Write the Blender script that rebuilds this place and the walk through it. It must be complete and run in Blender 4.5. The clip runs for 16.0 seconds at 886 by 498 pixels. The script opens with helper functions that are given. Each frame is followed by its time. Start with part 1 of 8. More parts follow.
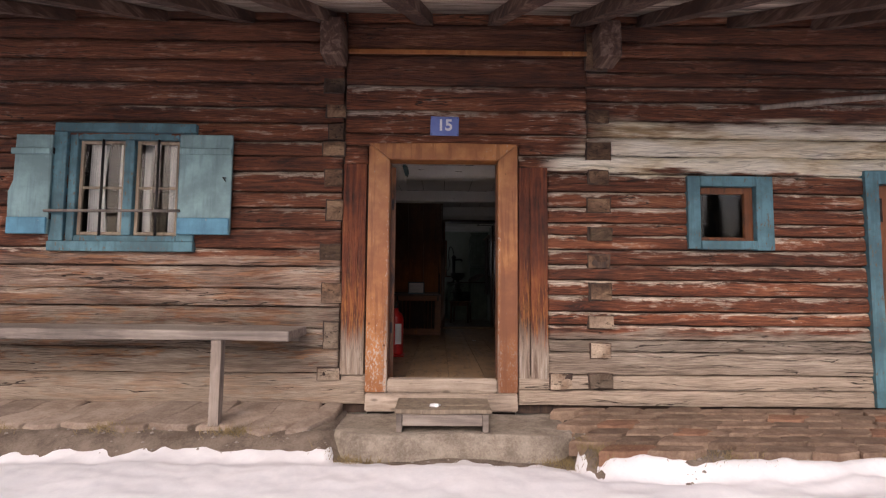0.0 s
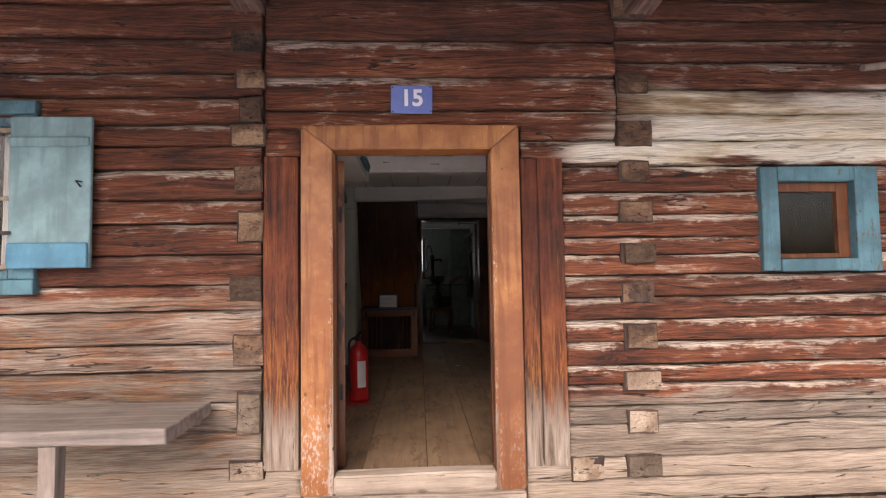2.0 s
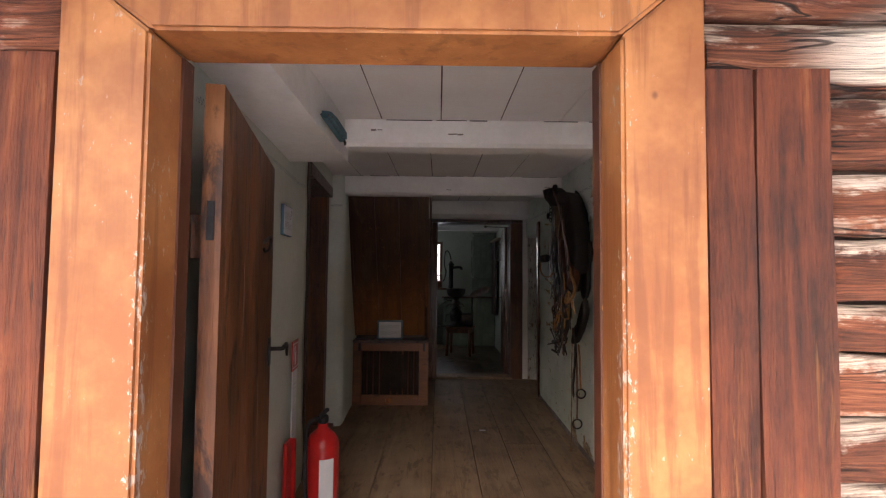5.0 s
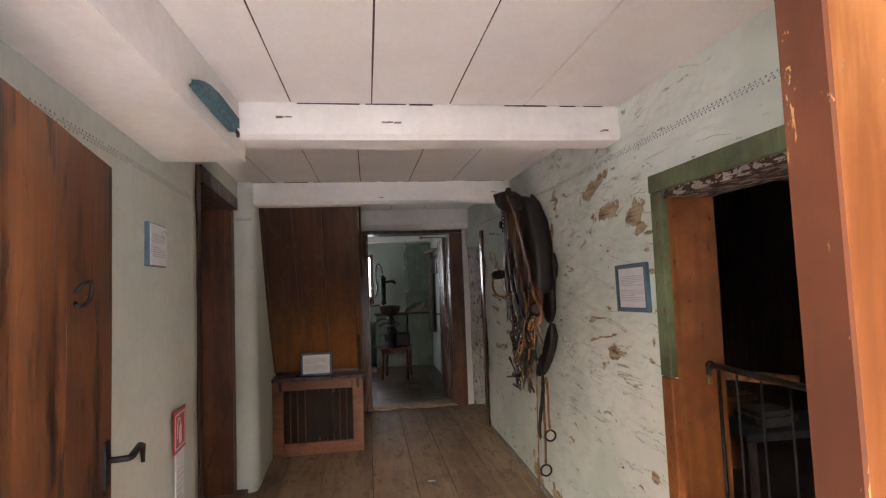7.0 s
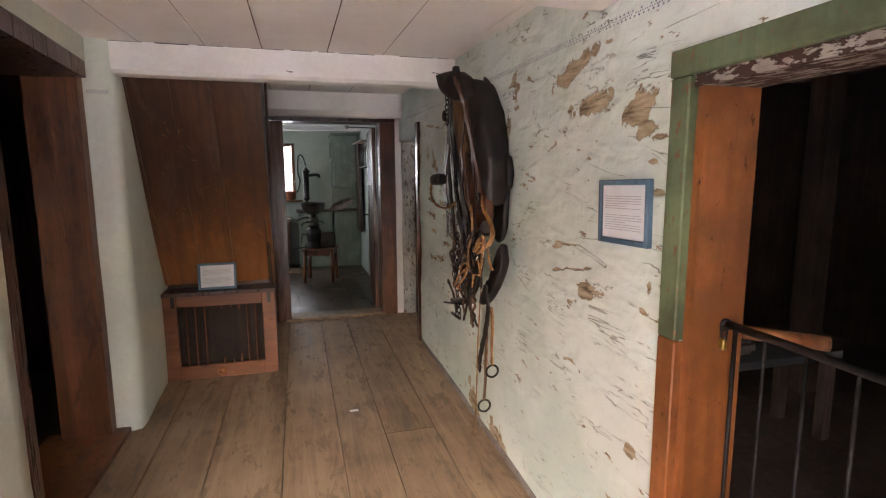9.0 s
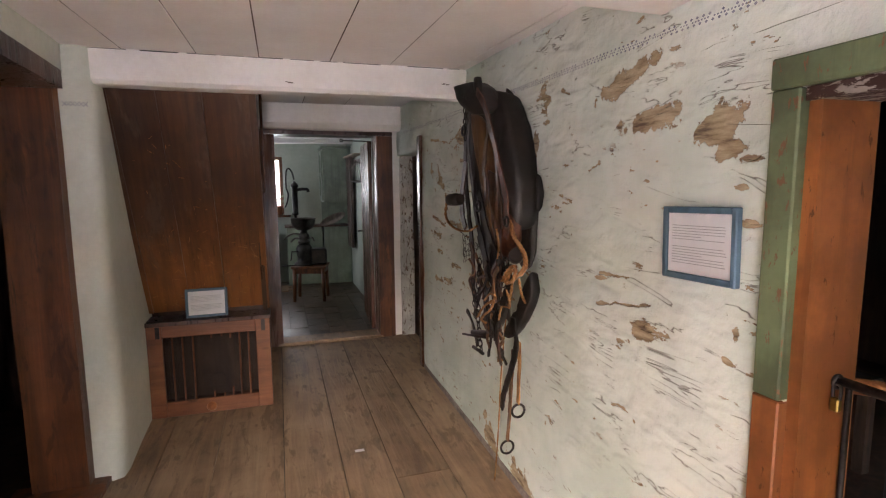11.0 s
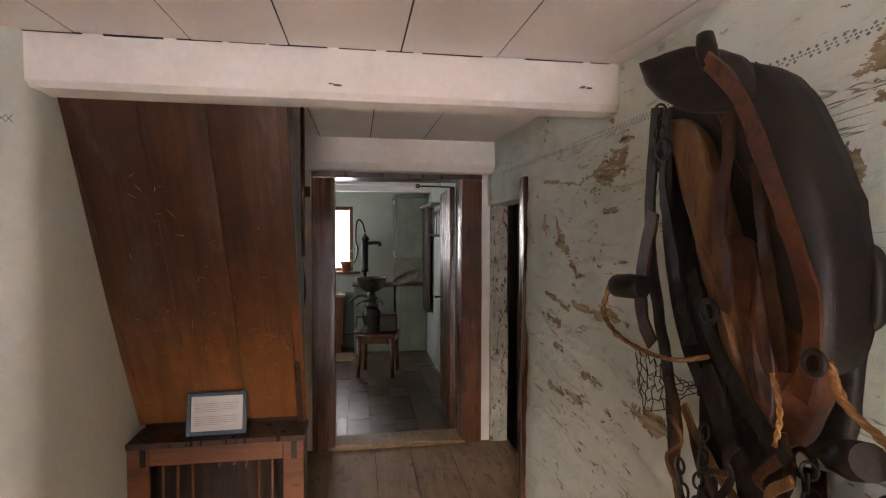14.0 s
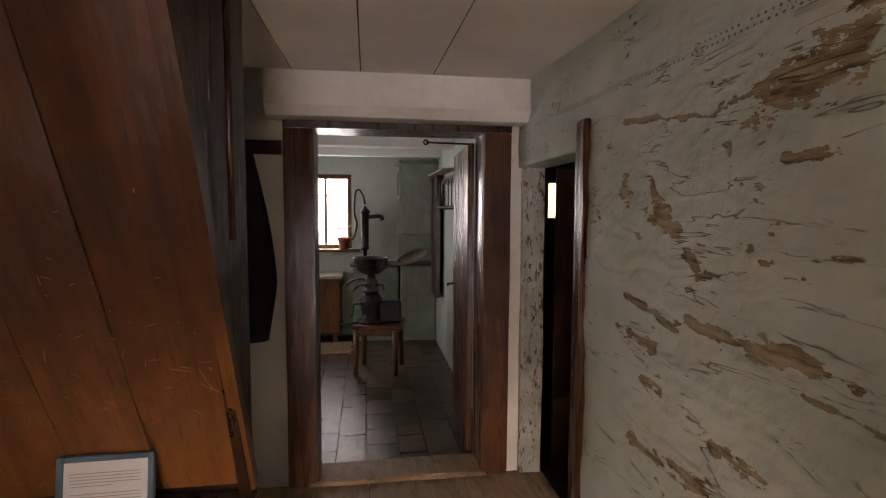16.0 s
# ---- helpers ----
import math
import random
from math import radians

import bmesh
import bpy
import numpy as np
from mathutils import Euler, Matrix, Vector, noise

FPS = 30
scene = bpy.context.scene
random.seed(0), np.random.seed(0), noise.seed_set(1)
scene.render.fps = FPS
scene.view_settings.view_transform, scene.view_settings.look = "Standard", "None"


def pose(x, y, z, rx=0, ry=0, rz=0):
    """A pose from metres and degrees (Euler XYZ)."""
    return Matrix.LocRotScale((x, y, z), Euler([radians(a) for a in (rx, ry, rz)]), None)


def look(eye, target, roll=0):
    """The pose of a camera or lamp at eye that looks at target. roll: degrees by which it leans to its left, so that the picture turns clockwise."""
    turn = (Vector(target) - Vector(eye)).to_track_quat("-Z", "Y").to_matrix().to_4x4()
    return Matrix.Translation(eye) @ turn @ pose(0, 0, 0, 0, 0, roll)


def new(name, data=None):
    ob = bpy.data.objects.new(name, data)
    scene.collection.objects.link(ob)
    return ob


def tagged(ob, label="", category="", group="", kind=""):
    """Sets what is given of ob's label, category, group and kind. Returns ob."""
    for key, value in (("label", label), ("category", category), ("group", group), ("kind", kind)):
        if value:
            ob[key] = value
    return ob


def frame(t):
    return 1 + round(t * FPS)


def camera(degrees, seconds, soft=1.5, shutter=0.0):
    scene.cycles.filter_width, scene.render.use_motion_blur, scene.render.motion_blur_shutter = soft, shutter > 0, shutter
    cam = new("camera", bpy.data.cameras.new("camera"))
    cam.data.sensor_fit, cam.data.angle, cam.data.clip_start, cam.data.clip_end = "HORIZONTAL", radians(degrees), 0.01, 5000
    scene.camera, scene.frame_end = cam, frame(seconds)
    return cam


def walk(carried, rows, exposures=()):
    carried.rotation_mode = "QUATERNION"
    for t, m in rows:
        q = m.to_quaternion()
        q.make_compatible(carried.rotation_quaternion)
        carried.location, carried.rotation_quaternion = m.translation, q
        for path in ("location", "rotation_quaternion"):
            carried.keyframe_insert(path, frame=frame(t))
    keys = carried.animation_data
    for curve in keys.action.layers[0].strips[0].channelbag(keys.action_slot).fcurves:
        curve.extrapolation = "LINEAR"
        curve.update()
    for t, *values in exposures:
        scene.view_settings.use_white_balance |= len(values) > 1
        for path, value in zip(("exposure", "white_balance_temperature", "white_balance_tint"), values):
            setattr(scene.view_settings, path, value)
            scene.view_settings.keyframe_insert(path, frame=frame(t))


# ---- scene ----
# camera and walk
cam = camera(80.8, 16.0, soft=1.2)
PATH = [
    (0, (0.087, -0.176, 0.776), (0.102, 1.819, 0.924), 0.5),
    (0.5, (0.083, 0.136, 0.787), (0.113, 2.13, 0.939), -0.2),
    (1, (0.123, 0.454, 0.802), (0.137, 2.452, 0.887), -0.7),
    (1.5, (0.165, 0.75, 1.025), (0.229, 2.749, 1.072), -0.3),
    (2, (0.149, 1.104, 1.093), (0.243, 3.098, 1.201), -0.9),
    (2.5, (0.161, 1.442, 1.118), (0.18, 3.438, 1.237), -1.1),
    (3, (0.168, 1.827, 1.218), (0.136, 3.825, 1.299), 0.2),
    (3.5, (0.148, 2.154, 1.245), (0.166, 4.151, 1.338), 0.0),
    (4, (0.193, 2.438, 1.233), (0.176, 4.437, 1.311), -0.2),
    (4.2, (0.226, 2.563, 1.253), (0.199, 4.561, 1.348), 0.1),
    (6.3, (0.203, 3.372, 1.433), (0.436, 5.356, 1.537), -1.8),
    (6.5, (0.219, 3.438, 1.441), (0.482, 5.417, 1.559), -2.6),
    (6.6, (0.211, 3.481, 1.433), (0.419, 5.467, 1.539), -3.0),
    (6.9, (0.197, 3.6, 1.428), (0.438, 5.582, 1.539), -2.1),
    (7, (0.188, 3.659, 1.447), (0.478, 5.634, 1.577), -2.2),
    (7.2, (0.206, 3.74, 1.443), (0.51, 5.71, 1.602), -1.9),
    (7.5, (0.176, 3.899, 1.458), (0.526, 5.867, 1.533), -2.3),
    (8, (0.201, 4.099, 1.488), (0.676, 6.038, 1.365), -0.9),
    (8.5, (0.292, 4.221, 1.503), (0.913, 6.116, 1.357), -1.1),
    (9, (0.319, 4.327, 1.518), (0.849, 6.234, 1.232), -0.3),
    (11.3, (0.218, 4.66, 1.564), (0.825, 6.552, 1.336), -0.9),
    (11.5, (0.243, 4.693, 1.561), (0.855, 6.585, 1.349), -1.2),
    (12, (0.294, 4.864, 1.58), (0.839, 6.783, 1.443), -0.0),
    (12.5, (0.29, 5.066, 1.602), (0.685, 7.024, 1.502), 1.1),
    (13, (0.279, 5.352, 1.594), (0.724, 7.299, 1.499), 1.6),
    (13.5, (0.325, 5.585, 1.589), (0.747, 7.538, 1.496), 0.5),
    (14, (0.384, 5.875, 1.617), (0.703, 7.848, 1.565), 0.1),
    (14.5, (0.383, 6.141, 1.613), (0.708, 8.113, 1.539), 0.3),
    (15, (0.375, 6.395, 1.599), (0.754, 8.351, 1.42), 0.1),
    (15.5, (0.422, 6.614, 1.589), (0.793, 8.572, 1.42), -0.3),
    (16, (0.492, 6.848, 1.606), (0.781, 8.821, 1.453), 0.3),
]
EXPOSURES = [(0.0, 0.05, 6500, 22), (1.0, 0.3, 6500, 22), (2.5, 0.9, 6500, 20), (3.5, 1.3, 6500, 20), (4.2, 1.55, 6500, 20), (6.3, 2.6, 6600, 19), (7.0, 3.28, 6450, 16), (7.5, 3.4, 6400, 17), (9.0, 3.9, 6400, 17),
             (11.5, 3.88, 6450, 19), (12.3, 3.88, 6550, 19), (13.5, 4.04, 6750, 20), (14.5, 4.03, 7050, 22), (15.5, 3.96, 7250, 25), (16.0, 3.82, 7300, 24)]
walk(cam, [(t, look(eye, target, roll)) for t, eye, target, roll in PATH], EXPOSURES)

# world, sun and window light
world = bpy.data.worlds.new("overcast_sky")
scene.world = world
world.use_nodes = True
wn = world.node_tree.nodes
sky = wn.new("ShaderNodeTexSky")
sky.sky_type, sky.sun_disc = "NISHITA", False
sky.sun_elevation, sky.sun_rotation = radians(38), radians(195)
sky.dust_density, sky.air_density = 6.0, 1.0
wn["Background"].inputs["Strength"].default_value = 0.13
world.node_tree.links.new(sky.outputs[0], wn["Background"].inputs["Color"])
sun = new("sun", bpy.data.lights.new("sun", "SUN"))
sun.data.energy, sun.data.angle, sun.data.color = 1.0, radians(40), (1.0, 0.95, 0.88)
sun.matrix_world = look((-2.0, -9.0, 8.0), (0.0, 4.0, 0.5))


def window_lamp(name, eye, target, w, h, watts, color=(0.86, 0.93, 1.0)):
    """Sky light that enters by a window's opening."""
    lamp = new(name, bpy.data.lights.new(name, "AREA"))
    lamp.data.shape, lamp.data.size, lamp.data.size_y = "RECTANGLE", w, h
    lamp.data.energy, lamp.data.color = watts, color
    lamp.matrix_world = look(eye, target)
    return lamp


window_lamp("window_light_back", (-0.03, 13.66, 1.55), (-0.03, 12.0, 1.2), 0.60, 0.88, 0.85, (0.93, 0.97, 1.0))
window_lamp("window_light_side", (-2.12, 12.0, 1.5), (0.0, 12.0, 1.1), 0.70, 0.90, 1.05)


# node helpers
def node(nt, kind, settings=None, **sockets):
    n = nt.nodes.new("ShaderNode" + kind)
    for k, v in (settings or {}).items():
        setattr(n, k, v)
    for k, v in sockets.items():
        key = int(k[1:]) if k[0] == "i" and k[1:].isdigit() else k.replace("_", " ")
        s = n.inputs[key]
        if isinstance(v, bpy.types.NodeSocket):
            nt.links.new(v, s)
        else:
            s.default_value = v
    return n


def material(name):
    m = bpy.data.materials.new(name)
    m.use_nodes = True
    nt = m.node_tree
    return m, nt, nt.nodes["Principled BSDF"]


def rgb(c):
    return (c[0], c[1], c[2], 1.0)


def place(nt):
    return node(nt, "TexCoord").outputs["Object"]


def stretched(nt, vec, sx, sy, sz):
    """Coordinates scaled by axis and shifted by a random amount for each object."""
    rnd = node(nt, "ObjectInfo").outputs["Random"]
    off = node(nt, "Math", {"operation": "MULTIPLY"}, i0=rnd, i1=37.0).outputs[0]
    mul = node(nt, "VectorMath", {"operation": "MULTIPLY"}, i0=vec, i1=(sx, sy, sz)).outputs[0]
    return node(nt, "VectorMath", {"operation": "ADD"}, i0=mul, i1=off).outputs[0]


def fuzz(nt, vec, scale, detail=4.0, rough=0.6, distort=0.0):
    return node(nt, "TexNoise", None, Vector=vec, Scale=scale, Detail=detail, Roughness=rough, Distortion=distort).outputs["Fac"]


def span(nt, v, lo, hi, to0=0.0, to1=1.0):
    return node(nt, "MapRange", {"interpolation_type": "SMOOTHSTEP"}, i0=v, i1=lo, i2=hi, i3=to0, i4=to1).outputs[0]


def calc(nt, op, a, b):
    return node(nt, "Math", {"operation": op}, i0=a, i1=b).outputs[0]


def blend(nt, f, a, b, how="MIX"):
    n = nt.nodes.new("ShaderNodeMix")
    n.data_type, n.blend_type = "RGBA", how
    for key, v in ((0, f), (6, a), (7, b)):
        if isinstance(v, bpy.types.NodeSocket):
            nt.links.new(v, n.inputs[key])
        else:
            n.inputs[key].default_value = rgb(v) if key > 0 else v
    return n.outputs[2]


def ramp(nt, f, *stops):
    n = nt.nodes.new("ShaderNodeValToRGB")
    el = n.color_ramp.elements
    while len(el) < len(stops):
        el.new(0.5)
    for e, (p, c) in zip(el, stops):
        e.position, e.color = p, rgb(c)
    nt.links.new(f, n.inputs[0])
    return n.outputs[0]


def bumped(nt, bsdf, height, strength, dist=0.01):
    b = node(nt, "Bump", None, Strength=strength, Distance=dist, Height=height)
    nt.links.new(b.outputs[0], bsdf.inputs["Normal"])


def feed(nt, bsdf, color=None, rough=None):
    if color is not None:
        nt.links.new(color, bsdf.inputs["Base Color"])
    if rough is not None:
        if isinstance(rough, bpy.types.NodeSocket):
            nt.links.new(rough, bsdf.inputs["Roughness"])
        else:
            bsdf.inputs["Roughness"].default_value = rough


ALONG = {"x": (1.0, 14.0, 14.0), "y": (14.0, 1.0, 14.0), "z": (14.0, 14.0, 1.0), "slope": (14.0, 1.0, 1.0)}


def wood(name, axis, dark, mid, light, rough=0.65, bump=0.4, crack=0.5, grain=1.6, tone=0.35, spots=0.0):
    """Old timber with its grain along an axis: fibre streaks, broad stains, cracks and knots."""
    m, nt, bsdf = material(name)
    p = place(nt)
    a = ALONG[axis]
    v = stretched(nt, p, *[c * grain for c in a])
    g1 = fuzz(nt, v, 1.0, 6.0, 0.65, 0.6)
    g2 = fuzz(nt, stretched(nt, p, *[c * grain * 3.5 for c in a]), 1.0, 5.0, 0.7, 0.3)
    broad = fuzz(nt, stretched(nt, p, 1, 1, 1), 2.2, 5.0, 0.65)
    f = calc(nt, "ADD", calc(nt, "MULTIPLY", g1, 0.6), calc(nt, "MULTIPLY", broad, 0.4))
    col = ramp(nt, f, (0.34, dark), (0.5, mid), (0.66, light))
    rnd = node(nt, "ObjectInfo").outputs["Random"]
    col = blend(nt, 1.0, col, node(nt, "CombineColor", None, i0=span(nt, rnd, 0, 1, 1 - tone / 2, 1 + tone / 2), i1=span(nt, rnd, 0, 1, 1 - tone / 2, 1 + tone / 2), i2=span(nt, rnd, 0, 1, 1 - tone / 2, 1 + tone / 2)).outputs[0], "MULTIPLY")
    cr = span(nt, g2, 0.40, 0.30)
    col = blend(nt, calc(nt, "MULTIPLY", cr, crack), col, tuple(c * 0.35 for c in dark))
    kv = node(nt, "TexVoronoi", None, Vector=stretched(nt, p, *[2.2 if c == 1.0 else 5.5 for c in a]), Scale=1.0)
    knot = span(nt, kv.outputs["Distance"], 0.10, 0.05)
    col = blend(nt, calc(nt, "MULTIPLY", knot, 0.6), col, tuple(c * 0.5 for c in dark))
    if spots:
        sp = fuzz(nt, stretched(nt, p, *[c ** 0.45 * 4.0 for c in a]), 1.0, 6.0, 0.66, 0.4)
        col = blend(nt, calc(nt, "MULTIPLY", span(nt, sp, 0.52, 0.63), spots), col, tuple(c * 0.6 for c in dark))
    feed(nt, bsdf, col, span(nt, g1, 0.3, 0.7, rough - 0.12, min(1.0, rough + 0.12)))
    h = calc(nt, "SUBTRACT", calc(nt, "ADD", g1, calc(nt, "MULTIPLY", g2, 0.5)), calc(nt, "MULTIPLY", cr, 0.4))
    bumped(nt, bsdf, h, bump, 0.012)
    return m


def log_wood():
    """Facade logs: red-brown with fine long fibres, ragged upper arrises paled by bleaching and painted-in light,
    flaking silver fibres, pale rain-washed foot, one pale washed patch.
    """
    m, nt, bsdf = material("weathered_log")
    p = place(nt)
    sep = node(nt, "SeparateXYZ", None, Vector=p)
    sx, sz = sep.outputs["X"], sep.outputs["Z"]
    drift = calc(nt, "MULTIPLY", calc(nt, "SUBTRACT", fuzz(nt, stretched(nt, p, 1.4, 1, 5), 1.0, 3.0, 0.5), 0.5), 0.10)
    flow = node(nt, "VectorMath", {"operation": "ADD"}, i0=p, i1=node(nt, "CombineXYZ", None, Z=drift).outputs[0]).outputs[0]
    g1 = fuzz(nt, stretched(nt, flow, 1.7, 10, 38), 1.0, 7.0, 0.58, 0.2)
    g2 = fuzz(nt, stretched(nt, flow, 6, 50, 230), 1.0, 4.0, 0.6, 0.1)
    broad = fuzz(nt, stretched(nt, p, 1.2, 2, 5), 1.0, 5.0, 0.6, 0.3)
    blotch = fuzz(nt, stretched(nt, p, 6.0, 8, 17), 1.0, 8.0, 0.74, 0.3)
    split = fuzz(nt, stretched(nt, flow, 0.6, 6, 10), 1.0, 4.0, 0.55, 0.3)
    fissure = span(nt, calc(nt, "ABSOLUTE", calc(nt, "SUBTRACT", split, 0.5), 0.0), 0.008, 0.002)
    fissure = calc(nt, "MULTIPLY", fissure, span(nt, broad, 0.47, 0.52))
    rag = calc(nt, "SUBTRACT", fuzz(nt, node(nt, "VectorMath", {"operation": "MULTIPLY"}, i0=p, i1=(1.1, 1, 8)).outputs[0], 1.0, 5.0, 0.6, 0.4), 0.5)
    tone = calc(nt, "ADD", calc(nt, "MULTIPLY", g1, 0.28), calc(nt, "ADD", calc(nt, "MULTIPLY", broad, 0.44), calc(nt, "MULTIPLY", g2, 0.28)))
    brown = ramp(nt, tone, (0.39, (0.026, 0.010, 0.007)), (0.47, (0.092, 0.030, 0.014)), (0.54, (0.170, 0.055, 0.025)), (0.64, (0.30, 0.135, 0.066)))
    brown = blend(nt, span(nt, blotch, 0.50, 0.60, 0.0, 0.55), brown, (0.19, 0.052, 0.020))
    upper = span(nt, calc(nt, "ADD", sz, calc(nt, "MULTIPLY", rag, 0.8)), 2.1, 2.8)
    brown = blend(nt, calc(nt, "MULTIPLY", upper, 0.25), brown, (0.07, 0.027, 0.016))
    silver = ramp(nt, g2, (0.36, (0.20, 0.145, 0.105)), (0.50, (0.40, 0.32, 0.25)), (0.64, (0.58, 0.50, 0.42)))
    shred = calc(nt, "ADD", calc(nt, "MULTIPLY", g1, 0.35), calc(nt, "MULTIPLY", blotch, 0.65))
    fibre = calc(nt, "MULTIPLY", span(nt, shred, 0.525, 0.60), span(nt, broad, 0.46, 0.56))
    col = blend(nt, calc(nt, "MULTIPLY", fibre, span(nt, upper, 1.0, 0.0, 0.22, 0.62)), brown, silver)
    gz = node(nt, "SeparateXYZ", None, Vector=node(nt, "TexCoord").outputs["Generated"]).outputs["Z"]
    # pale top band: bleached wood plus light caught there, both in the colour
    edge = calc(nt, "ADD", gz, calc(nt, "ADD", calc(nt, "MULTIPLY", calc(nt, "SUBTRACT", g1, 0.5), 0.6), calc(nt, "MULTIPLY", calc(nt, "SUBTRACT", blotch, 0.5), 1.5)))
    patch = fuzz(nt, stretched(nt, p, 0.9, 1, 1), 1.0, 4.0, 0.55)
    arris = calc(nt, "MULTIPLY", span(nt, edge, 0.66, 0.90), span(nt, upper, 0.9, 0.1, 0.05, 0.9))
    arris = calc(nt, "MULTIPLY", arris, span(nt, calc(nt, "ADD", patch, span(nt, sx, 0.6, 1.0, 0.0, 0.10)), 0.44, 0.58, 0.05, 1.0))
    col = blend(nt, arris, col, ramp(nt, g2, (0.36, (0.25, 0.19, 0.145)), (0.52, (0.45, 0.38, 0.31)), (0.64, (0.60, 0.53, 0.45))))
    pale = ramp(nt, tone, (0.37, (0.10, 0.070, 0.053)), (0.46, (0.205, 0.162, 0.125)), (0.54, (0.295, 0.245, 0.195)), (0.64, (0.42, 0.365, 0.30)))
    rust = calc(nt, "MULTIPLY", span(nt, fuzz(nt, stretched(nt, p, 2.2, 3, 14), 1.0, 6.0, 0.7, 0.5), 0.50, 0.57), span(nt, sx, -0.6, -0.9))
    pale = blend(nt, calc(nt, "MULTIPLY", rust, 0.75), pale, ramp(nt, g1, (0.4, (0.13, 0.055, 0.026)), (0.6, (0.38, 0.20, 0.095))))
    limit = span(nt, sx, -0.7, 0.9, 1.04, 0.42)
    foot = span(nt, calc(nt, "SUBTRACT", calc(nt, "ADD", sz, calc(nt, "MULTIPLY", rag, 0.5)), limit), 0.05, -0.03)
    foot = calc(nt, "MULTIPLY", foot, span(nt, calc(nt, "ADD", sz, calc(nt, "MULTIPLY", calc(nt, "SUBTRACT", blotch, 0.5), 2.0)), 0.30, 0.80, 1.0, 0.6))
    col = blend(nt, foot, col, pale)
    low = span(nt, calc(nt, "ADD", sz, calc(nt, "MULTIPLY", rag, 0.2)), 0.20, 0.08)
    col = blend(nt, calc(nt, "MULTIPLY", low, 0.55), col, (0.41, 0.335, 0.262))
    zz = calc(nt, "ADD", sz, calc(nt, "MULTIPLY", rag, 0.36))
    wash = calc(nt, "MULTIPLY", span(nt, zz, 1.69, 1.73), span(nt, zz, 2.17, 2.05))
    wash = calc(nt, "MULTIPLY", wash, span(nt, calc(nt, "ADD", sx, calc(nt, "MULTIPLY", rag, 1.2)), 1.1, 1.5))
    tip = calc(nt, "MULTIPLY", span(nt, calc(nt, "ABSOLUTE", calc(nt, "SUBTRACT", zz, 1.79), 0.0), 0.07, 0.03), span(nt, sx, 0.85, 1.1))
    wash = calc(nt, "MAXIMUM", wash, tip)
    cream = calc(nt, "ADD", calc(nt, "MULTIPLY", tone, 0.35), calc(nt, "MULTIPLY", broad, 0.65))
    col = blend(nt, wash, col, ramp(nt, cream, (0.39, (0.42, 0.30, 0.17)), (0.46, (0.80, 0.71, 0.53)), (0.56, (0.92, 0.87, 0.74))))
    cr = span(nt, g2, 0.42, 0.33)
    col = blend(nt, calc(nt, "MULTIPLY", cr, span(nt, wash, 0.0, 1.0, 0.30, 0.06)), col, (0.025, 0.013, 0.009))
    col = blend(nt, calc(nt, "MULTIPLY", fissure, span(nt, wash, 0.0, 1.0, 0.9, 0.35)), col, (0.012, 0.008, 0.006))
    rnd = node(nt, "ObjectInfo").outputs["Random"]
    k = calc(nt, "MULTIPLY", span(nt, rnd, 0, 1, 0.78, 1.22), span(nt, g2, 0.36, 0.64, 0.82, 1.18))
    col = blend(nt, 1.0, col, node(nt, "CombineColor", None, i0=k, i1=k, i2=k).outputs[0], "MULTIPLY")
    feed(nt, bsdf, col, 0.8)
    h = calc(nt, "ADD", calc(nt, "ADD", g1, calc(nt, "MULTIPLY", blotch, 0.7)), calc(nt, "MULTIPLY", g2, 0.4))
    bumped(nt, bsdf, calc(nt, "SUBTRACT", h, calc(nt, "MULTIPLY", fissure, 0.9)), 0.9, 0.020)
    return m


def end_grain():
    """Sawn log ends: brown heart, checks and splits, bleached near the ground."""
    m, nt, bsdf = material("log_end_grain")
    p = place(nt)
    z = node(nt, "SeparateXYZ", None, Vector=p).outputs["Z"]
    b = fuzz(nt, stretched(nt, p, 5, 3, 6), 1.0, 5.0, 0.6, 0.6)
    f = fuzz(nt, stretched(nt, p, 70, 20, 70), 1.0, 5.0, 0.7)
    check = calc(nt, "ABSOLUTE", calc(nt, "SUBTRACT", fuzz(nt, stretched(nt, p, 4, 4, 16), 1.0, 3.0, 0.6, 0.1), 0.5), 0.0)
    check = span(nt, check, 0.007, 0.002)
    col = ramp(nt, b, (0.36, (0.050, 0.028, 0.018)), (0.5, (0.130, 0.076, 0.045)), (0.64, (0.25, 0.165, 0.100)))
    foot = span(nt, calc(nt, "ADD", z, calc(nt, "MULTIPLY", b, 0.4)), 1.0, 0.5)
    col = blend(nt, calc(nt, "MULTIPLY", foot, 0.8), col, ramp(nt, b, (0.36, (0.25, 0.18, 0.125)), (0.6, (0.46, 0.385, 0.30))))
    col = blend(nt, calc(nt, "MULTIPLY", check, 0.85), col, (0.012, 0.008, 0.006))
    rnd = node(nt, "ObjectInfo").outputs["Random"]
    k = calc(nt, "MULTIPLY", span(nt, rnd, 0, 1, 0.40, 1.25), span(nt, f, 0.35, 0.65, 0.82, 1.18))
    col = blend(nt, 1.0, col, node(nt, "CombineColor", None, i0=k, i1=k, i2=k).outputs[0], "MULTIPLY")
    feed(nt, bsdf, col, 0.9)
    bumped(nt, bsdf, calc(nt, "SUBTRACT", calc(nt, "ADD", b, calc(nt, "MULTIPLY", f, 0.4)), check), 0.9, 0.02)
    return m


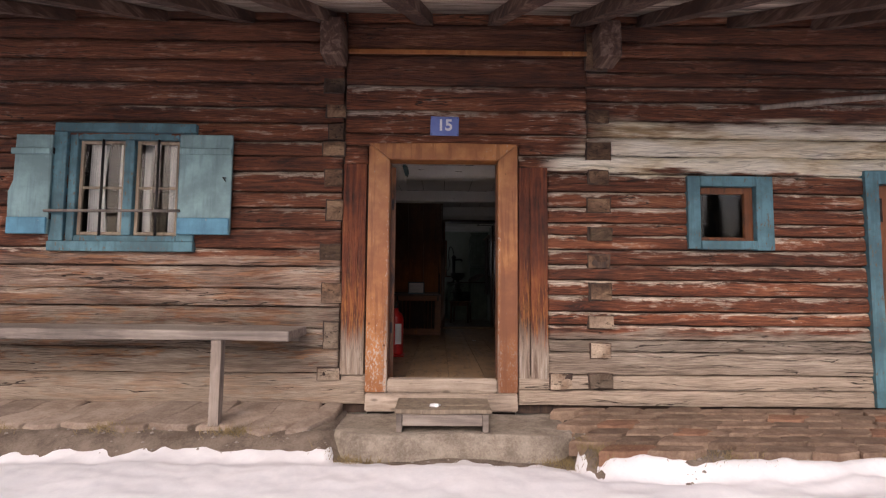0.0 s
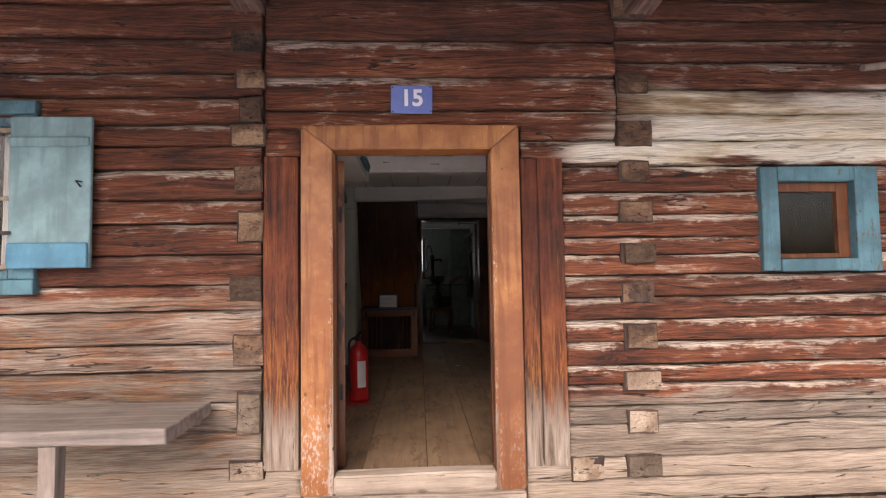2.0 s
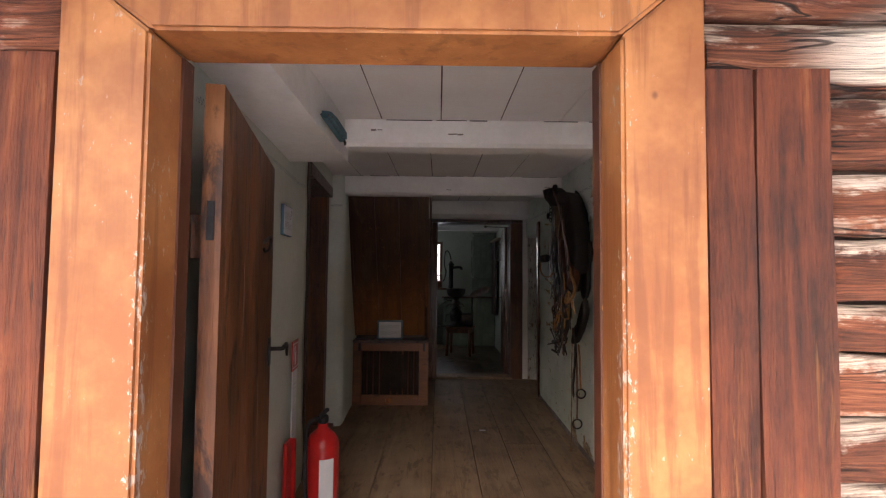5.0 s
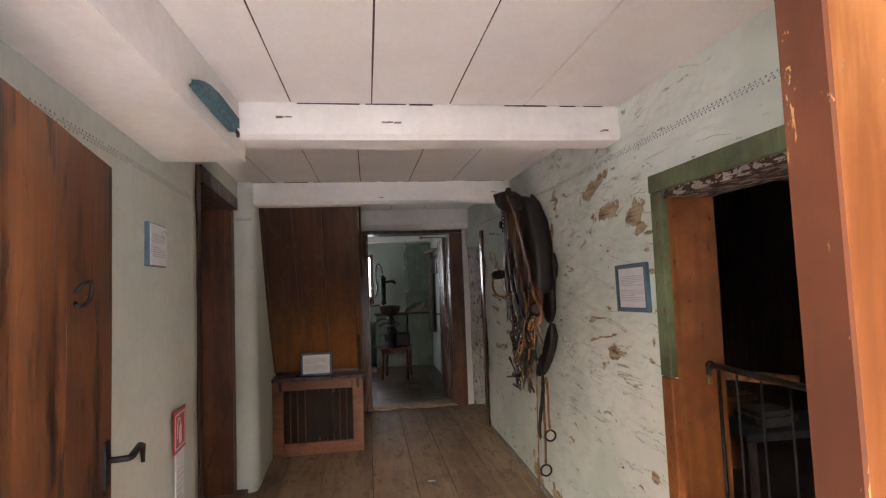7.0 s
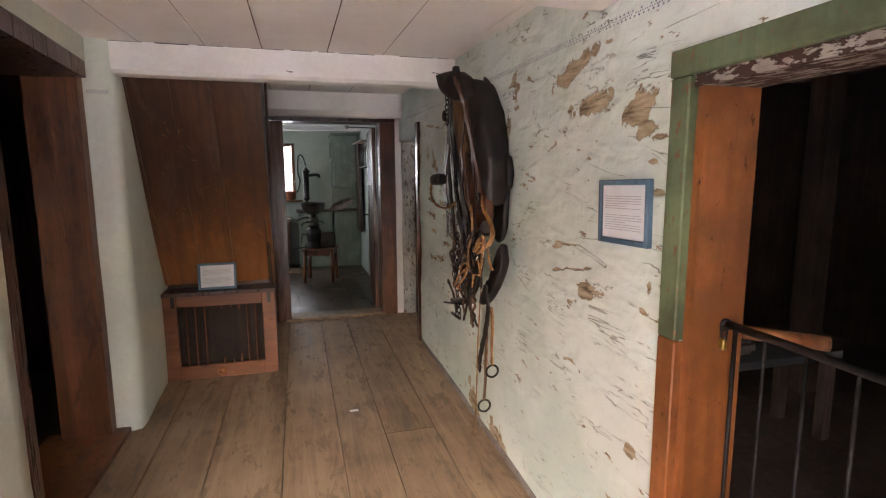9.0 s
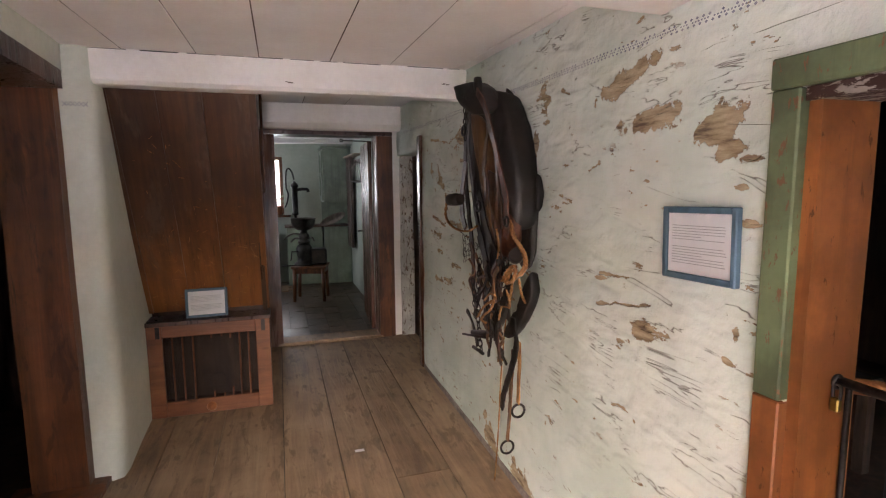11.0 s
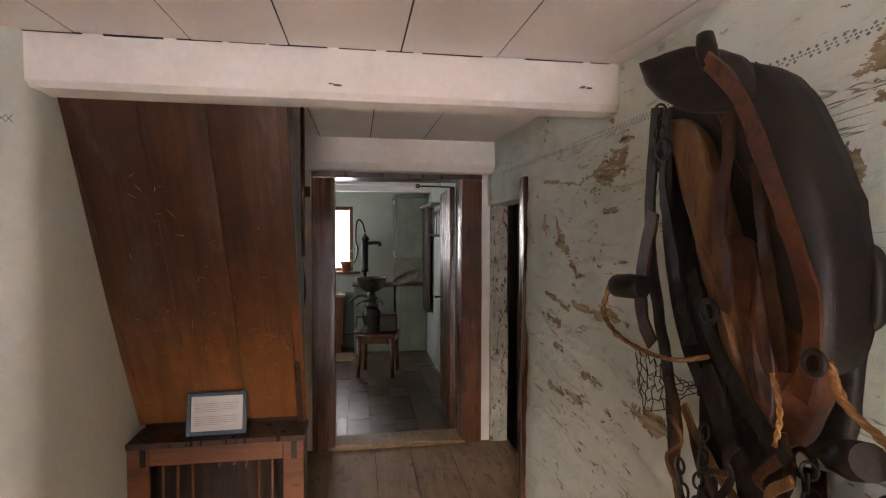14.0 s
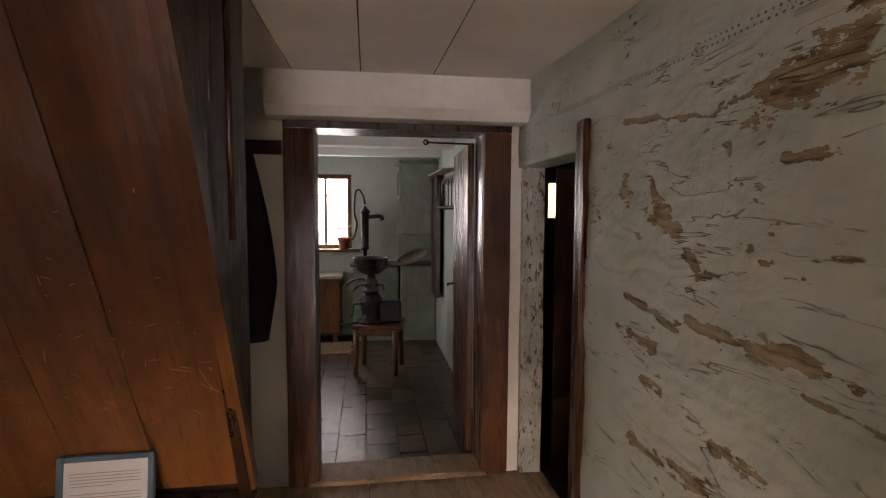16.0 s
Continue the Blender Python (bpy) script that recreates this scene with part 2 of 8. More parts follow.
def worn_orange():
    """Door surround: orange-brown paint, smudged, chipped to pale wood along the arrises that people brush past."""
    m, nt, bsdf = material("orange_brown_paint")
    p = place(nt)
    s = node(nt, "SeparateXYZ", None, Vector=p)
    g = fuzz(nt, stretched(nt, p, 22, 22, 1.6), 1.0, 6.0, 0.62, 0.3)
    b = fuzz(nt, stretched(nt, p, 1, 1, 1), 3.0, 6.0, 0.66)
    c = fuzz(nt, stretched(nt, p, 80, 80, 34), 1.0, 6.0, 0.72, 0.3)
    col = blend(nt, span(nt, b, 0.36, 0.66), (0.25, 0.088, 0.026), (0.43, 0.185, 0.060))
    col = blend(nt, span(nt, g, 0.50, 0.36, 0, 0.55), col, (0.15, 0.045, 0.012))
    inner = calc(nt, "SUBTRACT", calc(nt, "ABSOLUTE", calc(nt, "SUBTRACT", s.outputs["X"], 0.12), 0.0), 0.428)
    brush = calc(nt, "MULTIPLY", span(nt, inner, 0.04, 0.0, 0.0, 0.085), span(nt, s.outputs["Z"], 1.75, 1.2))
    brush = calc(nt, "MULTIPLY", brush, span(nt, s.outputs["Y"], 3.945, 3.90, 0.25, 1.25))
    brush = calc(nt, "ADD", brush, span(nt, s.outputs["Z"], 0.9, 0.1, 0.0, 0.07))
    worn = span(nt, calc(nt, "ADD", calc(nt, "ADD", calc(nt, "MULTIPLY", c, 0.7), calc(nt, "MULTIPLY", b, 0.3)), brush), 0.605, 0.63)
    col = blend(nt, worn, col, ramp(nt, g, (0.4, (0.26, 0.16, 0.11)), (0.56, (0.47, 0.40, 0.34))))
    dots = node(nt, "TexVoronoi", None, Vector=stretched(nt, p, 9, 3, 7), Scale=1.0).outputs["Distance"]
    dots = calc(nt, "MULTIPLY", span(nt, dots, 0.10, 0.05), span(nt, b, 0.46, 0.52))
    col = blend(nt, calc(nt, "MULTIPLY", dots, 0.8), col, (0.07, 0.022, 0.008))
    dirt = calc(nt, "MULTIPLY", span(nt, s.outputs["X"], 0.50, 0.60), span(nt, calc(nt, "ADD", s.outputs["Z"], calc(nt, "MULTIPLY", calc(nt, "SUBTRACT", b, 0.5), 1.5)), 1.1, 0.5))
    col = blend(nt, calc(nt, "MULTIPLY", dirt, 0.55), col, (0.16, 0.06, 0.03))
    feed(nt, bsdf, col, span(nt, worn, 0, 1, 0.48, 0.85))
    bumped(nt, bsdf, calc(nt, "SUBTRACT", calc(nt, "MULTIPLY", g, 0.6), worn), 0.35, 0.008)
    return m


def paint(name, color, under, chips=0.62, rough=0.5, stain=0.25, bump=0.15, axis="z"):
    """Painted wood: brush grain, faded areas and chips that show the wood."""
    m, nt, bsdf = material(name)
    p = place(nt)
    a = ALONG[axis]
    g = fuzz(nt, stretched(nt, p, *a), 1.5, 5.0, 0.6, 0.3)
    b = fuzz(nt, stretched(nt, p, 1, 1, 1), 3.5, 5.0, 0.65)
    c = fuzz(nt, stretched(nt, p, *[s ** 0.4 for s in a]), 16.0, 6.0, 0.7, 0.3)
    col = blend(nt, span(nt, b, 0.35, 0.7), tuple(x * (1 - stain) for x in color), tuple(min(1, x * (1 + stain)) for x in color))
    col = blend(nt, span(nt, g, 0.52, 0.36, 0, 0.45), col, tuple(x * 0.55 for x in color))
    chip = span(nt, c, chips, chips + 0.03)
    col = blend(nt, chip, col, under)
    feed(nt, bsdf, col, blend_rough(nt, chip, rough, 0.85))
    bumped(nt, bsdf, calc(nt, "SUBTRACT", calc(nt, "MULTIPLY", g, 0.4), chip), bump, 0.006)
    return m


def blend_rough(nt, f, a, b):
    return span(nt, f, 0.0, 1.0, a, b)


def mottled(name, c0, c1, scale=4.0, rough=0.85, bump=0.2, fine=40.0, metal=0.0, tone=0.0):
    """Stone, plaster, snow, cloth, iron: two colours mixed at two scales."""
    m, nt, bsdf = material(name)
    p = place(nt)
    b = fuzz(nt, stretched(nt, p, 1, 1, 1), scale, 6.0, 0.65)
    f = fuzz(nt, p, fine, 5.0, 0.7)
    col = blend(nt, span(nt, calc(nt, "ADD", calc(nt, "MULTIPLY", b, 0.65), calc(nt, "MULTIPLY", f, 0.35)), 0.35, 0.65), c0, c1)
    if tone:
        k = span(nt, node(nt, "ObjectInfo").outputs["Random"], 0, 1, 1 - tone / 2, 1 + tone / 2)
        col = blend(nt, 1.0, col, node(nt, "CombineColor", None, i0=k, i1=k, i2=k).outputs[0], "MULTIPLY")
    feed(nt, bsdf, col, rough)
    bsdf.inputs["Metallic"].default_value = metal
    bumped(nt, bsdf, calc(nt, "ADD", b, calc(nt, "MULTIPLY", f, 0.4)), bump, 0.01)
    return m


def glass(name, tint=(0.95, 0.97, 0.97)):
    m, nt, bsdf = material(name)
    wob = fuzz(nt, place(nt), 6.0, 2.0)
    bumped(nt, bsdf, wob, 0.03, 0.01)
    bsdf.inputs["Base Color"].default_value = rgb(tint)
    bsdf.inputs["Roughness"].default_value = 0.02
    bsdf.inputs["Transmission Weight"].default_value = 1.0
    bsdf.inputs["IOR"].default_value = 1.45
    return m


def peeling_plaster(name, spots, strokes, base=(0.60, 0.685, 0.61), pale=(0.765, 0.825, 0.765), flake=0.645):
    """Limewashed log wall: pale green-white coats, flakes along the logs, larger bare patches of ochre clay."""
    m, nt, bsdf = material(name)
    p = place(nt)
    broad = fuzz(nt, p, 1.3, 6.0, 0.6)
    fine = fuzz(nt, p, 30.0, 5.0, 0.7)
    col = blend(nt, span(nt, broad, 0.36, 0.62), base, pale)
    col = blend(nt, span(nt, fine, 0.62, 0.75, 0, 0.3), col, tuple(x * 0.82 for x in base))
    v = node(nt, "VectorMath", {"operation": "MULTIPLY"}, i0=p, i1=(2.0, 4.6, 12.0)).outputs[0]
    fl = fuzz(nt, v, 2.4, 4.0, 0.6, 0.25)
    gate = fuzz(nt, p, 2.3, 3.0, 0.5)
    bare = calc(nt, "MULTIPLY", span(nt, fl, flake, flake + 0.012), span(nt, gate, 0.46, 0.54))
    rag = calc(nt, "MULTIPLY", calc(nt, "SUBTRACT", fuzz(nt, p, 9.0, 6.0, 0.7), 0.5), 4.4)
    for y, z, w, h, slope in spots:
        d = node(nt, "VectorMath", {"operation": "SUBTRACT"}, i0=p, i1=(0, y, z))
        s = node(nt, "SeparateXYZ", None, Vector=d.outputs[0])
        zs = calc(nt, "SUBTRACT", s.outputs["Z"], calc(nt, "MULTIPLY", s.outputs["Y"], slope))
        q = node(nt, "CombineXYZ", None, X=calc(nt, "MULTIPLY", s.outputs["Y"], 1 / w), Y=calc(nt, "MULTIPLY", zs, 1 / h))
        r = node(nt, "VectorMath", {"operation": "LENGTH"}, i0=q.outputs[0]).outputs["Value"]
        bare = calc(nt, "MAXIMUM", bare, span(nt, calc(nt, "ADD", r, rag), 1.0, 0.93))
    wob = node(nt, "TexNoise", None, Vector=p, Scale=11.0, Detail=5.0, Roughness=0.65).outputs["Color"]
    wob = node(nt, "VectorMath", {"operation": "MULTIPLY"}, i0=node(nt, "VectorMath", {"operation": "SUBTRACT"}, i0=wob, i1=(0.5, 0.5, 0.5)).outputs[0], i1=(0, 0.09, 0.034)).outputs[0]
    flat = node(nt, "VectorMath", {"operation": "MULTIPLY"}, i0=p, i1=(0, 1, 1)).outputs[0]
    flat = node(nt, "VectorMath", {"operation": "ADD"}, i0=flat, i1=wob).outputs[0]
    swell = span(nt, fuzz(nt, node(nt, "VectorMath", {"operation": "MULTIPLY"}, i0=p, i1=(1, 0.55, 1.6)).outputs[0], 15.0, 5.0, 0.7), 0.36, 0.64, -0.15, 1.9)
    for y0, z0, y1, z1, w in strokes:
        run = Vector((0, y1 - y0, z1 - z0))
        pa = node(nt, "VectorMath", {"operation": "SUBTRACT"}, i0=flat, i1=(0, y0, z0)).outputs[0]
        t = node(nt, "VectorMath", {"operation": "DOT_PRODUCT"}, i0=pa, i1=tuple(run / max(run.length_squared, 1e-6))).outputs["Value"]
        t = node(nt, "Clamp", None, Value=t).outputs[0]
        foot = node(nt, "VectorMath", {"operation": "SCALE"}, i0=tuple(run), Scale=t).outputs[0]
        d = node(nt, "VectorMath", {"operation": "DISTANCE"}, i0=pa, i1=foot).outputs["Value"]
        bare = calc(nt, "MAXIMUM", bare, span(nt, calc(nt, "SUBTRACT", d, calc(nt, "MULTIPLY", swell, w)), 0.002, -0.001))
    g = fuzz(nt, node(nt, "VectorMath", {"operation": "MULTIPLY"}, i0=p, i1=(8, 5.0, 30.0)).outputs[0], 1.5, 5.0, 0.65)
    clay = ramp(nt, g, (0.34, (0.13, 0.085, 0.05)), (0.45, (0.33, 0.25, 0.145)), (0.62, (0.52, 0.43, 0.27)))
    col = blend(nt, bare, col, clay)
    seam = fuzz(nt, node(nt, "VectorMath", {"operation": "MULTIPLY"}, i0=p, i1=(1.0, 0.8, 5.5)).outputs[0], 1.4, 4.0, 0.6, 0.8)
    line = span(nt, calc(nt, "ABSOLUTE", calc(nt, "SUBTRACT", seam, 0.5), 0.0), 0.007, 0.0)
    line = calc(nt, "MULTIPLY", line, span(nt, fuzz(nt, p, 5.0, 3.0, 0.6), 0.50, 0.58))
    hew = fuzz(nt, node(nt, "VectorMath", {"operation": "MULTIPLY"}, i0=p, i1=(1.5, 2.6, 5.5)).outputs[0], 1.6, 2.0, 0.5, 0.4)
    col = blend(nt, calc(nt, "MULTIPLY", line, 0.55), col, (0.22, 0.19, 0.14))
    feed(nt, bsdf, col, 0.88)
    h = calc(nt, "SUBTRACT", calc(nt, "ADD", calc(nt, "MULTIPLY", broad, 1.4), calc(nt, "MULTIPLY", fine, 0.15)), calc(nt, "MULTIPLY", bare, 0.35))
    h = calc(nt, "ADD", h, calc(nt, "MULTIPLY", hew, 1.3))
    h = calc(nt, "SUBTRACT", h, calc(nt, "MULTIPLY", line, 0.5))
    bumped(nt, bsdf, h, 0.8, 0.032)
    return m


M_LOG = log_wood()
M_LOGEND = end_grain()


def post_wood():
    """Door posts: cracked red-brown timber with orange fibres, bleached by splash water at the foot."""
    m, nt, bsdf = material("brown_post")
    p = place(nt)
    z = node(nt, "SeparateXYZ", None, Vector=p).outputs["Z"]
    g1 = fuzz(nt, stretched(nt, p, 26, 20, 1.6), 1.0, 7.0, 0.68, 0.6)
    g2 = fuzz(nt, stretched(nt, p, 90, 60, 6), 1.0, 5.0, 0.7, 0.3)
    broad = fuzz(nt, stretched(nt, p, 3, 2, 2), 1.5, 5.0, 0.65)
    col = ramp(nt, calc(nt, "ADD", calc(nt, "MULTIPLY", g1, 0.55), calc(nt, "MULTIPLY", broad, 0.45)),
               (0.38, (0.024, 0.009, 0.006)), (0.48, (0.105, 0.028, 0.013)), (0.57, (0.185, 0.050, 0.019)), (0.70, (0.33, 0.14, 0.05)))
    vivid = calc(nt, "MULTIPLY", span(nt, g2, 0.46, 0.60), span(nt, calc(nt, "ADD", z, calc(nt, "MULTIPLY", calc(nt, "SUBTRACT", g1, 0.5), 2.0)), 1.15, 0.60))
    col = blend(nt, calc(nt, "MULTIPLY", vivid, 0.7), col, (0.40, 0.165, 0.045))
    foot = span(nt, calc(nt, "ADD", z, calc(nt, "MULTIPLY", calc(nt, "SUBTRACT", g1, 0.5), 0.9)), 0.52, 0.26)
    col = blend(nt, foot, col, ramp(nt, g1, (0.36, (0.16, 0.11, 0.08)), (0.5, (0.36, 0.29, 0.23)), (0.64, (0.52, 0.46, 0.39))))
    cr = span(nt, g2, 0.40, 0.30)
    col = blend(nt, calc(nt, "MULTIPLY", cr, 0.8), col, (0.02, 0.010, 0.007))
    feed(nt, bsdf, col, 0.75)
    bumped(nt, bsdf, calc(nt, "ADD", g1, calc(nt, "MULTIPLY", g2, 0.8)), 0.9, 0.02)
    return m


def stair_wood():
    """Stair boards: dark old varnish above; brighter light below is painted as orange, with rubbed and scratched wood.
    """
    m, nt, bsdf = material("dark_stair_boards")
    p = place(nt)
    z = node(nt, "SeparateXYZ", None, Vector=p).outputs["Z"]
    g1 = fuzz(nt, stretched(nt, p, 24, 2.0, 1.2), 1.0, 6.0, 0.62, 0.4)
    g2 = fuzz(nt, stretched(nt, p, 90, 8, 5), 1.0, 4.0, 0.6, 0.2)
    b = fuzz(nt, stretched(nt, p, 3, 2, 2), 1.0, 6.0, 0.66, 0.3)
    haze = fuzz(nt, stretched(nt, p, 7, 2, 2.2), 1.0, 5.0, 0.7, 0.3)
    col = ramp(nt, calc(nt, "ADD", calc(nt, "MULTIPLY", g1, 0.5), calc(nt, "MULTIPLY", b, 0.5)), (0.34, (0.026, 0.010, 0.006)), (0.5, (0.054, 0.021, 0.009)), (0.66, (0.098, 0.040, 0.015)))
    # orange gradient puts the stronger light low on the boards into the colour
    lit_wear = span(nt, calc(nt, "ADD", z, calc(nt, "MULTIPLY", calc(nt, "SUBTRACT", b, 0.5), 1.6)), 1.55, 0.70)
    col = blend(nt, calc(nt, "MULTIPLY", lit_wear, span(nt, g1, 0.36, 0.60, 0.62, 0.95)), col, (0.30, 0.115, 0.034))
    col = blend(nt, span(nt, haze, 0.54, 0.66, 0.0, 0.42), col, (0.125, 0.088, 0.062))
    col = blend(nt, calc(nt, "MULTIPLY", span(nt, g2, 0.40, 0.32), 0.5), col, (0.018, 0.008, 0.005))
    sc = node(nt, "VectorMath", {"operation": "MULTIPLY"}, i0=p, i1=(5, 30, 30)).outputs[0]
    nick = calc(nt, "MULTIPLY", span(nt, fuzz(nt, sc, 1.6, 5.0, 0.7, 0.6), 0.66, 0.69), lit_wear)
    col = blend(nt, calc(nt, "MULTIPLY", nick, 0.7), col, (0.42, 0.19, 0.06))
    feed(nt, bsdf, col, span(nt, haze, 0.4, 0.65, 0.28, 0.50))
    bumped(nt, bsdf, calc(nt, "ADD", calc(nt, "MULTIPLY", g1, 0.6), calc(nt, "MULTIPLY", g2, 0.3)), 0.12, 0.010)
    return m


M_POST = post_wood()
M_ORANGE = worn_orange()
M_STOP = paint("red_brown_paint", (0.088, 0.028, 0.012), (0.40, 0.22, 0.09), 0.655, 0.5, 0.3, 0.2)
M_SILL = wood("worn_sill", "x", (0.15, 0.115, 0.09), (0.37, 0.305, 0.245), (0.54, 0.47, 0.395), 0.85, 0.6)
M_GREY = wood("grey_timber", "x", (0.10, 0.085, 0.075), (0.23, 0.195, 0.17), (0.36, 0.32, 0.28), 0.85, 0.6)
M_GREYZ = wood("grey_timber_upright", "z", (0.10, 0.085, 0.075), (0.23, 0.19, 0.16), (0.36, 0.31, 0.27), 0.85, 0.6)
M_EAVE = wood("eave_timber", "y", (0.022, 0.012, 0.010), (0.075, 0.038, 0.027), (0.26, 0.185, 0.145), 0.85, 0.6)
M_LATH = wood("roof_lath", "x", (0.10, 0.072, 0.058), (0.36, 0.30, 0.25), (0.62, 0.55, 0.48), 0.85, 0.5, 0.5, 1.6, 1.0)
M_BLUE = paint("blue_paint", (0.075, 0.180, 0.222), (0.12, 0.105, 0.085), 0.59, 0.65, 0.35)
M_TEAL = paint("pale_teal_paint", (0.195, 0.325, 0.345), (0.24, 0.28, 0.26), 0.66, 0.65)
M_TEALEDGE = paint("bright_blue_paint", (0.075, 0.235, 0.345), (0.2, 0.28, 0.3), 0.66, 0.6)
M_SASH = wood("bare_sash", "z", (0.13, 0.10, 0.07), (0.28, 0.225, 0.165), (0.40, 0.33, 0.25), 0.8, 0.3)
M_DOOR = wood("plank_door_wood", "z", (0.030, 0.011, 0.006), (0.175, 0.062, 0.020), (0.34, 0.14, 0.046), 0.5, 0.4, 0.35, 0.6, 0.25, 0.85)
M_DARKDOOR = wood("dark_varnished_wood", "z", (0.018, 0.009, 0.007), (0.045, 0.020, 0.013), (0.085, 0.038, 0.022), 0.35, 0.25)
M_BROWN = wood("brown_frame_wood", "z", (0.035, 0.012, 0.005), (0.128, 0.043, 0.014), (0.26, 0.095, 0.031), 0.42, 0.3, 0.6, 0.8, 0.35, 0.55)
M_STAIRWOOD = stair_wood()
M_CRATE = wood("orange_cabinet_wood", "x", (0.085, 0.028, 0.011), (0.175, 0.062, 0.023), (0.26, 0.105, 0.044), 0.5, 0.2)
M_JAMB = wood("brown_jamb_wood", "z", (0.05, 0.018, 0.009), (0.23, 0.088, 0.030), (0.37, 0.17, 0.07), 0.55, 0.35, 0.8, 0.6, 0.35, 0.6)
M_JAMBOR = paint("orange_jamb_paint", (0.285, 0.098, 0.027), (0.12, 0.048, 0.022), 0.63, 0.5, 0.35)
M_SCRATCH = mottled("bared_orange_wood", (0.30, 0.13, 0.045), (0.48, 0.25, 0.10), 30.0, 0.7, 0.1)
M_GREEN = paint("olive_green_paint", (0.128, 0.165, 0.082), (0.20, 0.10, 0.05), 0.595, 0.65, 0.4, 0.3)
M_FLOOR = wood("worn_floor_boards", "y", (0.125, 0.075, 0.042), (0.265, 0.178, 0.106), (0.375, 0.268, 0.17), 0.60, 0.35, 0.3, 0.9, 0.2, 0.5)
M_CEIL = mottled("white_ceiling_paint", (0.84, 0.815, 0.79), (0.91, 0.895, 0.88), 2.0, 0.7, 0.12, 60.0)
M_WHITE = mottled("limewash_white", (0.80, 0.78, 0.745), (0.90, 0.885, 0.86), 2.5, 0.8, 0.3, 30.0)
M_GREENWALL = mottled("pale_green_limewash", (0.56, 0.60, 0.53), (0.66, 0.69, 0.62), 1.5, 0.88, 0.4, 26.0)
M_KITCHEN = mottled("green_kitchen_wall", (0.36, 0.41, 0.35), (0.45, 0.49, 0.43), 1.5, 0.8, 0.3, 26.0)
M_KGREEN = paint("green_cupboard_paint", (0.165, 0.215, 0.165), (0.10, 0.09, 0.07), 0.72, 0.4)
M_STONE = mottled("grey_concrete", (0.20, 0.175, 0.15), (0.34, 0.30, 0.26), 6.0, 0.9, 0.7, 60.0)
M_PAVE = mottled("paving_stone", (0.20, 0.148, 0.112), (0.36, 0.295, 0.24), 5.0, 0.9, 0.8, 50.0, 0.0, 0.35)
M_BRICK = mottled("old_brick_paving", (0.13, 0.082, 0.055), (0.27, 0.195, 0.140), 6.0, 0.9, 0.8, 50.0, 0.0, 0.45)
M_REDBRICK = mottled("red_brick_paving", (0.16, 0.078, 0.046), (0.29, 0.165, 0.105), 6.0, 0.9, 0.8, 50.0, 0.0, 0.4)
M_CONCRETE = mottled("pale_concrete", (0.17, 0.14, 0.11), (0.37, 0.325, 0.265), 7.0, 0.9, 1.0, 70.0)
M_EARTH = mottled("gravelly_earth", (0.10, 0.075, 0.055), (0.24, 0.195, 0.155), 7.0, 0.95, 1.0, 90.0)
M_SNOW = mottled("wet_snow", (0.80, 0.82, 0.85), (0.90, 0.91, 0.93), 3.0, 0.6, 0.35, 25.0)
M_IRON = mottled("dark_iron", (0.012, 0.012, 0.013), (0.05, 0.045, 0.042), 8.0, 0.5, 0.2, 80.0, 0.7)
M_RED = mottled("red_enamel", (0.42, 0.012, 0.012), (0.52, 0.02, 0.018), 4.0, 0.3, 0.03)
M_PAPER = mottled("white_paper", (0.72, 0.73, 0.75), (0.80, 0.80, 0.82), 4.0, 0.7, 0.03)
M_INK = mottled("grey_print", (0.36, 0.36, 0.38), (0.44, 0.44, 0.46), 9.0, 0.8, 0.02)
M_FRAMEBLUE = paint("blue_grey_picture_paint", (0.085, 0.16, 0.235), (0.2, 0.2, 0.2), 0.75, 0.5)
M_SIGN = mottled("blue_enamel", (0.13, 0.19, 0.50), (0.17, 0.24, 0.56), 4.0, 0.35, 0.03)
M_SIGNWHITE = mottled("white_enamel", (0.75, 0.76, 0.8), (0.82, 0.83, 0.86), 4.0, 0.4, 0.03)
M_CURTAIN = mottled("white_cotton", (0.68, 0.66, 0.64), (0.80, 0.78, 0.76), 6.0, 0.9, 0.2, 120.0)
M_GLASS = glass("old_window_glass")
M_BLACK = mottled("near_black_cloth", (0.012, 0.012, 0.014), (0.03, 0.03, 0.032), 5.0, 0.9, 0.3)
M_TILE = mottled("dark_stone_tile", (0.030, 0.018, 0.012), (0.098, 0.064, 0.043), 6.0, 0.34, 0.6, 40.0, 0.0, 0.5)
M_MORTAR = mottled("dark_joint", (0.03, 0.026, 0.022), (0.07, 0.06, 0.05), 9.0, 0.9, 0.4, 60.0)
M_STENCIL = mottled("blue_grey_stencil", (0.15, 0.18, 0.245), (0.40, 0.43, 0.45), 14.0, 0.85, 0.1, 70.0)
M_DUSK = wood("dark_brown_boards", "z", (0.018, 0.012, 0.010), (0.060, 0.038, 0.028), (0.125, 0.082, 0.060), 0.85, 0.5)
M_BROWNGLOSS = wood("glossy_brown_wood", "z", (0.03, 0.012, 0.008), (0.085, 0.032, 0.016), (0.15, 0.06, 0.028), 0.28, 0.15)
M_PEELJAMB = paint("flaking_whitewash", (0.50, 0.50, 0.46), (0.13, 0.085, 0.06), 0.56, 0.85)
M_LINTEL = paint("flaking_lintel_paint", (0.36, 0.33, 0.29), (0.05, 0.022, 0.015), 0.475, 0.85, 0.35, 0.5, "y")
M_BRASS = mottled("dull_brass", (0.18, 0.12, 0.03), (0.34, 0.24, 0.07), 9.0, 0.4, 0.05, 60.0, 1.0)
M_YELLOW = mottled("yellow_plastic", (0.6, 0.42, 0.02), (0.7, 0.5, 0.04), 5.0, 0.4, 0.03)
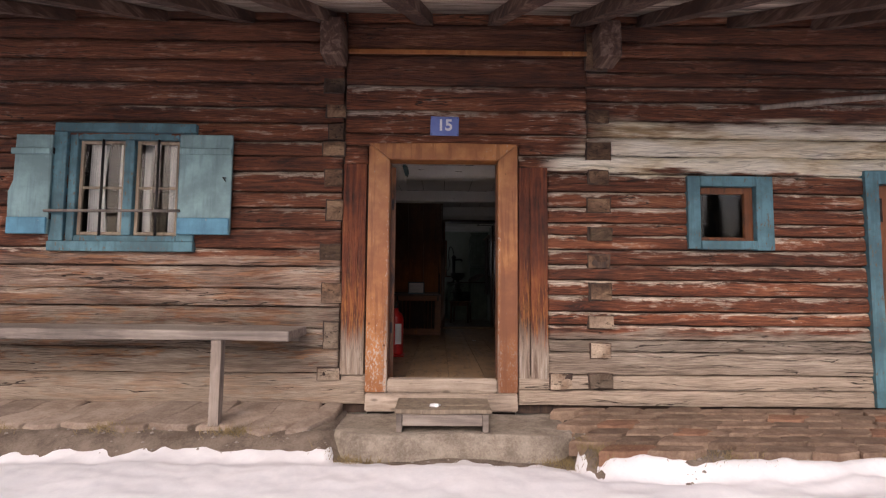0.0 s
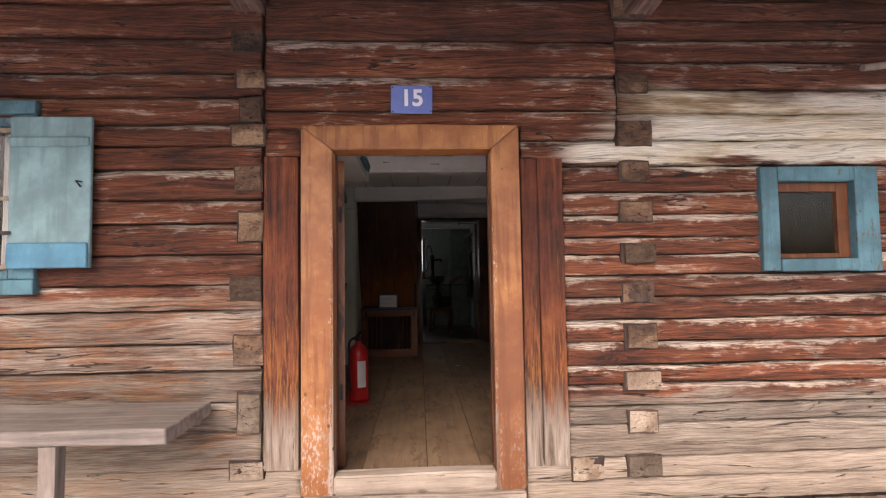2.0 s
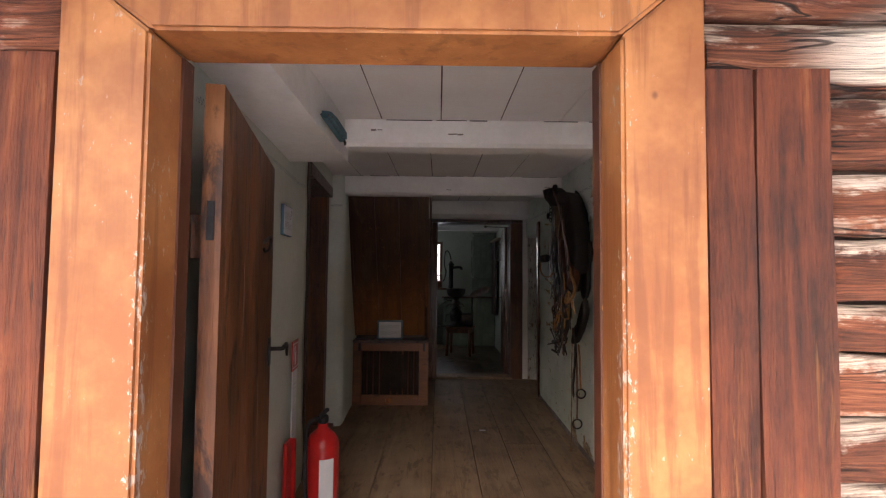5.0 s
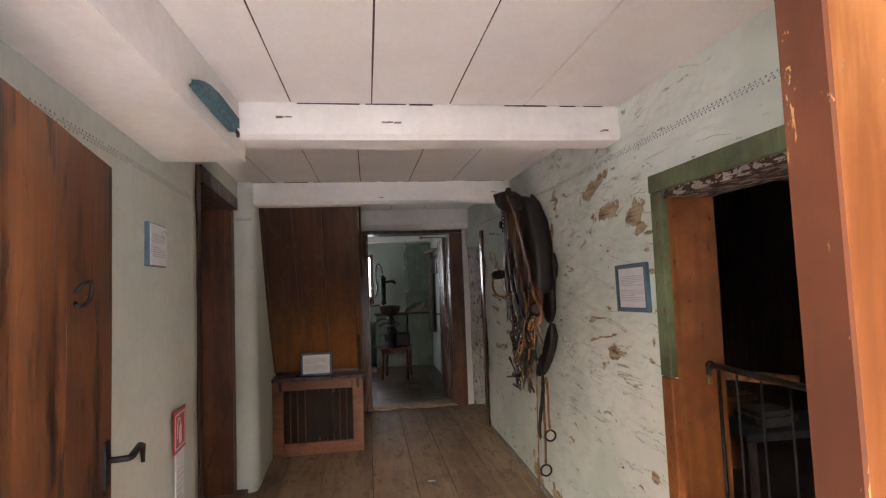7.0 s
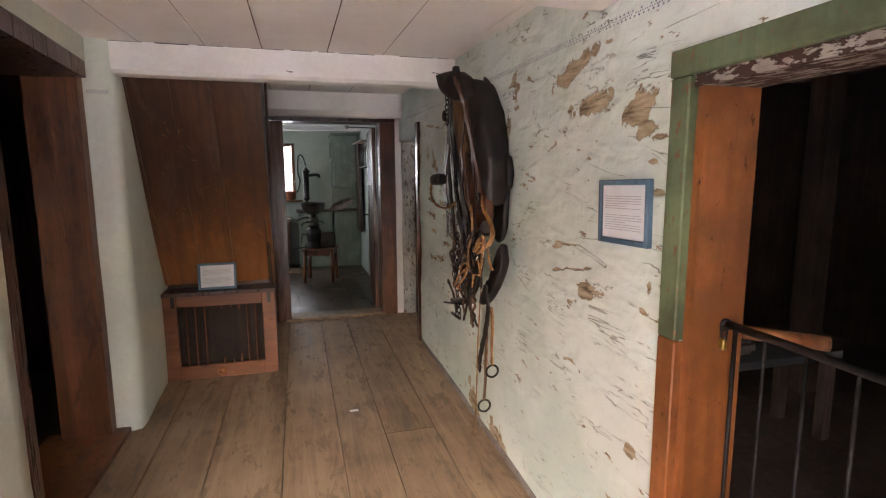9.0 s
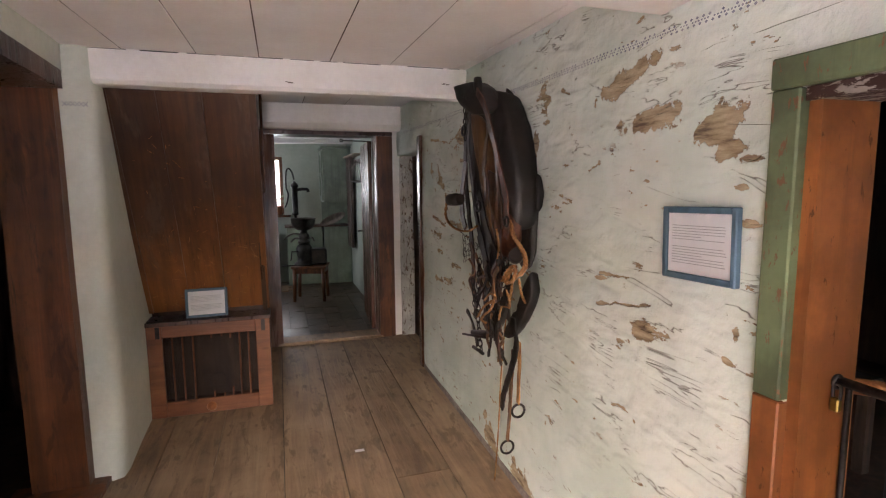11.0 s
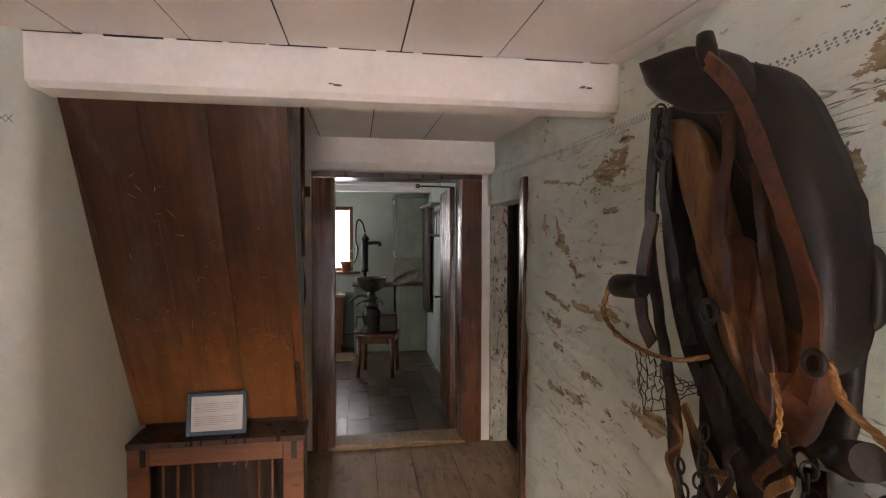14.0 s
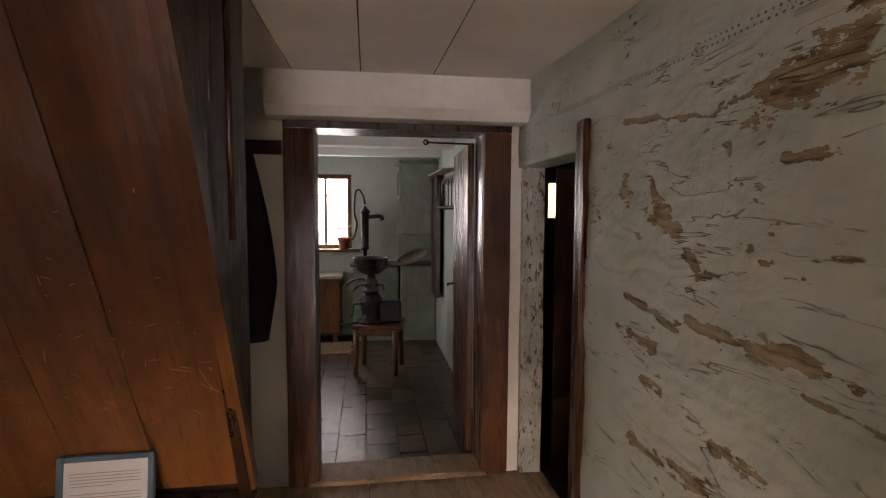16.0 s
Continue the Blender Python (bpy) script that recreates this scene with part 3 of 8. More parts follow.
M_LEATHER = mottled("black_harness_leather", (0.004, 0.003, 0.002), (0.016, 0.0095, 0.007), 11.0, 0.52, 0.28, 60.0)
M_BROWNLEATHER = mottled("brown_strap_leather", (0.014, 0.005, 0.003), (0.075, 0.026, 0.010), 12.0, 0.42, 0.28, 60.0)
M_FLAP = mottled("dull_black_leather", (0.008, 0.006, 0.005), (0.026, 0.021, 0.018), 11.0, 0.58, 0.28, 60.0)
M_REDLEATHER = mottled("red_brown_leather", (0.040, 0.012, 0.006), (0.150, 0.048, 0.018), 8.0, 0.40, 0.28, 60.0)
M_ROPE = mottled("orange_hemp_rope", (0.20, 0.09, 0.03), (0.42, 0.22, 0.08), 20.0, 0.9, 0.6, 160.0)
M_HAME = wood("worn_hame_wood", "z", (0.045, 0.020, 0.008), (0.135, 0.063, 0.024), (0.27, 0.145, 0.060), 0.5, 0.3)
M_TERRA = mottled("terracotta", (0.30, 0.10, 0.05), (0.42, 0.17, 0.09), 8.0, 0.8, 0.2)
M_LEAF = mottled("plant_leaf", (0.05, 0.13, 0.025), (0.13, 0.26, 0.06), 9.0, 0.5, 0.2)
M_TIN = mottled("dull_tin", (0.055, 0.050, 0.045), (0.14, 0.132, 0.12), 7.0, 0.32, 0.1, 60.0, 0.85)
M_OUTSIDE, ont, obs = material("bright_sky")
obs.inputs["Base Color"].default_value = (0.8, 0.8, 0.8, 1)
obs.inputs["Emission Color"].default_value = (0.88, 0.94, 1.0, 1)
obs.inputs["Emission Strength"].default_value = 0.28
M_GRASS = mottled("dry_grass", (0.16, 0.12, 0.05), (0.30, 0.23, 0.11), 9.0, 0.9, 0.1)
M_AMBER = glass("yellowish_glass", (0.42, 0.38, 0.09))


# mesh helpers
def box(bm, x0, x1, y0, y1, z0, z1):
    v = [bm.verts.new((x, y, z)) for z in (z0, z1) for y in (y0, y1) for x in (x0, x1)]
    for f in ((0, 2, 3, 1), (4, 5, 7, 6), (0, 1, 5, 4), (2, 6, 7, 3), (0, 4, 6, 2), (1, 3, 7, 5)):
        bm.faces.new([v[i] for i in f])
    return v


def obox(bm, m, sx, sy, sz):
    """A box of that size round the pose m."""
    v = box(bm, -sx / 2, sx / 2, -sy / 2, sy / 2, -sz / 2, sz / 2)
    for a in v:
        a.co = m @ a.co
    return v


def tube(bm, pts, r, n=8, caps=True):
    """A round bar along points; r may be one radius or one for each point."""
    pts = [Vector(p) for p in pts]
    rs = r if isinstance(r, (list, tuple)) else [r] * len(pts)
    rings = []
    side = None
    for i, p in enumerate(pts):
        d = (pts[min(i + 1, len(pts) - 1)] - pts[max(i - 1, 0)]).normalized()
        if side is None:
            side = d.orthogonal().normalized()
        side = (side - d * side.dot(d)).normalized()
        up = d.cross(side)
        rings.append([bm.verts.new(p + (side * math.cos(a) + up * math.sin(a)) * rs[i]) for a in [2 * math.pi * k / n for k in range(n)]])
    for a, b in zip(rings, rings[1:]):
        for k in range(n):
            bm.faces.new((a[k], a[(k + 1) % n], b[(k + 1) % n], b[k])).smooth = True
    if caps:
        bm.faces.new(rings[0][::-1])
        bm.faces.new(rings[-1])


def lathe(bm, prof, c, n=24):
    """Profile (radius, height) turned round the upright axis at c."""
    rings = [[bm.verts.new((c[0] + r * math.cos(2 * math.pi * k / n), c[1] + r * math.sin(2 * math.pi * k / n), c[2] + h)) for k in range(n)] for r, h in prof]
    for a, b in zip(rings, rings[1:]):
        for k in range(n):
            bm.faces.new((a[k], a[(k + 1) % n], b[(k + 1) % n], b[k])).smooth = True
    bm.faces.new(rings[0][::-1])
    bm.faces.new(rings[-1])


def smooth_line(pts, steps=6):
    """Catmull-Rom points through a few given ones."""
    p = [Vector(q) for q in pts]
    p = [p[0] * 2 - p[1]] + p + [p[-1] * 2 - p[-2]]
    out = []
    for i in range(1, len(p) - 2):
        for k in range(steps):
            t = k / steps
            out.append(0.5 * (2 * p[i] + (p[i + 1] - p[i - 1]) * t + (2 * p[i - 1] - 5 * p[i] + 4 * p[i + 1] - p[i + 2]) * t * t + (3 * p[i] - p[i - 1] - 3 * p[i + 1] + p[i + 2]) * t ** 3))
    out.append(p[-2])
    return out


def strap(bm, pts, width, thick, wide=(0, 1, 0)):
    """A flat strap along points, its width towards the given way."""
    pts = smooth_line(pts)
    rings = []
    for i, p in enumerate(pts):
        d = (pts[min(i + 1, len(pts) - 1)] - pts[max(i - 1, 0)]).normalized()
        w = Vector(wide)
        w = (w - d * w.dot(d)).normalized()
        u = d.cross(w)
        rings.append([bm.verts.new(p + w * a * width / 2 + u * b * thick / 2) for a, b in ((-1, -1), (1, -1), (1, 1), (-1, 1))])
    for a, b in zip(rings, rings[1:]):
        for k in range(4):
            bm.faces.new((a[k], a[(k + 1) % 4], b[(k + 1) % 4], b[k]))
    bm.faces.new(rings[0][::-1])
    bm.faces.new(rings[-1])


def ring(bm, c, r, w, axis="x", n=16, m=6):
    """A torus of radius r and wire radius w."""
    pts = []
    for i in range(n + 1):
        a = 2 * math.pi * i / n
        q = {"x": (0, math.cos(a), math.sin(a)), "y": (math.cos(a), 0, math.sin(a)), "z": (math.cos(a), math.sin(a), 0)}[axis]
        pts.append(Vector(c) + Vector(q) * r)
    tube(bm, pts, w, m, False)


def plank(bm, lo, hi, axis, segs=10, wob=0.004, seed=0.0):
    """A board with uneven edges along an axis (0 x, 1 y, 2 z)."""
    rings = []
    others = [i for i in (0, 1, 2) if i != axis]
    for s in range(segs + 1):
        t = lo[axis] + (hi[axis] - lo[axis]) * s / segs
        r = []
        for a, b in ((0, 0), (1, 0), (1, 1), (0, 1)):
            co = [0, 0, 0]
            co[axis] = t
            co[others[0]] = (lo, hi)[a][others[0]]
            co[others[1]] = (lo, hi)[b][others[1]]
            nz = noise.noise_vector(Vector((t * 2.3 + seed * 7.1, a * 9.7 + seed, b * 5.3))) * wob
            nz[axis] = 0
            r.append(bm.verts.new(Vector(co) + nz))
        rings.append(r)
    for a, b in zip(rings, rings[1:]):
        for k in range(4):
            bm.faces.new((a[k], a[(k + 1) % 4], b[(k + 1) % 4], b[k]))
    bm.faces.new(rings[0][::-1])
    bm.faces.new(rings[-1])


def soften(bm, w=0.004, seg=1):
    bmesh.ops.recalc_face_normals(bm, faces=bm.faces)
    bmesh.ops.bevel(bm, geom=bm.edges[:], offset=w, segments=seg, affect="EDGES", clamp_overlap=True)


def rough_up(bm, amp, scale):
    for v in bm.verts:
        v.co += noise.noise_vector(v.co * scale) * amp


def to_mesh(name, bm, mat):
    bmesh.ops.recalc_face_normals(bm, faces=bm.faces)
    me = bpy.data.meshes.new(name)
    bm.to_mesh(me)
    bm.free()
    me.materials.append(mat)
    return me


def part(name, bm, mat, parent=None, label=""):
    """One mesh object in place, under a thing or a part."""
    ob = new(name, to_mesh(name, bm, mat))
    if parent is not None:
        ob.parent = parent
        ob.matrix_parent_inverse = Matrix.Translation(-parent.location)
    if label:
        ob["label"] = label
    return ob


def thing(name, at, label, category, group="", kind=""):
    """An Empty at a thing's base."""
    e = new(name)
    e.empty_display_size = 0.05
    e.location = at
    return tagged(e, label, category, group, kind)


def structure(name, bm, mat, label, category):
    return tagged(part(name, bm, mat), label, category, "", "structure")


def simple(name, boxes, mat, parent=None, label="", bevel_w=0.0):
    bm = bmesh.new()
    for b in boxes:
        box(bm, *b)
    if bevel_w:
        soften(bm, bevel_w)
    return part(name, bm, mat, parent, label)


def right_wall_x(y):
    return 1.318 + 0.0145 * (y - 5.55)


def left_wall_x(y):
    return -0.615 - 0.07 * (y - 5.75)


# hall shell
FY = 3.92          # front face of the log wall
CEIL = 2.40        # top of the walls, over the ceiling
END = 9.85        # end wall of the hall

bm = bmesh.new()
box(bm, -0.95, 1.75, 4.02, 9.9, -0.30, -0.03)
structure("floor_bed", bm, M_MORTAR, "dark bed under the hall floor boards", "floor")

bm = bmesh.new()
box(bm, -5.2, 5.6, 4.05, 15.2, CEIL + 0.02, CEIL + 0.12)
structure("ceiling_backing", bm, M_DUSK, "dark boarding over the rooms", "ceiling")


def slanted_wall(bm, x_of, y0, y1, z0, z1, thick, side, segs=24, zsegs=14, amp=0.012):
    """A wall along y whose face follows x_of(y) and bulges a little; side +1: its body lies towards +x."""
    grid = []
    for i in range(segs + 1):
        y = y0 + (y1 - y0) * i / segs
        row = []
        for j in range(zsegs + 1):
            z = z0 + (z1 - z0) * j / zsegs
            b = noise.noise(Vector((y * 1.1, z * 2.8, side))) * amp
            row.append(bm.verts.new((x_of(y) + b, y, z)))
        grid.append(row)
    for a, b in zip(grid, grid[1:]):
        for j in range(zsegs):
            bm.faces.new((a[j], b[j], b[j + 1], a[j + 1])).smooth = True
    back = [bm.verts.new((x_of(y) + side * thick, y, z)) for y, z in ((y0, z0), (y1, z0), (y1, z1), (y0, z1))]
    bm.faces.new(back)
    bm.faces.new([grid[i][0] for i in range(segs + 1)] + [back[1], back[0]])
    bm.faces.new([grid[i][-1] for i in range(segs, -1, -1)] + [back[3], back[2]])
    bm.faces.new([grid[0][j] for j in range(zsegs, -1, -1)] + [back[0], back[3]])
    bm.faces.new([grid[-1][j] for j in range(zsegs + 1)] + [back[2], back[1]])


def ceiling_z(y):
    """The old ceiling rises a little towards the kitchen."""
    return 2.20 + 0.0275 * (y - 5.8)


PEELS = [(6.12, 1.9, 0.14, 0.03, -0.25), (5.98, 1.76, 0.13, 0.035, -0.1), (5.71, 1.71, 0.1, 0.045, -0.3), (5.69, 1.64, 0.06, 0.025, -0.2), (5.97, 1.08, 0.055, 0.02, 0), (6.24, 1.22, 0.06, 0.008, -0.1), (7.44, 1.0, 0.12, 0.04, 0), (6.87, 0.04, 0.16, 0.07, 0.3), (7.3, 0.1, 0.12, 0.08, 0.3), (5.63, 1.17, 0.012, 0.03, 0.3), (5.69, 0.62, 0.03, 0.02, 0), (5.65, 1.10, 0.02, 0.008, 0.2), (5.62, 1.62, 0.03, 0.01, 0), (5.64, 1.55, 0.02, 0.008, 0), (5.61, 1.46, 0.03, 0.008, 0), (6.77, 1.72, 0.04, 0.06, 0)]
# long peeled strokes along the log joints, at the far end of the wall and nearer the entrance: y, z, y, z, half width
PEELED_FAR = [(8.54, 1.205, 8.29, 1.19, 0.018), (8.47, 1.317, 8.2, 1.272, 0.009), (8.14, 1.302, 7.9, 1.297, 0.010), (7.9, 1.297, 7.64, 1.303, 0.017), (8.354, 1.714, 8.3, 1.593, 0.009), (8.3, 1.593, 8.22, 1.554, 0.026), (8.513, 1.686, 8.49, 1.68, 0.026), (8.527, 1.905, 8.303, 1.876, 0.006),
              (8.303, 1.876, 8.06, 1.843, 0.005), (8.06, 1.85, 7.86, 1.88, 0.009), (7.85, 1.835, 7.65, 1.915, 0.046), (8.154, 1.502, 8.1, 1.432, 0.012), (8.1, 1.432, 7.926, 1.467, 0.005), (8.42, 0.841, 8.0, 0.895, 0.018), (8.36, 1.071, 8.25, 1.057, 0.011), (8.01, 1.01, 7.83, 1.008, 0.014)]
PEELED_NEAR = [(7.75, 1.237, 7.58, 1.231, 0.005), (7.81, 1.714, 7.7, 1.719, 0.009), (7.73, 1.512, 7.64, 1.52, 0.005), (6.245, 1.236, 6.086, 1.247, 0.006), (6.03, 1.096, 5.868, 1.107, 0.016), (6.258, 1.125, 5.967, 1.174, 0.003), (6.70, 1.95, 6.66, 1.86, 0.03), (6.52, 1.93, 6.47, 1.904, 0.006)]
M_PEEL = peeling_plaster("peeling_limewash", PEELS, PEELED_FAR + PEELED_NEAR)


def east_face(y, z):
    """Face of the limewashed wall: hewn logs swell a little under the coats."""
    course = abs(math.sin(math.pi * (z + 0.035 * math.sin(y * 1.1)) / 0.205)) ** 0.35
    return right_wall_x(y) + 0.005 - 0.009 * course + noise.noise(Vector((y * 1.1, z * 2.8, 1))) * 0.012 + noise.noise(Vector((y * 3.1, z * 6.0, 7))) * 0.005


# right wall: doorway to the dark room (y 4.72 to 5.485) and a second one at the end (y 8.90 to END)
def stretch(a, b, n):
    return [a + (b - a) * i / n for i in range(n)]


bm = bmesh.new()
wall_y = stretch(4.02, 4.72, 12) + stretch(4.72, 5.485, 14) + stretch(5.485, 8.90, 60) + stretch(8.90, END, 16) + [END]
wall_z = [-0.05 + 2.48 * j / 60 for j in range(61)]
front, rear = [], []
for y in wall_y:
    front.append([bm.verts.new((east_face(y, z), y, z)) for z in wall_z])
    rear.append([bm.verts.new((right_wall_x(y) + 0.17, y, z)) for z in wall_z])
for i in range(len(wall_y) - 1):
    for j in range(60):
        if (12 <= i < 26 and j < 44) or (i >= 86 and j < 46):
            continue
        bm.faces.new((front[i][j], front[i + 1][j], front[i + 1][j + 1], front[i][j + 1])).smooth = True
        bm.faces.new((rear[i][j], rear[i][j + 1], rear[i + 1][j + 1], rear[i + 1][j]))
twin = {f: r for fr, rr in zip(front, rear) for f, r in zip(fr, rr)}
for e in [e for e in bm.edges if e.is_boundary and e.verts[0] in twin and e.verts[1] in twin]:
    a, b = e.verts
    bm.faces.new((a, b, twin[b], twin[a]))
bmesh.ops.delete(bm, geom=[v for v in bm.verts if not v.link_faces], context="VERTS")
bmesh.ops.recalc_face_normals(bm, faces=bm.faces)
wall_east = structure("wall_east", bm, M_PEEL, "limewashed log wall with flaking patches and bare clay", "wall")

# left wall with its doorway (y 6.43 to 7.66)
bm = bmesh.new()
slanted_wall(bm, left_wall_x, 4.02, 6.43, -0.05, CEIL + 0.03, 0.2, -1, 30, 16)
structure("wall_west", bm, M_GREENWALL, "pale green limewashed wall", "wall")
bm = bmesh.new()
slanted_wall(bm, left_wall_x, 6.43, 7.658, 2.11, CEIL + 0.03, 0.2, -1)
structure("wall_west_over_door", bm, M_GREENWALL, "pale limewash over the dark doorway", "wall")
bm = bmesh.new()
pts = [(-1.03, 7.68), (-0.775, 7.665), (-0.69, 7.655), (-0.645, 7.68), (-0.635, 7.77), (-0.655, 8.1), (-0.67, 8.7), (-0.68, END), (-1.03, END)]
rows = [[bm.verts.new((x + (noise.noise(Vector((x * 3, y * 3, z))) * 0.012 if 1 <= i <= 6 else 0), y, z)) for i, (x, y) in enumerate(pts)] for z in [CEIL * k / 10 for k in range(11)]]
for a, b in zip(rows, rows[1:]):
    for k in range(len(pts)):
        bm.faces.new((a[k], a[(k + 1) % len(pts)], b[(k + 1) % len(pts)], b[k])).smooth = k in (1, 2, 3, 4)
structure("wall_west_pier", bm, M_GREENWALL, "pale limewashed rounded pier beside the dark doorway", "wall")

# end wall with the kitchen door opening (x 0.205 to 1.165, z up to 2.045)
bm = bmesh.new()
box(bm, -0.75, 0.035, END, END + 0.22, -0.05, CEIL + 0.03)
box(bm, 1.325, 1.50, END, END + 0.22, -0.05, CEIL + 0.03)
box(bm, 0.035, 1.325, END, END + 0.22, 2.115, CEIL + 0.03)
structure("wall_north", bm, M_WHITE, "white limewashed end wall round the kitchen door", "wall")

# front wall inside lining, with the entrance and window openings
bm = bmesh.new()
OPENINGS = [(-2.84, -1.90, 1.12, 1.96), (-0.47, 0.70, -0.3, 1.91), (2.10, 2.64, 1.13, 1.64), (3.56, 4.5, -0.3, 1.70)]


def fill_round(bm, x0, x1, z0, z1, y0, y1, holes):
    """Boxes that fill a rectangle but for some holes."""
    cuts = sorted({x0, x1, *[h[0] for h in holes], *[h[1] for h in holes]})
    for a, b in zip(cuts, cuts[1:]):
        low = z0
        for h in sorted([h for h in holes if h[0] <= a and h[1] >= b], key=lambda q: q[2]):
            if h[2] > low:
                box(bm, a, b, y0, y1, low, h[2])
            low = h[3]
        if low < z1:
            box(bm, a, b, y0, y1, low, z1)


fill_round(bm, -5.2, 5.6, -0.3, 3.1, 4.018, 4.045, OPENINGS)
structure("wall_south", bm, M_GREENWALL, "inner face of the front wall", "wall")

# ceiling boards and beams, one mesh
bm = bmesh.new()
for y0, y1, xs in ((4.046, 5.793, (-1.0, -0.43, -0.10, 0.225, 0.553, 0.88, 1.6)), (5.92, 7.694, (-1.0, -0.50, -0.155, 0.155, 0.53, 0.87, 1.27, 1.6)), (7.8, 9.614, (-1.0, -0.2, 0.12, 0.465, 0.84, 1.6))):
    for k, (a, b) in enumerate(zip(xs, xs[1:])):
        plank(bm, (a + 0.0028, y0, 0.001 * (k % 2)), (b - 0.0028, y1, 0.022), 1, 8, 0.0016, k + y0)
for v in bm.verts:
    v.co.z += ceiling_z(v.co.y)
structure("ceiling", bm, M_CEIL, "white painted board ceiling with dark joints", "ceiling")
bm = bmesh.new()
for y0, y1, xs in ((4.046, 5.79, (-0.43, -0.10, 0.225, 0.553)), (5.985, 7.69, (-0.50, -0.155, 0.155, 0.53, 0.87)), (7.865, 9.61, (-0.2, 0.12, 0.465, 0.84))):
    for x in xs:
        v = box(bm, x - 0.004, x + 0.004, y0, y1, 0.003, 0.02)
        for q in v:
            q.co.z += ceiling_z(q.co.y)
structure("ceiling_joint", bm, M_DUSK, "dark shrinkage joints between the ceiling boards", "ceiling")


def beam(name, y0, y1, z0, x0, x1, chamf, seed):
    bm = bmesh.new()
    rows = []
    n = 26
    for i in range(n + 1):
        x = x0 + (x1 - x0) * i / n
        w = [noise.noise(Vector((x * 1.7, seed, k * 3.1))) * 0.006 for k in range(6)]
        rows.append([bm.verts.new(c) for c in ((x, y0 + w[0], ceiling_z(y0) + 0.012), (x, y0 + w[1], z0 + chamf + w[1]), (x, y0 + chamf, z0 + w[2]), (x, y1 - 0.02, z0 + w[3]), (x, y1 + w[4], z0 + 0.02), (x, y1, ceiling_z(y1) + 0.012))])
    for a, b in zip(rows, rows[1:]):
        for k in range(5):
            bm.faces.new((a[k], b[k], b[k + 1], a[k + 1]))
    bm.faces.new(rows[0])
    bm.faces.new(rows[-1][::-1])
    return structure(name, bm, M_WHITE, "white painted ceiling beam with worn edges", "beam")


beam("beam_1", 5.80, 5.98, 2.055, -0.70, right_wall_x(5.9) + 0.02, 0.02, 1)
beam("beam_2", 7.70, 7.86, 2.083, -0.80, right_wall_x(7.8) + 0.02, 0.02, 2)
beam("beam_3", 9.62, 9.845, 2.085, -0.02, right_wall_x(9.7) + 0.02, 0.05, 3)
rg = random.Random(4)
for nm, y0, x0, x1 in (("trim_gap_1", 5.80, -0.33, 1.3), ("trim_gap_2", 7.70, -0.72, 1.3)):
    bm = bmesh.new()
    x = x0
    while x < x1:
        run = 0.05 + 0.22 * rg.random()
        if rg.random() > 0.25:
            z = ceiling_z(y0) + 0.0005
            hgt = 0.0008 + 0.0028 * rg.random() ** 2
            box(bm, x, min(x + run, x1), y0 - 0.0085, y0 + 0.01, z - hgt, z + 0.004)
        x += run + 0.01 + 0.06 * rg.random()
    structure(nm, bm, M_BLACK, "dark broken shrinkage gap between beam and ceiling", "gap")
bm = bmesh.new()
plank(bm, (-0.70, 4.046, 1.985), (-0.306, 5.90, 2.25), 1, 14, 0.006, 4)
structure("beam_side", bm, M_WHITE, "white boxed beam along the wall", "beam")

# floor boards of the hall, each a piece
hall_floor = thing("floor", (0.3, 7.0, 0.0), "wide worn brown floor boards", "floor", kind="structure")
xs = [-0.95, -0.50, -0.19, 0.185, 0.499, 0.76, 1.06, 1.55]
for k, (a, b) in enumerate(zip(xs, xs[1:])):
    cut = 7.1 + 1.6 * noise.noise(Vector((k * 3.3, 1, 0)))
    for y0, y1 in ((4.04, cut - 0.002), (cut + 0.002, END)) if k == 5 else ((4.04, END),):
        bm = bmesh.new()
        plank(bm, (a + 0.0025, y0, -0.032), (b - 0.0025, y1, -0.001 * (k % 2)), 1, 14, 0.0018, k + y0)
        part("floor_board", bm, M_FLOOR, hall_floor)

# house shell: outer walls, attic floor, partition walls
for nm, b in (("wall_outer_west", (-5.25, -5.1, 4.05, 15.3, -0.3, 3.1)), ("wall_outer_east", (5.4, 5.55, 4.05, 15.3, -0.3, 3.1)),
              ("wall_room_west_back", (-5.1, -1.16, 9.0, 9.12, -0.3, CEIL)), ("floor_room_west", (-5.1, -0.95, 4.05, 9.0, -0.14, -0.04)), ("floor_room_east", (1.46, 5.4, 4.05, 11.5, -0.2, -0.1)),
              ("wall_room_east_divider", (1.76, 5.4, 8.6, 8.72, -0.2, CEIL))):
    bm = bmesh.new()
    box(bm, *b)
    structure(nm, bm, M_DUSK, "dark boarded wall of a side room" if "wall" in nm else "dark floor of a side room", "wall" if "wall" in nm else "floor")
bm = bmesh.new()
box(bm, 1.46, 2.14, 11.5, 11.62, -0.2, CEIL)
box(bm, 2.28, 5.4, 11.5, 11.62, -0.2, CEIL)
box(bm, 2.14, 2.28, 11.5, 11.62, -0.2, 1.5)
box(bm, 2.14, 2.28, 11.5, 11.62, 1.88, CEIL)
structure("wall_pantry_back", bm, M_DUSK, "dark pantry wall with a slit window", "wall")

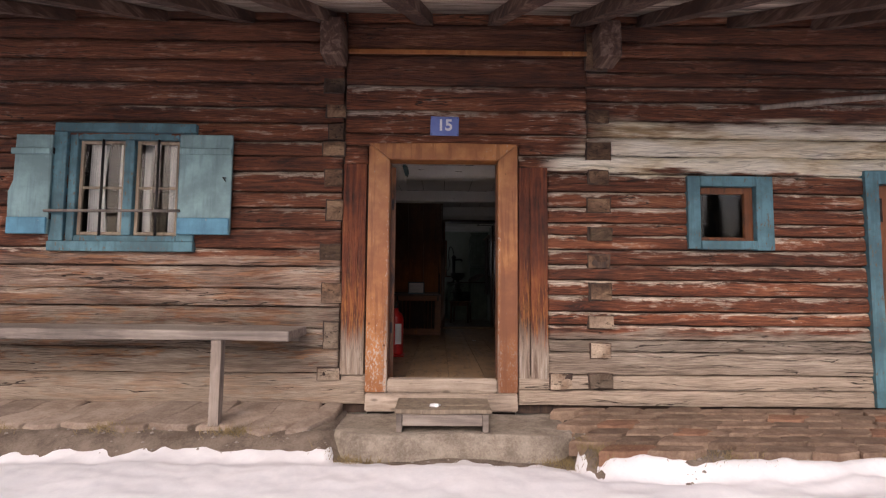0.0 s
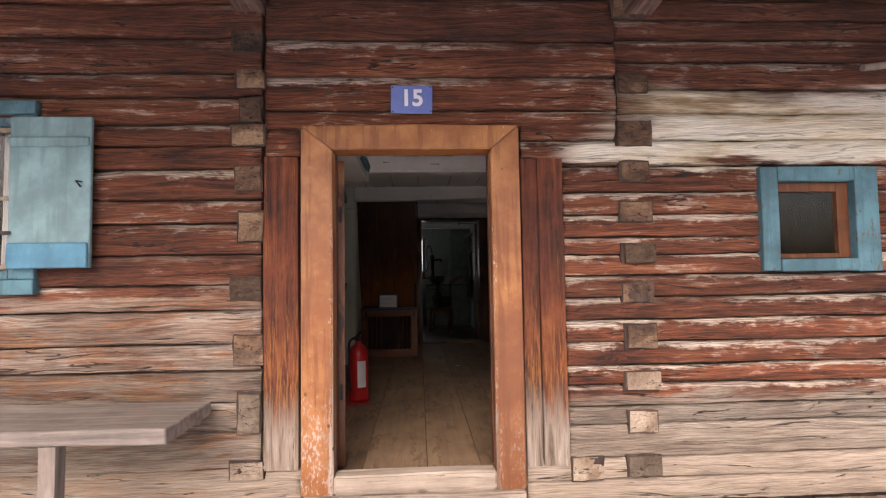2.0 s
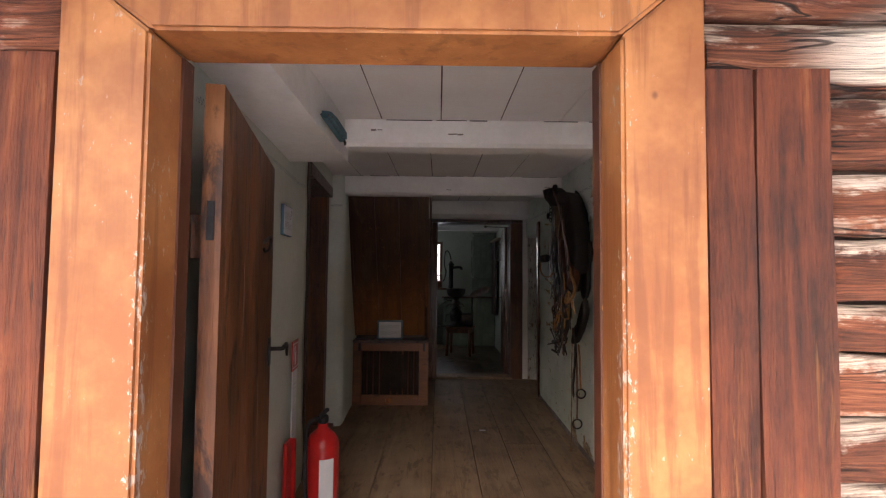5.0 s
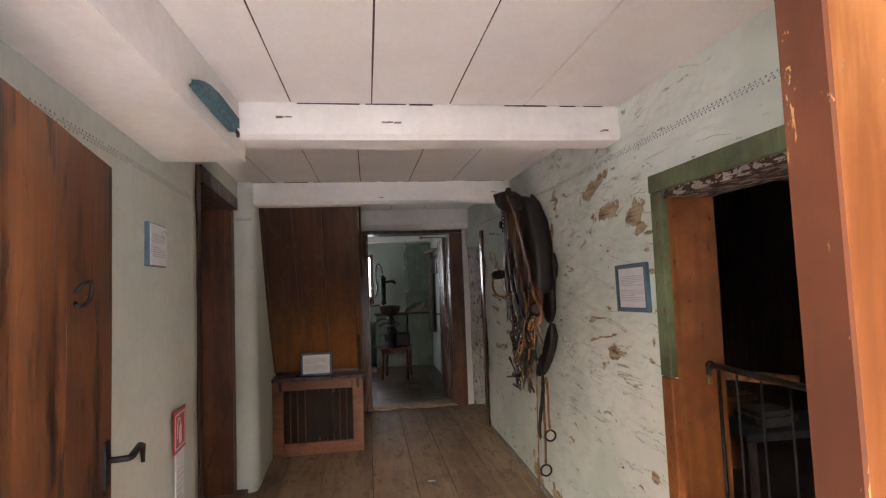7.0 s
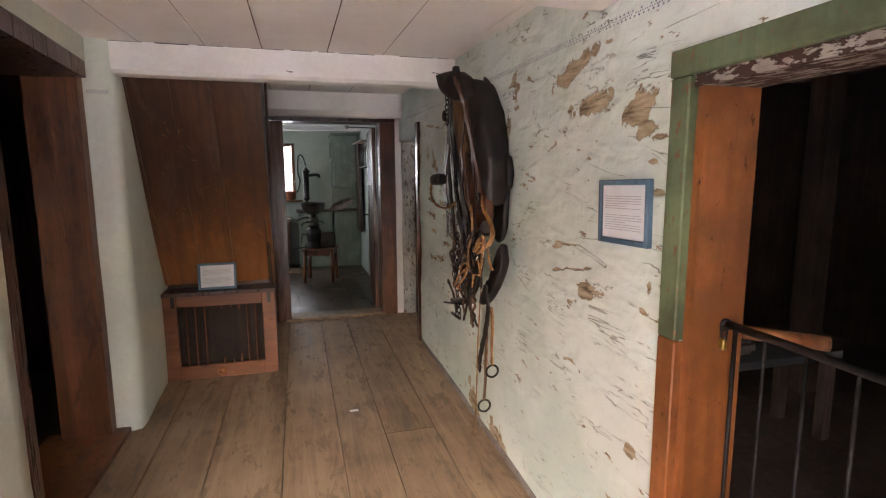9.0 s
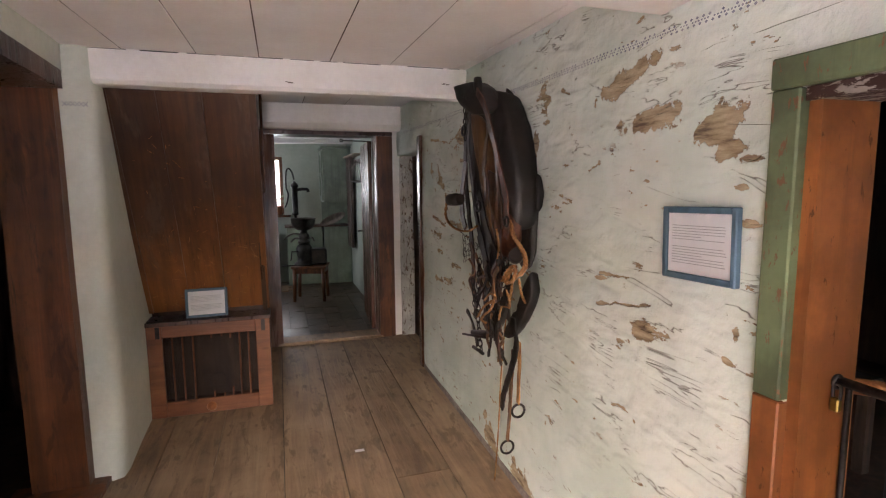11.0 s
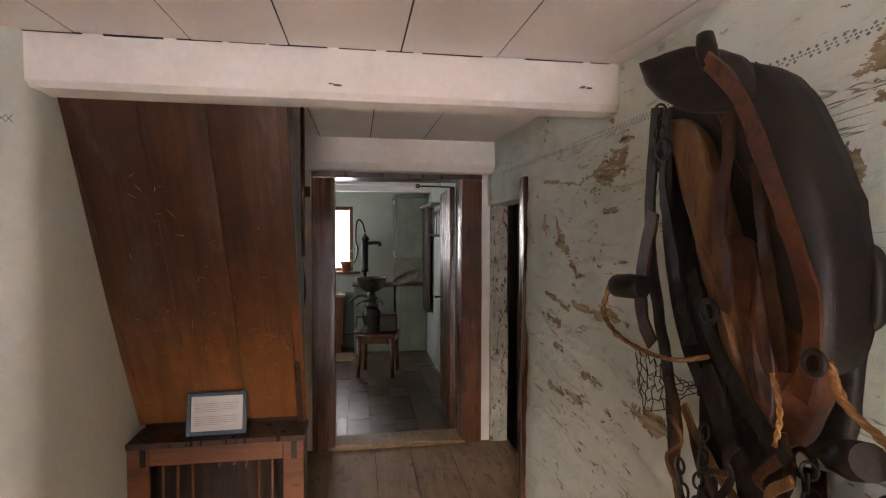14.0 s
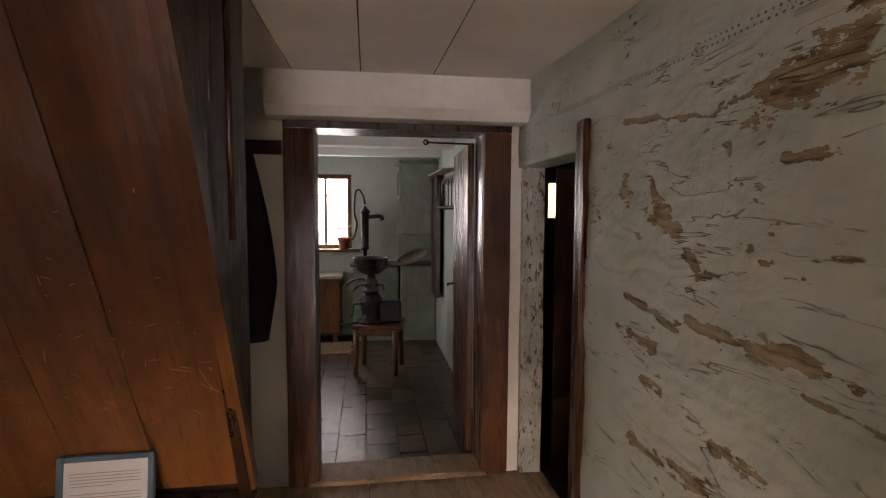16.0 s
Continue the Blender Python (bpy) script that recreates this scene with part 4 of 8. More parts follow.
# kitchen shell: x -2.2 to 1.34, y END+0.22 to 13.6
KY0, KY1, KX0, KX1, KZ = END + 0.22, 13.6, -2.2, 1.34, -0.03
bm = bmesh.new()
box(bm, KX1, KX1 + 0.1, KY0, KY1 + 0.3, -0.3, CEIL + 0.02)
structure("wall_kitchen_east", bm, M_KITCHEN, "green limewashed kitchen wall", "wall")
bm = bmesh.new()
box(bm, KX0 - 0.25, -0.37, KY1, KY1 + 0.28, -0.3, CEIL + 0.02)
box(bm, 0.30, KX1, KY1, KY1 + 0.28, -0.3, CEIL + 0.02)
box(bm, -0.37, 0.30, KY1, KY1 + 0.28, -0.3, 1.09)
box(bm, -0.37, 0.30, KY1, KY1 + 0.28, 2.04, CEIL + 0.02)
structure("wall_kitchen_north", bm, M_KITCHEN, "green kitchen wall round a deep window", "wall")
bm = bmesh.new()
box(bm, KX0 - 0.25, KX0, KY0, 11.6, -0.3, CEIL + 0.02)
box(bm, KX0 - 0.25, KX0, 12.4, KY1, -0.3, CEIL + 0.02)
box(bm, KX0 - 0.25, KX0, 11.6, 12.4, -0.3, 1.0)
box(bm, KX0 - 0.25, KX0, 11.6, 12.4, 2.0, CEIL + 0.02)
structure("wall_kitchen_west", bm, M_KITCHEN, "green kitchen wall with a side window", "wall")
bm = bmesh.new()
box(bm, KX0 - 0.25, -0.75, KY0 - 0.1, KY0, -0.3, CEIL + 0.02)
structure("wall_kitchen_south", bm, M_KITCHEN, "green kitchen wall beside the door", "wall")
bm = bmesh.new()
box(bm, KX0, KX1, KY0, KY1, CEIL - 0.10, CEIL + 0.018)
structure("ceiling_kitchen", bm, M_WHITE, "white kitchen ceiling", "ceiling")
for k, y in enumerate((11.0, 11.9, 12.8)):
    bm = bmesh.new()
    plank(bm, (KX0, y, CEIL - 0.20), (KX1, y + 0.16, CEIL - 0.098), 0, 10, 0.006, k)
    structure("beam_kitchen", bm, M_WHITE, "white kitchen ceiling beam", "beam")
bm = bmesh.new()
box(bm, KX0, KX1, END, KY1, -0.3, KZ - 0.022)
structure("floor_kitchen_bed", bm, M_TILE, "dark joints under the kitchen floor tiles", "floor")

# ---- front of the house ----
bm = bmesh.new()


def ground_z(x, y):
    """Ground rises from the yard to the paved strip; the paving is wider right of the door."""
    w = min(1.0, max(0.0, (x - 0.85) / 0.25))
    y0, y1 = 3.05 - 0.22 * w, 3.42 - 0.42 * w
    t = min(1.0, max(0.0, (y - y0) / (y1 - y0)))
    base = -0.52 + 0.17 * min(1.0, max(0.0, (y + 1.0) / 4.0))
    top = -0.185 - 0.05 * max(0.0, 3.9 - y) * w
    if -0.58 < x < 0.96:
        top = -0.33
    return base + (top - base) * (t * t * (3 - 2 * t)) + noise.noise(Vector((x * 1.7, y * 1.7, 0))) * 0.012 + noise.noise(Vector((x * 6, y * 6, 0))) * 0.008


def sheet(bm, xs, ys, z_of, keep=lambda x, y: True):
    g = [[bm.verts.new((x, y, z_of(x, y))) for x in xs] for y in ys]
    for j in range(len(ys) - 1):
        for i in range(len(xs) - 1):
            if keep((xs[i] + xs[i + 1]) / 2, (ys[j] + ys[j + 1]) / 2):
                bm.faces.new((g[j][i], g[j][i + 1], g[j + 1][i + 1], g[j + 1][i])).smooth = True
    bmesh.ops.delete(bm, geom=[v for v in bm.verts if not v.link_faces], context="VERTS")


def steps(a, b, n):
    return [a + (b - a) * i / n for i in range(n + 1)]


FAR_X = [-2500, -600, -150, -40, -14] + steps(-6, 6.4, 150) + [14, 40, 150, 600, 2500]
FAR_Y = [-2500, -600, -150, -50, -22, -10] + steps(-3, 4.3, 88) + [16, 60, 300, 2500]
sheet(bm, FAR_X, FAR_Y, lambda x, y: ground_z(x, y) if y < 4.4 else -0.35)
structure("ground", bm, M_EARTH, "gravelly brown earth, bare along the house wall", "ground")


def snow_depth(x, y):
    edge = 3.24 + 0.07 * noise.noise(Vector((x * 0.9, 3, 1))) + 0.06 * noise.noise(Vector((x * 3.3, y * 3.3, 2))) + 0.035 * noise.noise(Vector((x * 9.0, y * 9.0, 2)))
    if x > 0.75:
        edge -= 0.20 * min(1.0, (x - 0.75) * 4)
    d = min(0.075, (edge - y) * 0.30)
    if x > 1.0 and y > 2.6:
        d += 0.05 * noise.noise(Vector((x * 2.6, y * 5.0, 8)))
    return d + 0.012 * noise.noise(Vector((x * 2.5, y * 2.5, 5))) + 0.008 * noise.noise(Vector((x * 11, y * 11, 6))) - 0.006


bm = bmesh.new()
sheet(bm, [-2500, -600, -150, -40, -14] + steps(-6, 6.4, 420) + [14, 40, 150, 600, 2500], [-2500, -600, -150, -50, -22, -10, -6, -3] + [-2.2, -1.5, -0.8, 0.0, 0.6, 1.1, 1.5] + steps(1.8, 3.42, 90),
      lambda x, y: ground_z(x, y) + snow_depth(x, y), lambda x, y: snow_depth(x, y) > -0.012)
structure("snow", bm, M_SNOW, "patchy wet snow lying in front of the house", "snow")

# log wall: joints by height, for the stretch left of the door, over it, and right of it
log_wall = thing("wall_front", (0, FY, -0.12), "weathered brown squared-log wall with pale streaks", "wall", kind="structure")
Z_LEFT = [-0.13, 0.105, 0.30, 0.455, 0.62, 0.755, 0.935, 1.072, 1.232, 1.398, 1.527, 1.695, 1.82, 1.94, 2.09, 2.225, 2.42, 2.61, 2.77, 2.95, 3.1]
Z_RIGHT = [-0.13, -0.005, 0.11, 0.285, 0.38, 0.495, 0.60, 0.725, 0.845, 0.97, 1.09, 1.205, 1.30, 1.425, 1.55, 1.70, 1.845, 1.995, 2.135, 2.295, 2.425, 2.54, 2.66, 2.79, 2.95, 3.1]
Z_OVER = [1.915, 2.015, 2.21, 2.41, 2.665, 2.935, 3.1]


def log_piece(x0, x1, z0, z1, seed, y=FY, back=0.09):
    """One hewn log: ragged edges with open joints, an eroded upper arris and a hollowed or bulging face."""
    bm = bmesh.new()
    n = max(4, int((x1 - x0) / 0.04))
    rows = []
    push = 0.012 * noise.noise(Vector((seed * 5.7, 0.3, 9)))
    for i in range(n + 1):
        x = x0 + (x1 - x0) * i / n
        lo = z0 + 0.003 + 0.008 * noise.noise(Vector((x * 1.6, seed, 1))) + 0.005 * noise.noise(Vector((x * 9, seed, 1)))
        gap = 0.012 * max(0.0, noise.noise(Vector((x * 1.1, seed * 2.3, 6))))
        hi = z1 - 0.003 - gap + 0.009 * noise.noise(Vector((x * 1.6, seed + 1, 1))) + 0.006 * noise.noise(Vector((x * 9, seed + 1, 3)))
        h = hi - lo
        wear = 1.0 + 0.9 * noise.noise(Vector((x * 2.2, seed * 4.1, 2)))
        row = [(x, y + back, lo)]
        for f, dy in ((0.0, 0.018), (0.025, 0.003), (0.20, -0.002), (0.38, -0.003), (0.55, 0.0), (0.70, 0.002 * wear), (0.83, 0.006 * wear), (0.93, 0.013 * wear), (1.0, 0.03)):
            w = 0.005 * noise.noise(Vector((x * 3.0, f * 4 + seed * 3.3, 4))) + 0.004 * noise.noise(Vector((x * 14.0, f * 30 + seed, 4)))
            row.append((x, y + dy + push + w, lo + h * f))
        row.append((x, y + back, hi))
        rows.append([bm.verts.new(c) for c in row])
    for a, b in zip(rows, rows[1:]):
        for k in range(len(a) - 1):
            bm.faces.new((a[k], b[k], b[k + 1], a[k + 1])).smooth = 2 < k < 8
        bm.faces.new((a[-1], b[-1], b[0], a[0]))
    bm.faces.new(rows[0])
    bm.faces.new(rows[-1][::-1])
    return bm


def course(x0, x1, z0, z1, seed, holes=()):
    """A course of the wall, cut where a hole takes more than half of its height."""
    spans = [(x0, x1)]
    for h0, h1, hz0, hz1 in holes:
        if hz0 - 0.03 < (z0 + z1) / 2 < hz1 + 0.03:
            spans = [s for a, b in spans for s in ((a, min(b, h0)), (max(a, h1), b)) if s[1] - s[0] > 0.02]
    for k, (a, b) in enumerate(spans):
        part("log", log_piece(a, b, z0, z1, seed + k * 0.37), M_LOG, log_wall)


bm = bmesh.new()
fill_round(bm, -5.2, 5.6, -0.2, 3.1, FY + 0.05, FY + 0.097, OPENINGS)
part("wall_core", bm, M_DUSK, log_wall)
for k, (a, b) in enumerate(zip(Z_LEFT, Z_LEFT[1:])):
    end = -0.69
    if a < 0.0:
        end = -0.48
    course(-5.2, end, a, b, k * 1.7, [(-2.86, -1.88, 1.10, 1.98)])
for k, (a, b) in enumerate(zip(Z_RIGHT, Z_RIGHT[1:])):
    beg = 0.95 if a > 0.1 else 0.715
    if a > 1.69:
        beg = 0.72
    if a > 1.9:
        beg = 1.27
    course(beg, 5.6, a, b, 60 + k * 1.7, [(2.08, 2.66, 1.11, 1.66), (3.50, 4.6, -0.3, 1.74)])
for k, (a, b) in enumerate(zip(Z_OVER, Z_OVER[1:])):
    course(-0.668, 1.265, a, b, 120 + k * 1.7)
course(-0.668, -0.485, 1.755, 1.912, 140)


def log_end(x0, x1, z0, z1, seed, proud):
    bm = bmesh.new()
    box(bm, x0, x1, FY - proud, FY + 0.09, z0, z1)
    bmesh.ops.subdivide_edges(bm, edges=bm.edges[:], cuts=3, use_grid_fill=True)
    cx, cz = (x0 + x1) / 2, (z0 + z1) / 2
    for v in bm.verts:
        out = max(abs(v.co.x - cx) / (x1 - x0), abs(v.co.z - cz) / (z1 - z0)) * 2
        v.co += noise.noise_vector(v.co * 6 + Vector((seed, 0, 0))) * 0.010 * out
        if v.co.y < FY:
            v.co.y += 0.006 * noise.noise(v.co * 17 + Vector((seed, 0, 0)))
    part("log_end", bm, M_LOGEND, log_wall)
    # dark box stands in for the shadow gap round the log end
    bm = bmesh.new()
    box(bm, x0 - 0.012, x1 + 0.007, FY - 0.008, FY + 0.08, z0 - 0.006, z1 + 0.008)
    bmesh.ops.subdivide_edges(bm, edges=bm.edges[:], cuts=2, use_grid_fill=True)
    for v in bm.verts:
        v.co += noise.noise_vector(v.co * 14 + Vector((seed, 3, 0))) * 0.010
    part("joint_packing", bm, M_DUSK, log_wall)


for k, (z0, z1) in enumerate(((2.33, 2.445), (2.13, 2.225), (1.95, 2.07), (1.82, 1.925), (1.575, 1.70), (1.30, 1.455), (0.985, 1.105), (0.65, 0.80), (0.30, 0.50), (0.06, 0.145))):
    log_end(-0.84 + 0.02 * (k % 3), -0.69 + 0.015 * (k % 2), z0, z1, k * 3.1, 0.014 + 0.006 * (k % 3))
for k, (z0, z1) in enumerate(((2.545, 2.84), (2.11, 2.21), (1.81, 1.94), (1.61, 1.715), (1.385, 1.49), (1.16, 1.255), (0.945, 1.04), (0.69, 0.815), (0.47, 0.56), (0.24, 0.35), (0.01, 0.115))):
    log_end(1.265 + 0.012 * (k % 2), 1.43 + 0.01 * (k % 3), z0, z1, 50 + k * 3.1, 0.012 + 0.006 * (k % 3))
log_end(0.965, 1.12, 0.0, 0.115, 99, 0.012)
for x in (-0.76, 1.40):
    bm = bmesh.new()
    plank(bm, (x - 0.085, FY - 0.22, 2.56), (x + 0.085, FY + 0.1, 2.86), 1, 6, 0.012, x)
    soften(bm, 0.012)
    part("bracket_log", bm, M_EAVE, log_wall)
simple("orange_strip", [(-0.66, 1.27, FY - 0.028, FY - 0.005, 2.655, 2.69)], M_ORANGE, log_wall, "orange-painted wooden strip", 0.003)

# upright posts beside the door
for nm, x0, x1, z1 in (("post", -0.672, -0.492, 1.752), ("post", 0.715, 0.942, 1.735)):
    p_ = thing("door_post", (x0, FY, 0.1), "cracked red-brown door post with bleached foot", "post", "posts beside the door", "structure")
    bm = bmesh.new()
    if x0 < 0:
        plank(bm, (x0, FY - 0.012, 0.10), (x1, FY + 0.09, z1), 2, 22, 0.006, 3)
    else:
        plank(bm, (x0, FY - 0.012, 0.08), (x0 + 0.085, FY + 0.09, z1), 2, 22, 0.006, 5)
        plank(bm, (x0 + 0.092, FY - 0.016, 0.08), (x1, FY + 0.09, z1), 2, 22, 0.007, 6)
    part("timber", bm, M_POST, p_)

# entrance: orange frame with deep reveals, worn sill
door_frame = thing("door_1", (0.11, FY, 0.0), "orange-brown painted door surround with a worn pale sill", "door frame", kind="structure")


def mitred(name, poly, y0, y1, mat, seed):
    """A frame piece: an outline in x and z, extruded in depth, with uneven edges."""
    bm = bmesh.new()
    a = [bm.verts.new((x, y0, z)) for x, z in poly]
    b = [bm.verts.new((x, y1, z)) for x, z in poly]
    bm.faces.new(a)
    bm.faces.new(b[::-1])
    for k in range(len(poly)):
        bm.faces.new((a[k], b[k], b[(k + 1) % len(poly)], a[(k + 1) % len(poly)]))
    soften(bm, 0.007, 2)
    part(name, bm, mat, door_frame)


FR = FY - 0.035
mitred("jamb", [(-0.474, -0.03), (-0.308, -0.03), (-0.308, 1.785), (-0.474, 1.913)], FR, 4.046, M_ORANGE, 1)
mitred("jamb", [(0.703, -0.03), (0.548, -0.03), (0.548, 1.785), (0.703, 1.915)], FR, 4.046, M_ORANGE, 2)
mitred("head", [(-0.473, 1.915), (-0.307, 1.787), (0.547, 1.787), (0.702, 1.917), (0.11, 1.925)], FR + 0.001, 4.045, M_ORANGE, 3)
bm = bmesh.new()
plank(bm, (-0.305, FR - 0.002, -0.03), (0.545, 3.983, 0.070), 0, 16, 0.006, 7)
plank(bm, (-0.47, FR - 0.022, -0.168), (0.70, 3.99, -0.033), 0, 18, 0.008, 8)
soften(bm, 0.01, 2)
part("sill", bm, M_SILL, door_frame, "worn grey-white wooden sill")
bm = bmesh.new()
plank(bm, (-0.306, 3.985, -0.03), (0.546, 4.04, 0.04), 0, 10, 0.004, 9)
part("threshold", bm, M_FLOOR, door_frame)

for x0, x1 in ((-0.3085, -0.303), (0.543, 0.5485)):
    bm = bmesh.new()
    plank(bm, (x0, 4.003, 0.076), (x1, 4.048, 1.782), 2, 16, 0.0012, x0)
    part("door_stop", bm, M_STOP, door_frame, "red-brown stop bead with pale worn nicks")

# ---- eaves ----
eave = thing("roof_eave", (0.0, FY, 2.95), "weathered roof overhang of rafters and laths", "roof", kind="structure")
SLOPE = 0.42
RY0, RY1 = 2.35, 4.4


def roof_z(y):
    return 3.02 + (y - FY) * SLOPE


for k, x in enumerate((-4.6, -3.75, -2.95, -2.2, -1.5, -0.83, -0.05, 0.52, 1.22, 1.75, 2.5, 3.2, 4.0, 4.8)):
    bm = bmesh.new()
    w = 0.068 + 0.035 * noise.noise(Vector((k * 2.2, 0, 0)))
    skew = 0.45 * noise.noise(Vector((k * 1.3, 5, 0)))
    rows = []
    for i in range(9):
        y = RY0 + (RY1 - RY0) * i / 8
        cx = x + skew * (FY - y)
        q = noise.noise_vector(Vector((k, y * 3, 1))) * 0.012
        rows.append([bm.verts.new((cx + a * w + q.x, y, roof_z(y) + b + q.z)) for a, b in ((-1, -0.11), (1, -0.11), (1, -0.02), (-1, -0.02))])
    for a, b in zip(rows, rows[1:]):
        for j in range(4):
            bm.faces.new((a[j], a[(j + 1) % 4], b[(j + 1) % 4], b[j]))
    bm.faces.new(rows[0])
    bm.faces.new(rows[-1][::-1])
    part("rafter", bm, M_EAVE, eave)
lath_y = RY0
k = 0
while lath_y < FY + 0.1:
    d = 0.10 + 0.035 * random.random()
    bm = bmesh.new()
    plank(bm, (-5.4, lath_y, -0.018), (5.8, lath_y + d, 0.0), 0, 40, 0.010, k)
    for v in bm.verts:
        v.co.z += roof_z(v.co.y)
    part("lath", bm, M_LATH, eave)
    lath_y += d + 0.012
    k += 1
bm = bmesh.new()
v = [bm.verts.new((x, y, roof_z(y) + dz)) for dz in (0.03, 0.06) for x, y in ((-6.2, RY0 - 0.06), (6.4, RY0 - 0.06), (6.4, 9.0), (-6.2, 9.0))]
for f in ((0, 1, 2, 3), (7, 6, 5, 4), (0, 4, 5, 1), (1, 5, 6, 2), (2, 6, 7, 3), (3, 7, 4, 0)):
    bm.faces.new([v[i] for i in f])
part("roof_cover", bm, M_DUSK, eave, "dark shingle roof")
bm = bmesh.new()
v = [bm.verts.new((x, y, z)) for z0 in (0.0, 0.05) for x, y, z in ((-6.2, 9.0, roof_z(9.0) + 0.03 + z0), (6.4, 9.0, roof_z(9.0) + 0.03 + z0), (6.4, 16.0, 2.6 + z0), (-6.2, 16.0, 2.6 + z0))]
for f in ((0, 1, 2, 3), (7, 6, 5, 4), (0, 4, 5, 1), (1, 5, 6, 2), (2, 6, 7, 3), (3, 7, 4, 0)):
    bm.faces.new([v[i] for i in f])
part("roof_cover", bm, M_DUSK, eave, "dark shingle roof")
bm = bmesh.new()
tube(bm, [(2.62, FY - 0.10, 2.215), (3.3, FY - 0.10, 2.29), (4.1, FY - 0.09, 2.36)], [0.020, 0.024, 0.026], 8)
tube(bm, [(3.9, FY - 0.10, 2.34), (3.9, FY + 0.02, 2.36)], 0.016, 6)
tagged(part("drying_pole", bm, M_GREYZ), "grey weathered pole fixed to the log wall", "pole")


# ---- windows of the front ----
def casement(win, x0, x1, z0, z1, y, rows_n):
    """A bare wooden sash with one glazing bar and its pane."""
    w = 0.026
    bm = bmesh.new()
    for b in ((x0, x0 + w, y, y + 0.03, z0, z1), (x1 - w, x1, y, y + 0.03, z0, z1), (x0 + w, x1 - w, y, y + 0.03, z0, z0 + w), (x0 + w, x1 - w, y, y + 0.03, z1 - w, z1)):
        box(bm, *b)
    for r in range(1, rows_n):
        z = z0 + (z1 - z0) * r / rows_n
        box(bm, x0 + w, x1 - w, y + 0.004, y + 0.026, z - 0.01, z + 0.01)
    soften(bm, 0.003)
    sash = part("sash", bm, M_SASH, win, "bare weathered wooden sash")
    g = simple("pane", [(x0 + 0.01, x1 - 0.01, y + 0.012, y + 0.016, z0 + 0.01, z1 - 0.01)], M_GLASS, sash)
    g.visible_shadow = False


win1 = thing("window_1", (-2.4, FY, 1.05), "blue-painted double window with bare sashes and iron bars", "window", kind="structure")
YF = FY - 0.03
bm = bmesh.new()
for a in ((-2.97, -1.835, YF - 0.012, FY + 0.03, 1.035, 1.115), (-2.955, -1.845, YF - 0.012, FY + 0.03, 1.985, 2.055)):
    plank(bm, (a[0], a[2], a[4]), (a[1], a[3], a[5]), 0, 10, 0.005, a[4])
soften(bm, 0.004)
part("outer_rail", bm, M_BLUE, win1)
bm = bmesh.new()
for a in ((-2.965, -2.86, YF, FY + 0.03, 1.116, 1.984), (-1.945, -1.842, YF, FY + 0.03, 1.116, 1.984)):
    plank(bm, (a[0], a[2], a[4]), (a[1], a[3], a[5]), 2, 8, 0.004, a[0])
soften(bm, 0.004)
part("outer_stile", bm, M_BLUE, win1)
bm = bmesh.new()
for a in ((-2.858, -2.795, FY + 0.0, FY + 0.07, 1.116, 1.984), (-1.99, -1.947, FY + 0.0, FY + 0.07, 1.116, 1.984), (-2.42, -2.345, FY - 0.004, FY + 0.07, 1.165, 1.93),
          (-2.794, -1.991, FY + 0.002, FY + 0.07, 1.116, 1.163), (-2.794, -1.991, FY + 0.002, FY + 0.07, 1.932, 1.984)):
    box(bm, *a)
soften(bm, 0.005)
part("inner_frame", bm, M_BLUE, win1)
casement(win1, -2.79, -2.425, 1.168, 1.928, FY + 0.03, 2)
casement(win1, -2.34, -1.995, 1.168, 1.928, FY + 0.03, 2)
bm = bmesh.new()
for x in (-2.60, -2.16):
    tube(bm, [(x, FY + 0.012, 1.15), (x, FY + 0.012, 1.95)], 0.010, 8)
part("iron_bar", bm, M_IRON, win1)
bm = bmesh.new()
tube(bm, [(-2.98, YF - 0.04, 1.345), (-2.45, YF - 0.035, 1.35), (-1.93, YF - 0.045, 1.352)], 0.011, 8)
part("cross_bar", bm, M_GREY, win1, "thin grey wooden cross rod")
for x0, x1 in ((-2.985, -2.95), (-1.96, -1.93)):
    simple("hinge", [(x0, x1, YF - 0.02, YF + 0.01, 1.80, 1.85), (x0, x1, YF - 0.02, YF + 0.01, 1.28, 1.33)], M_IRON, win1, "", 0.003)


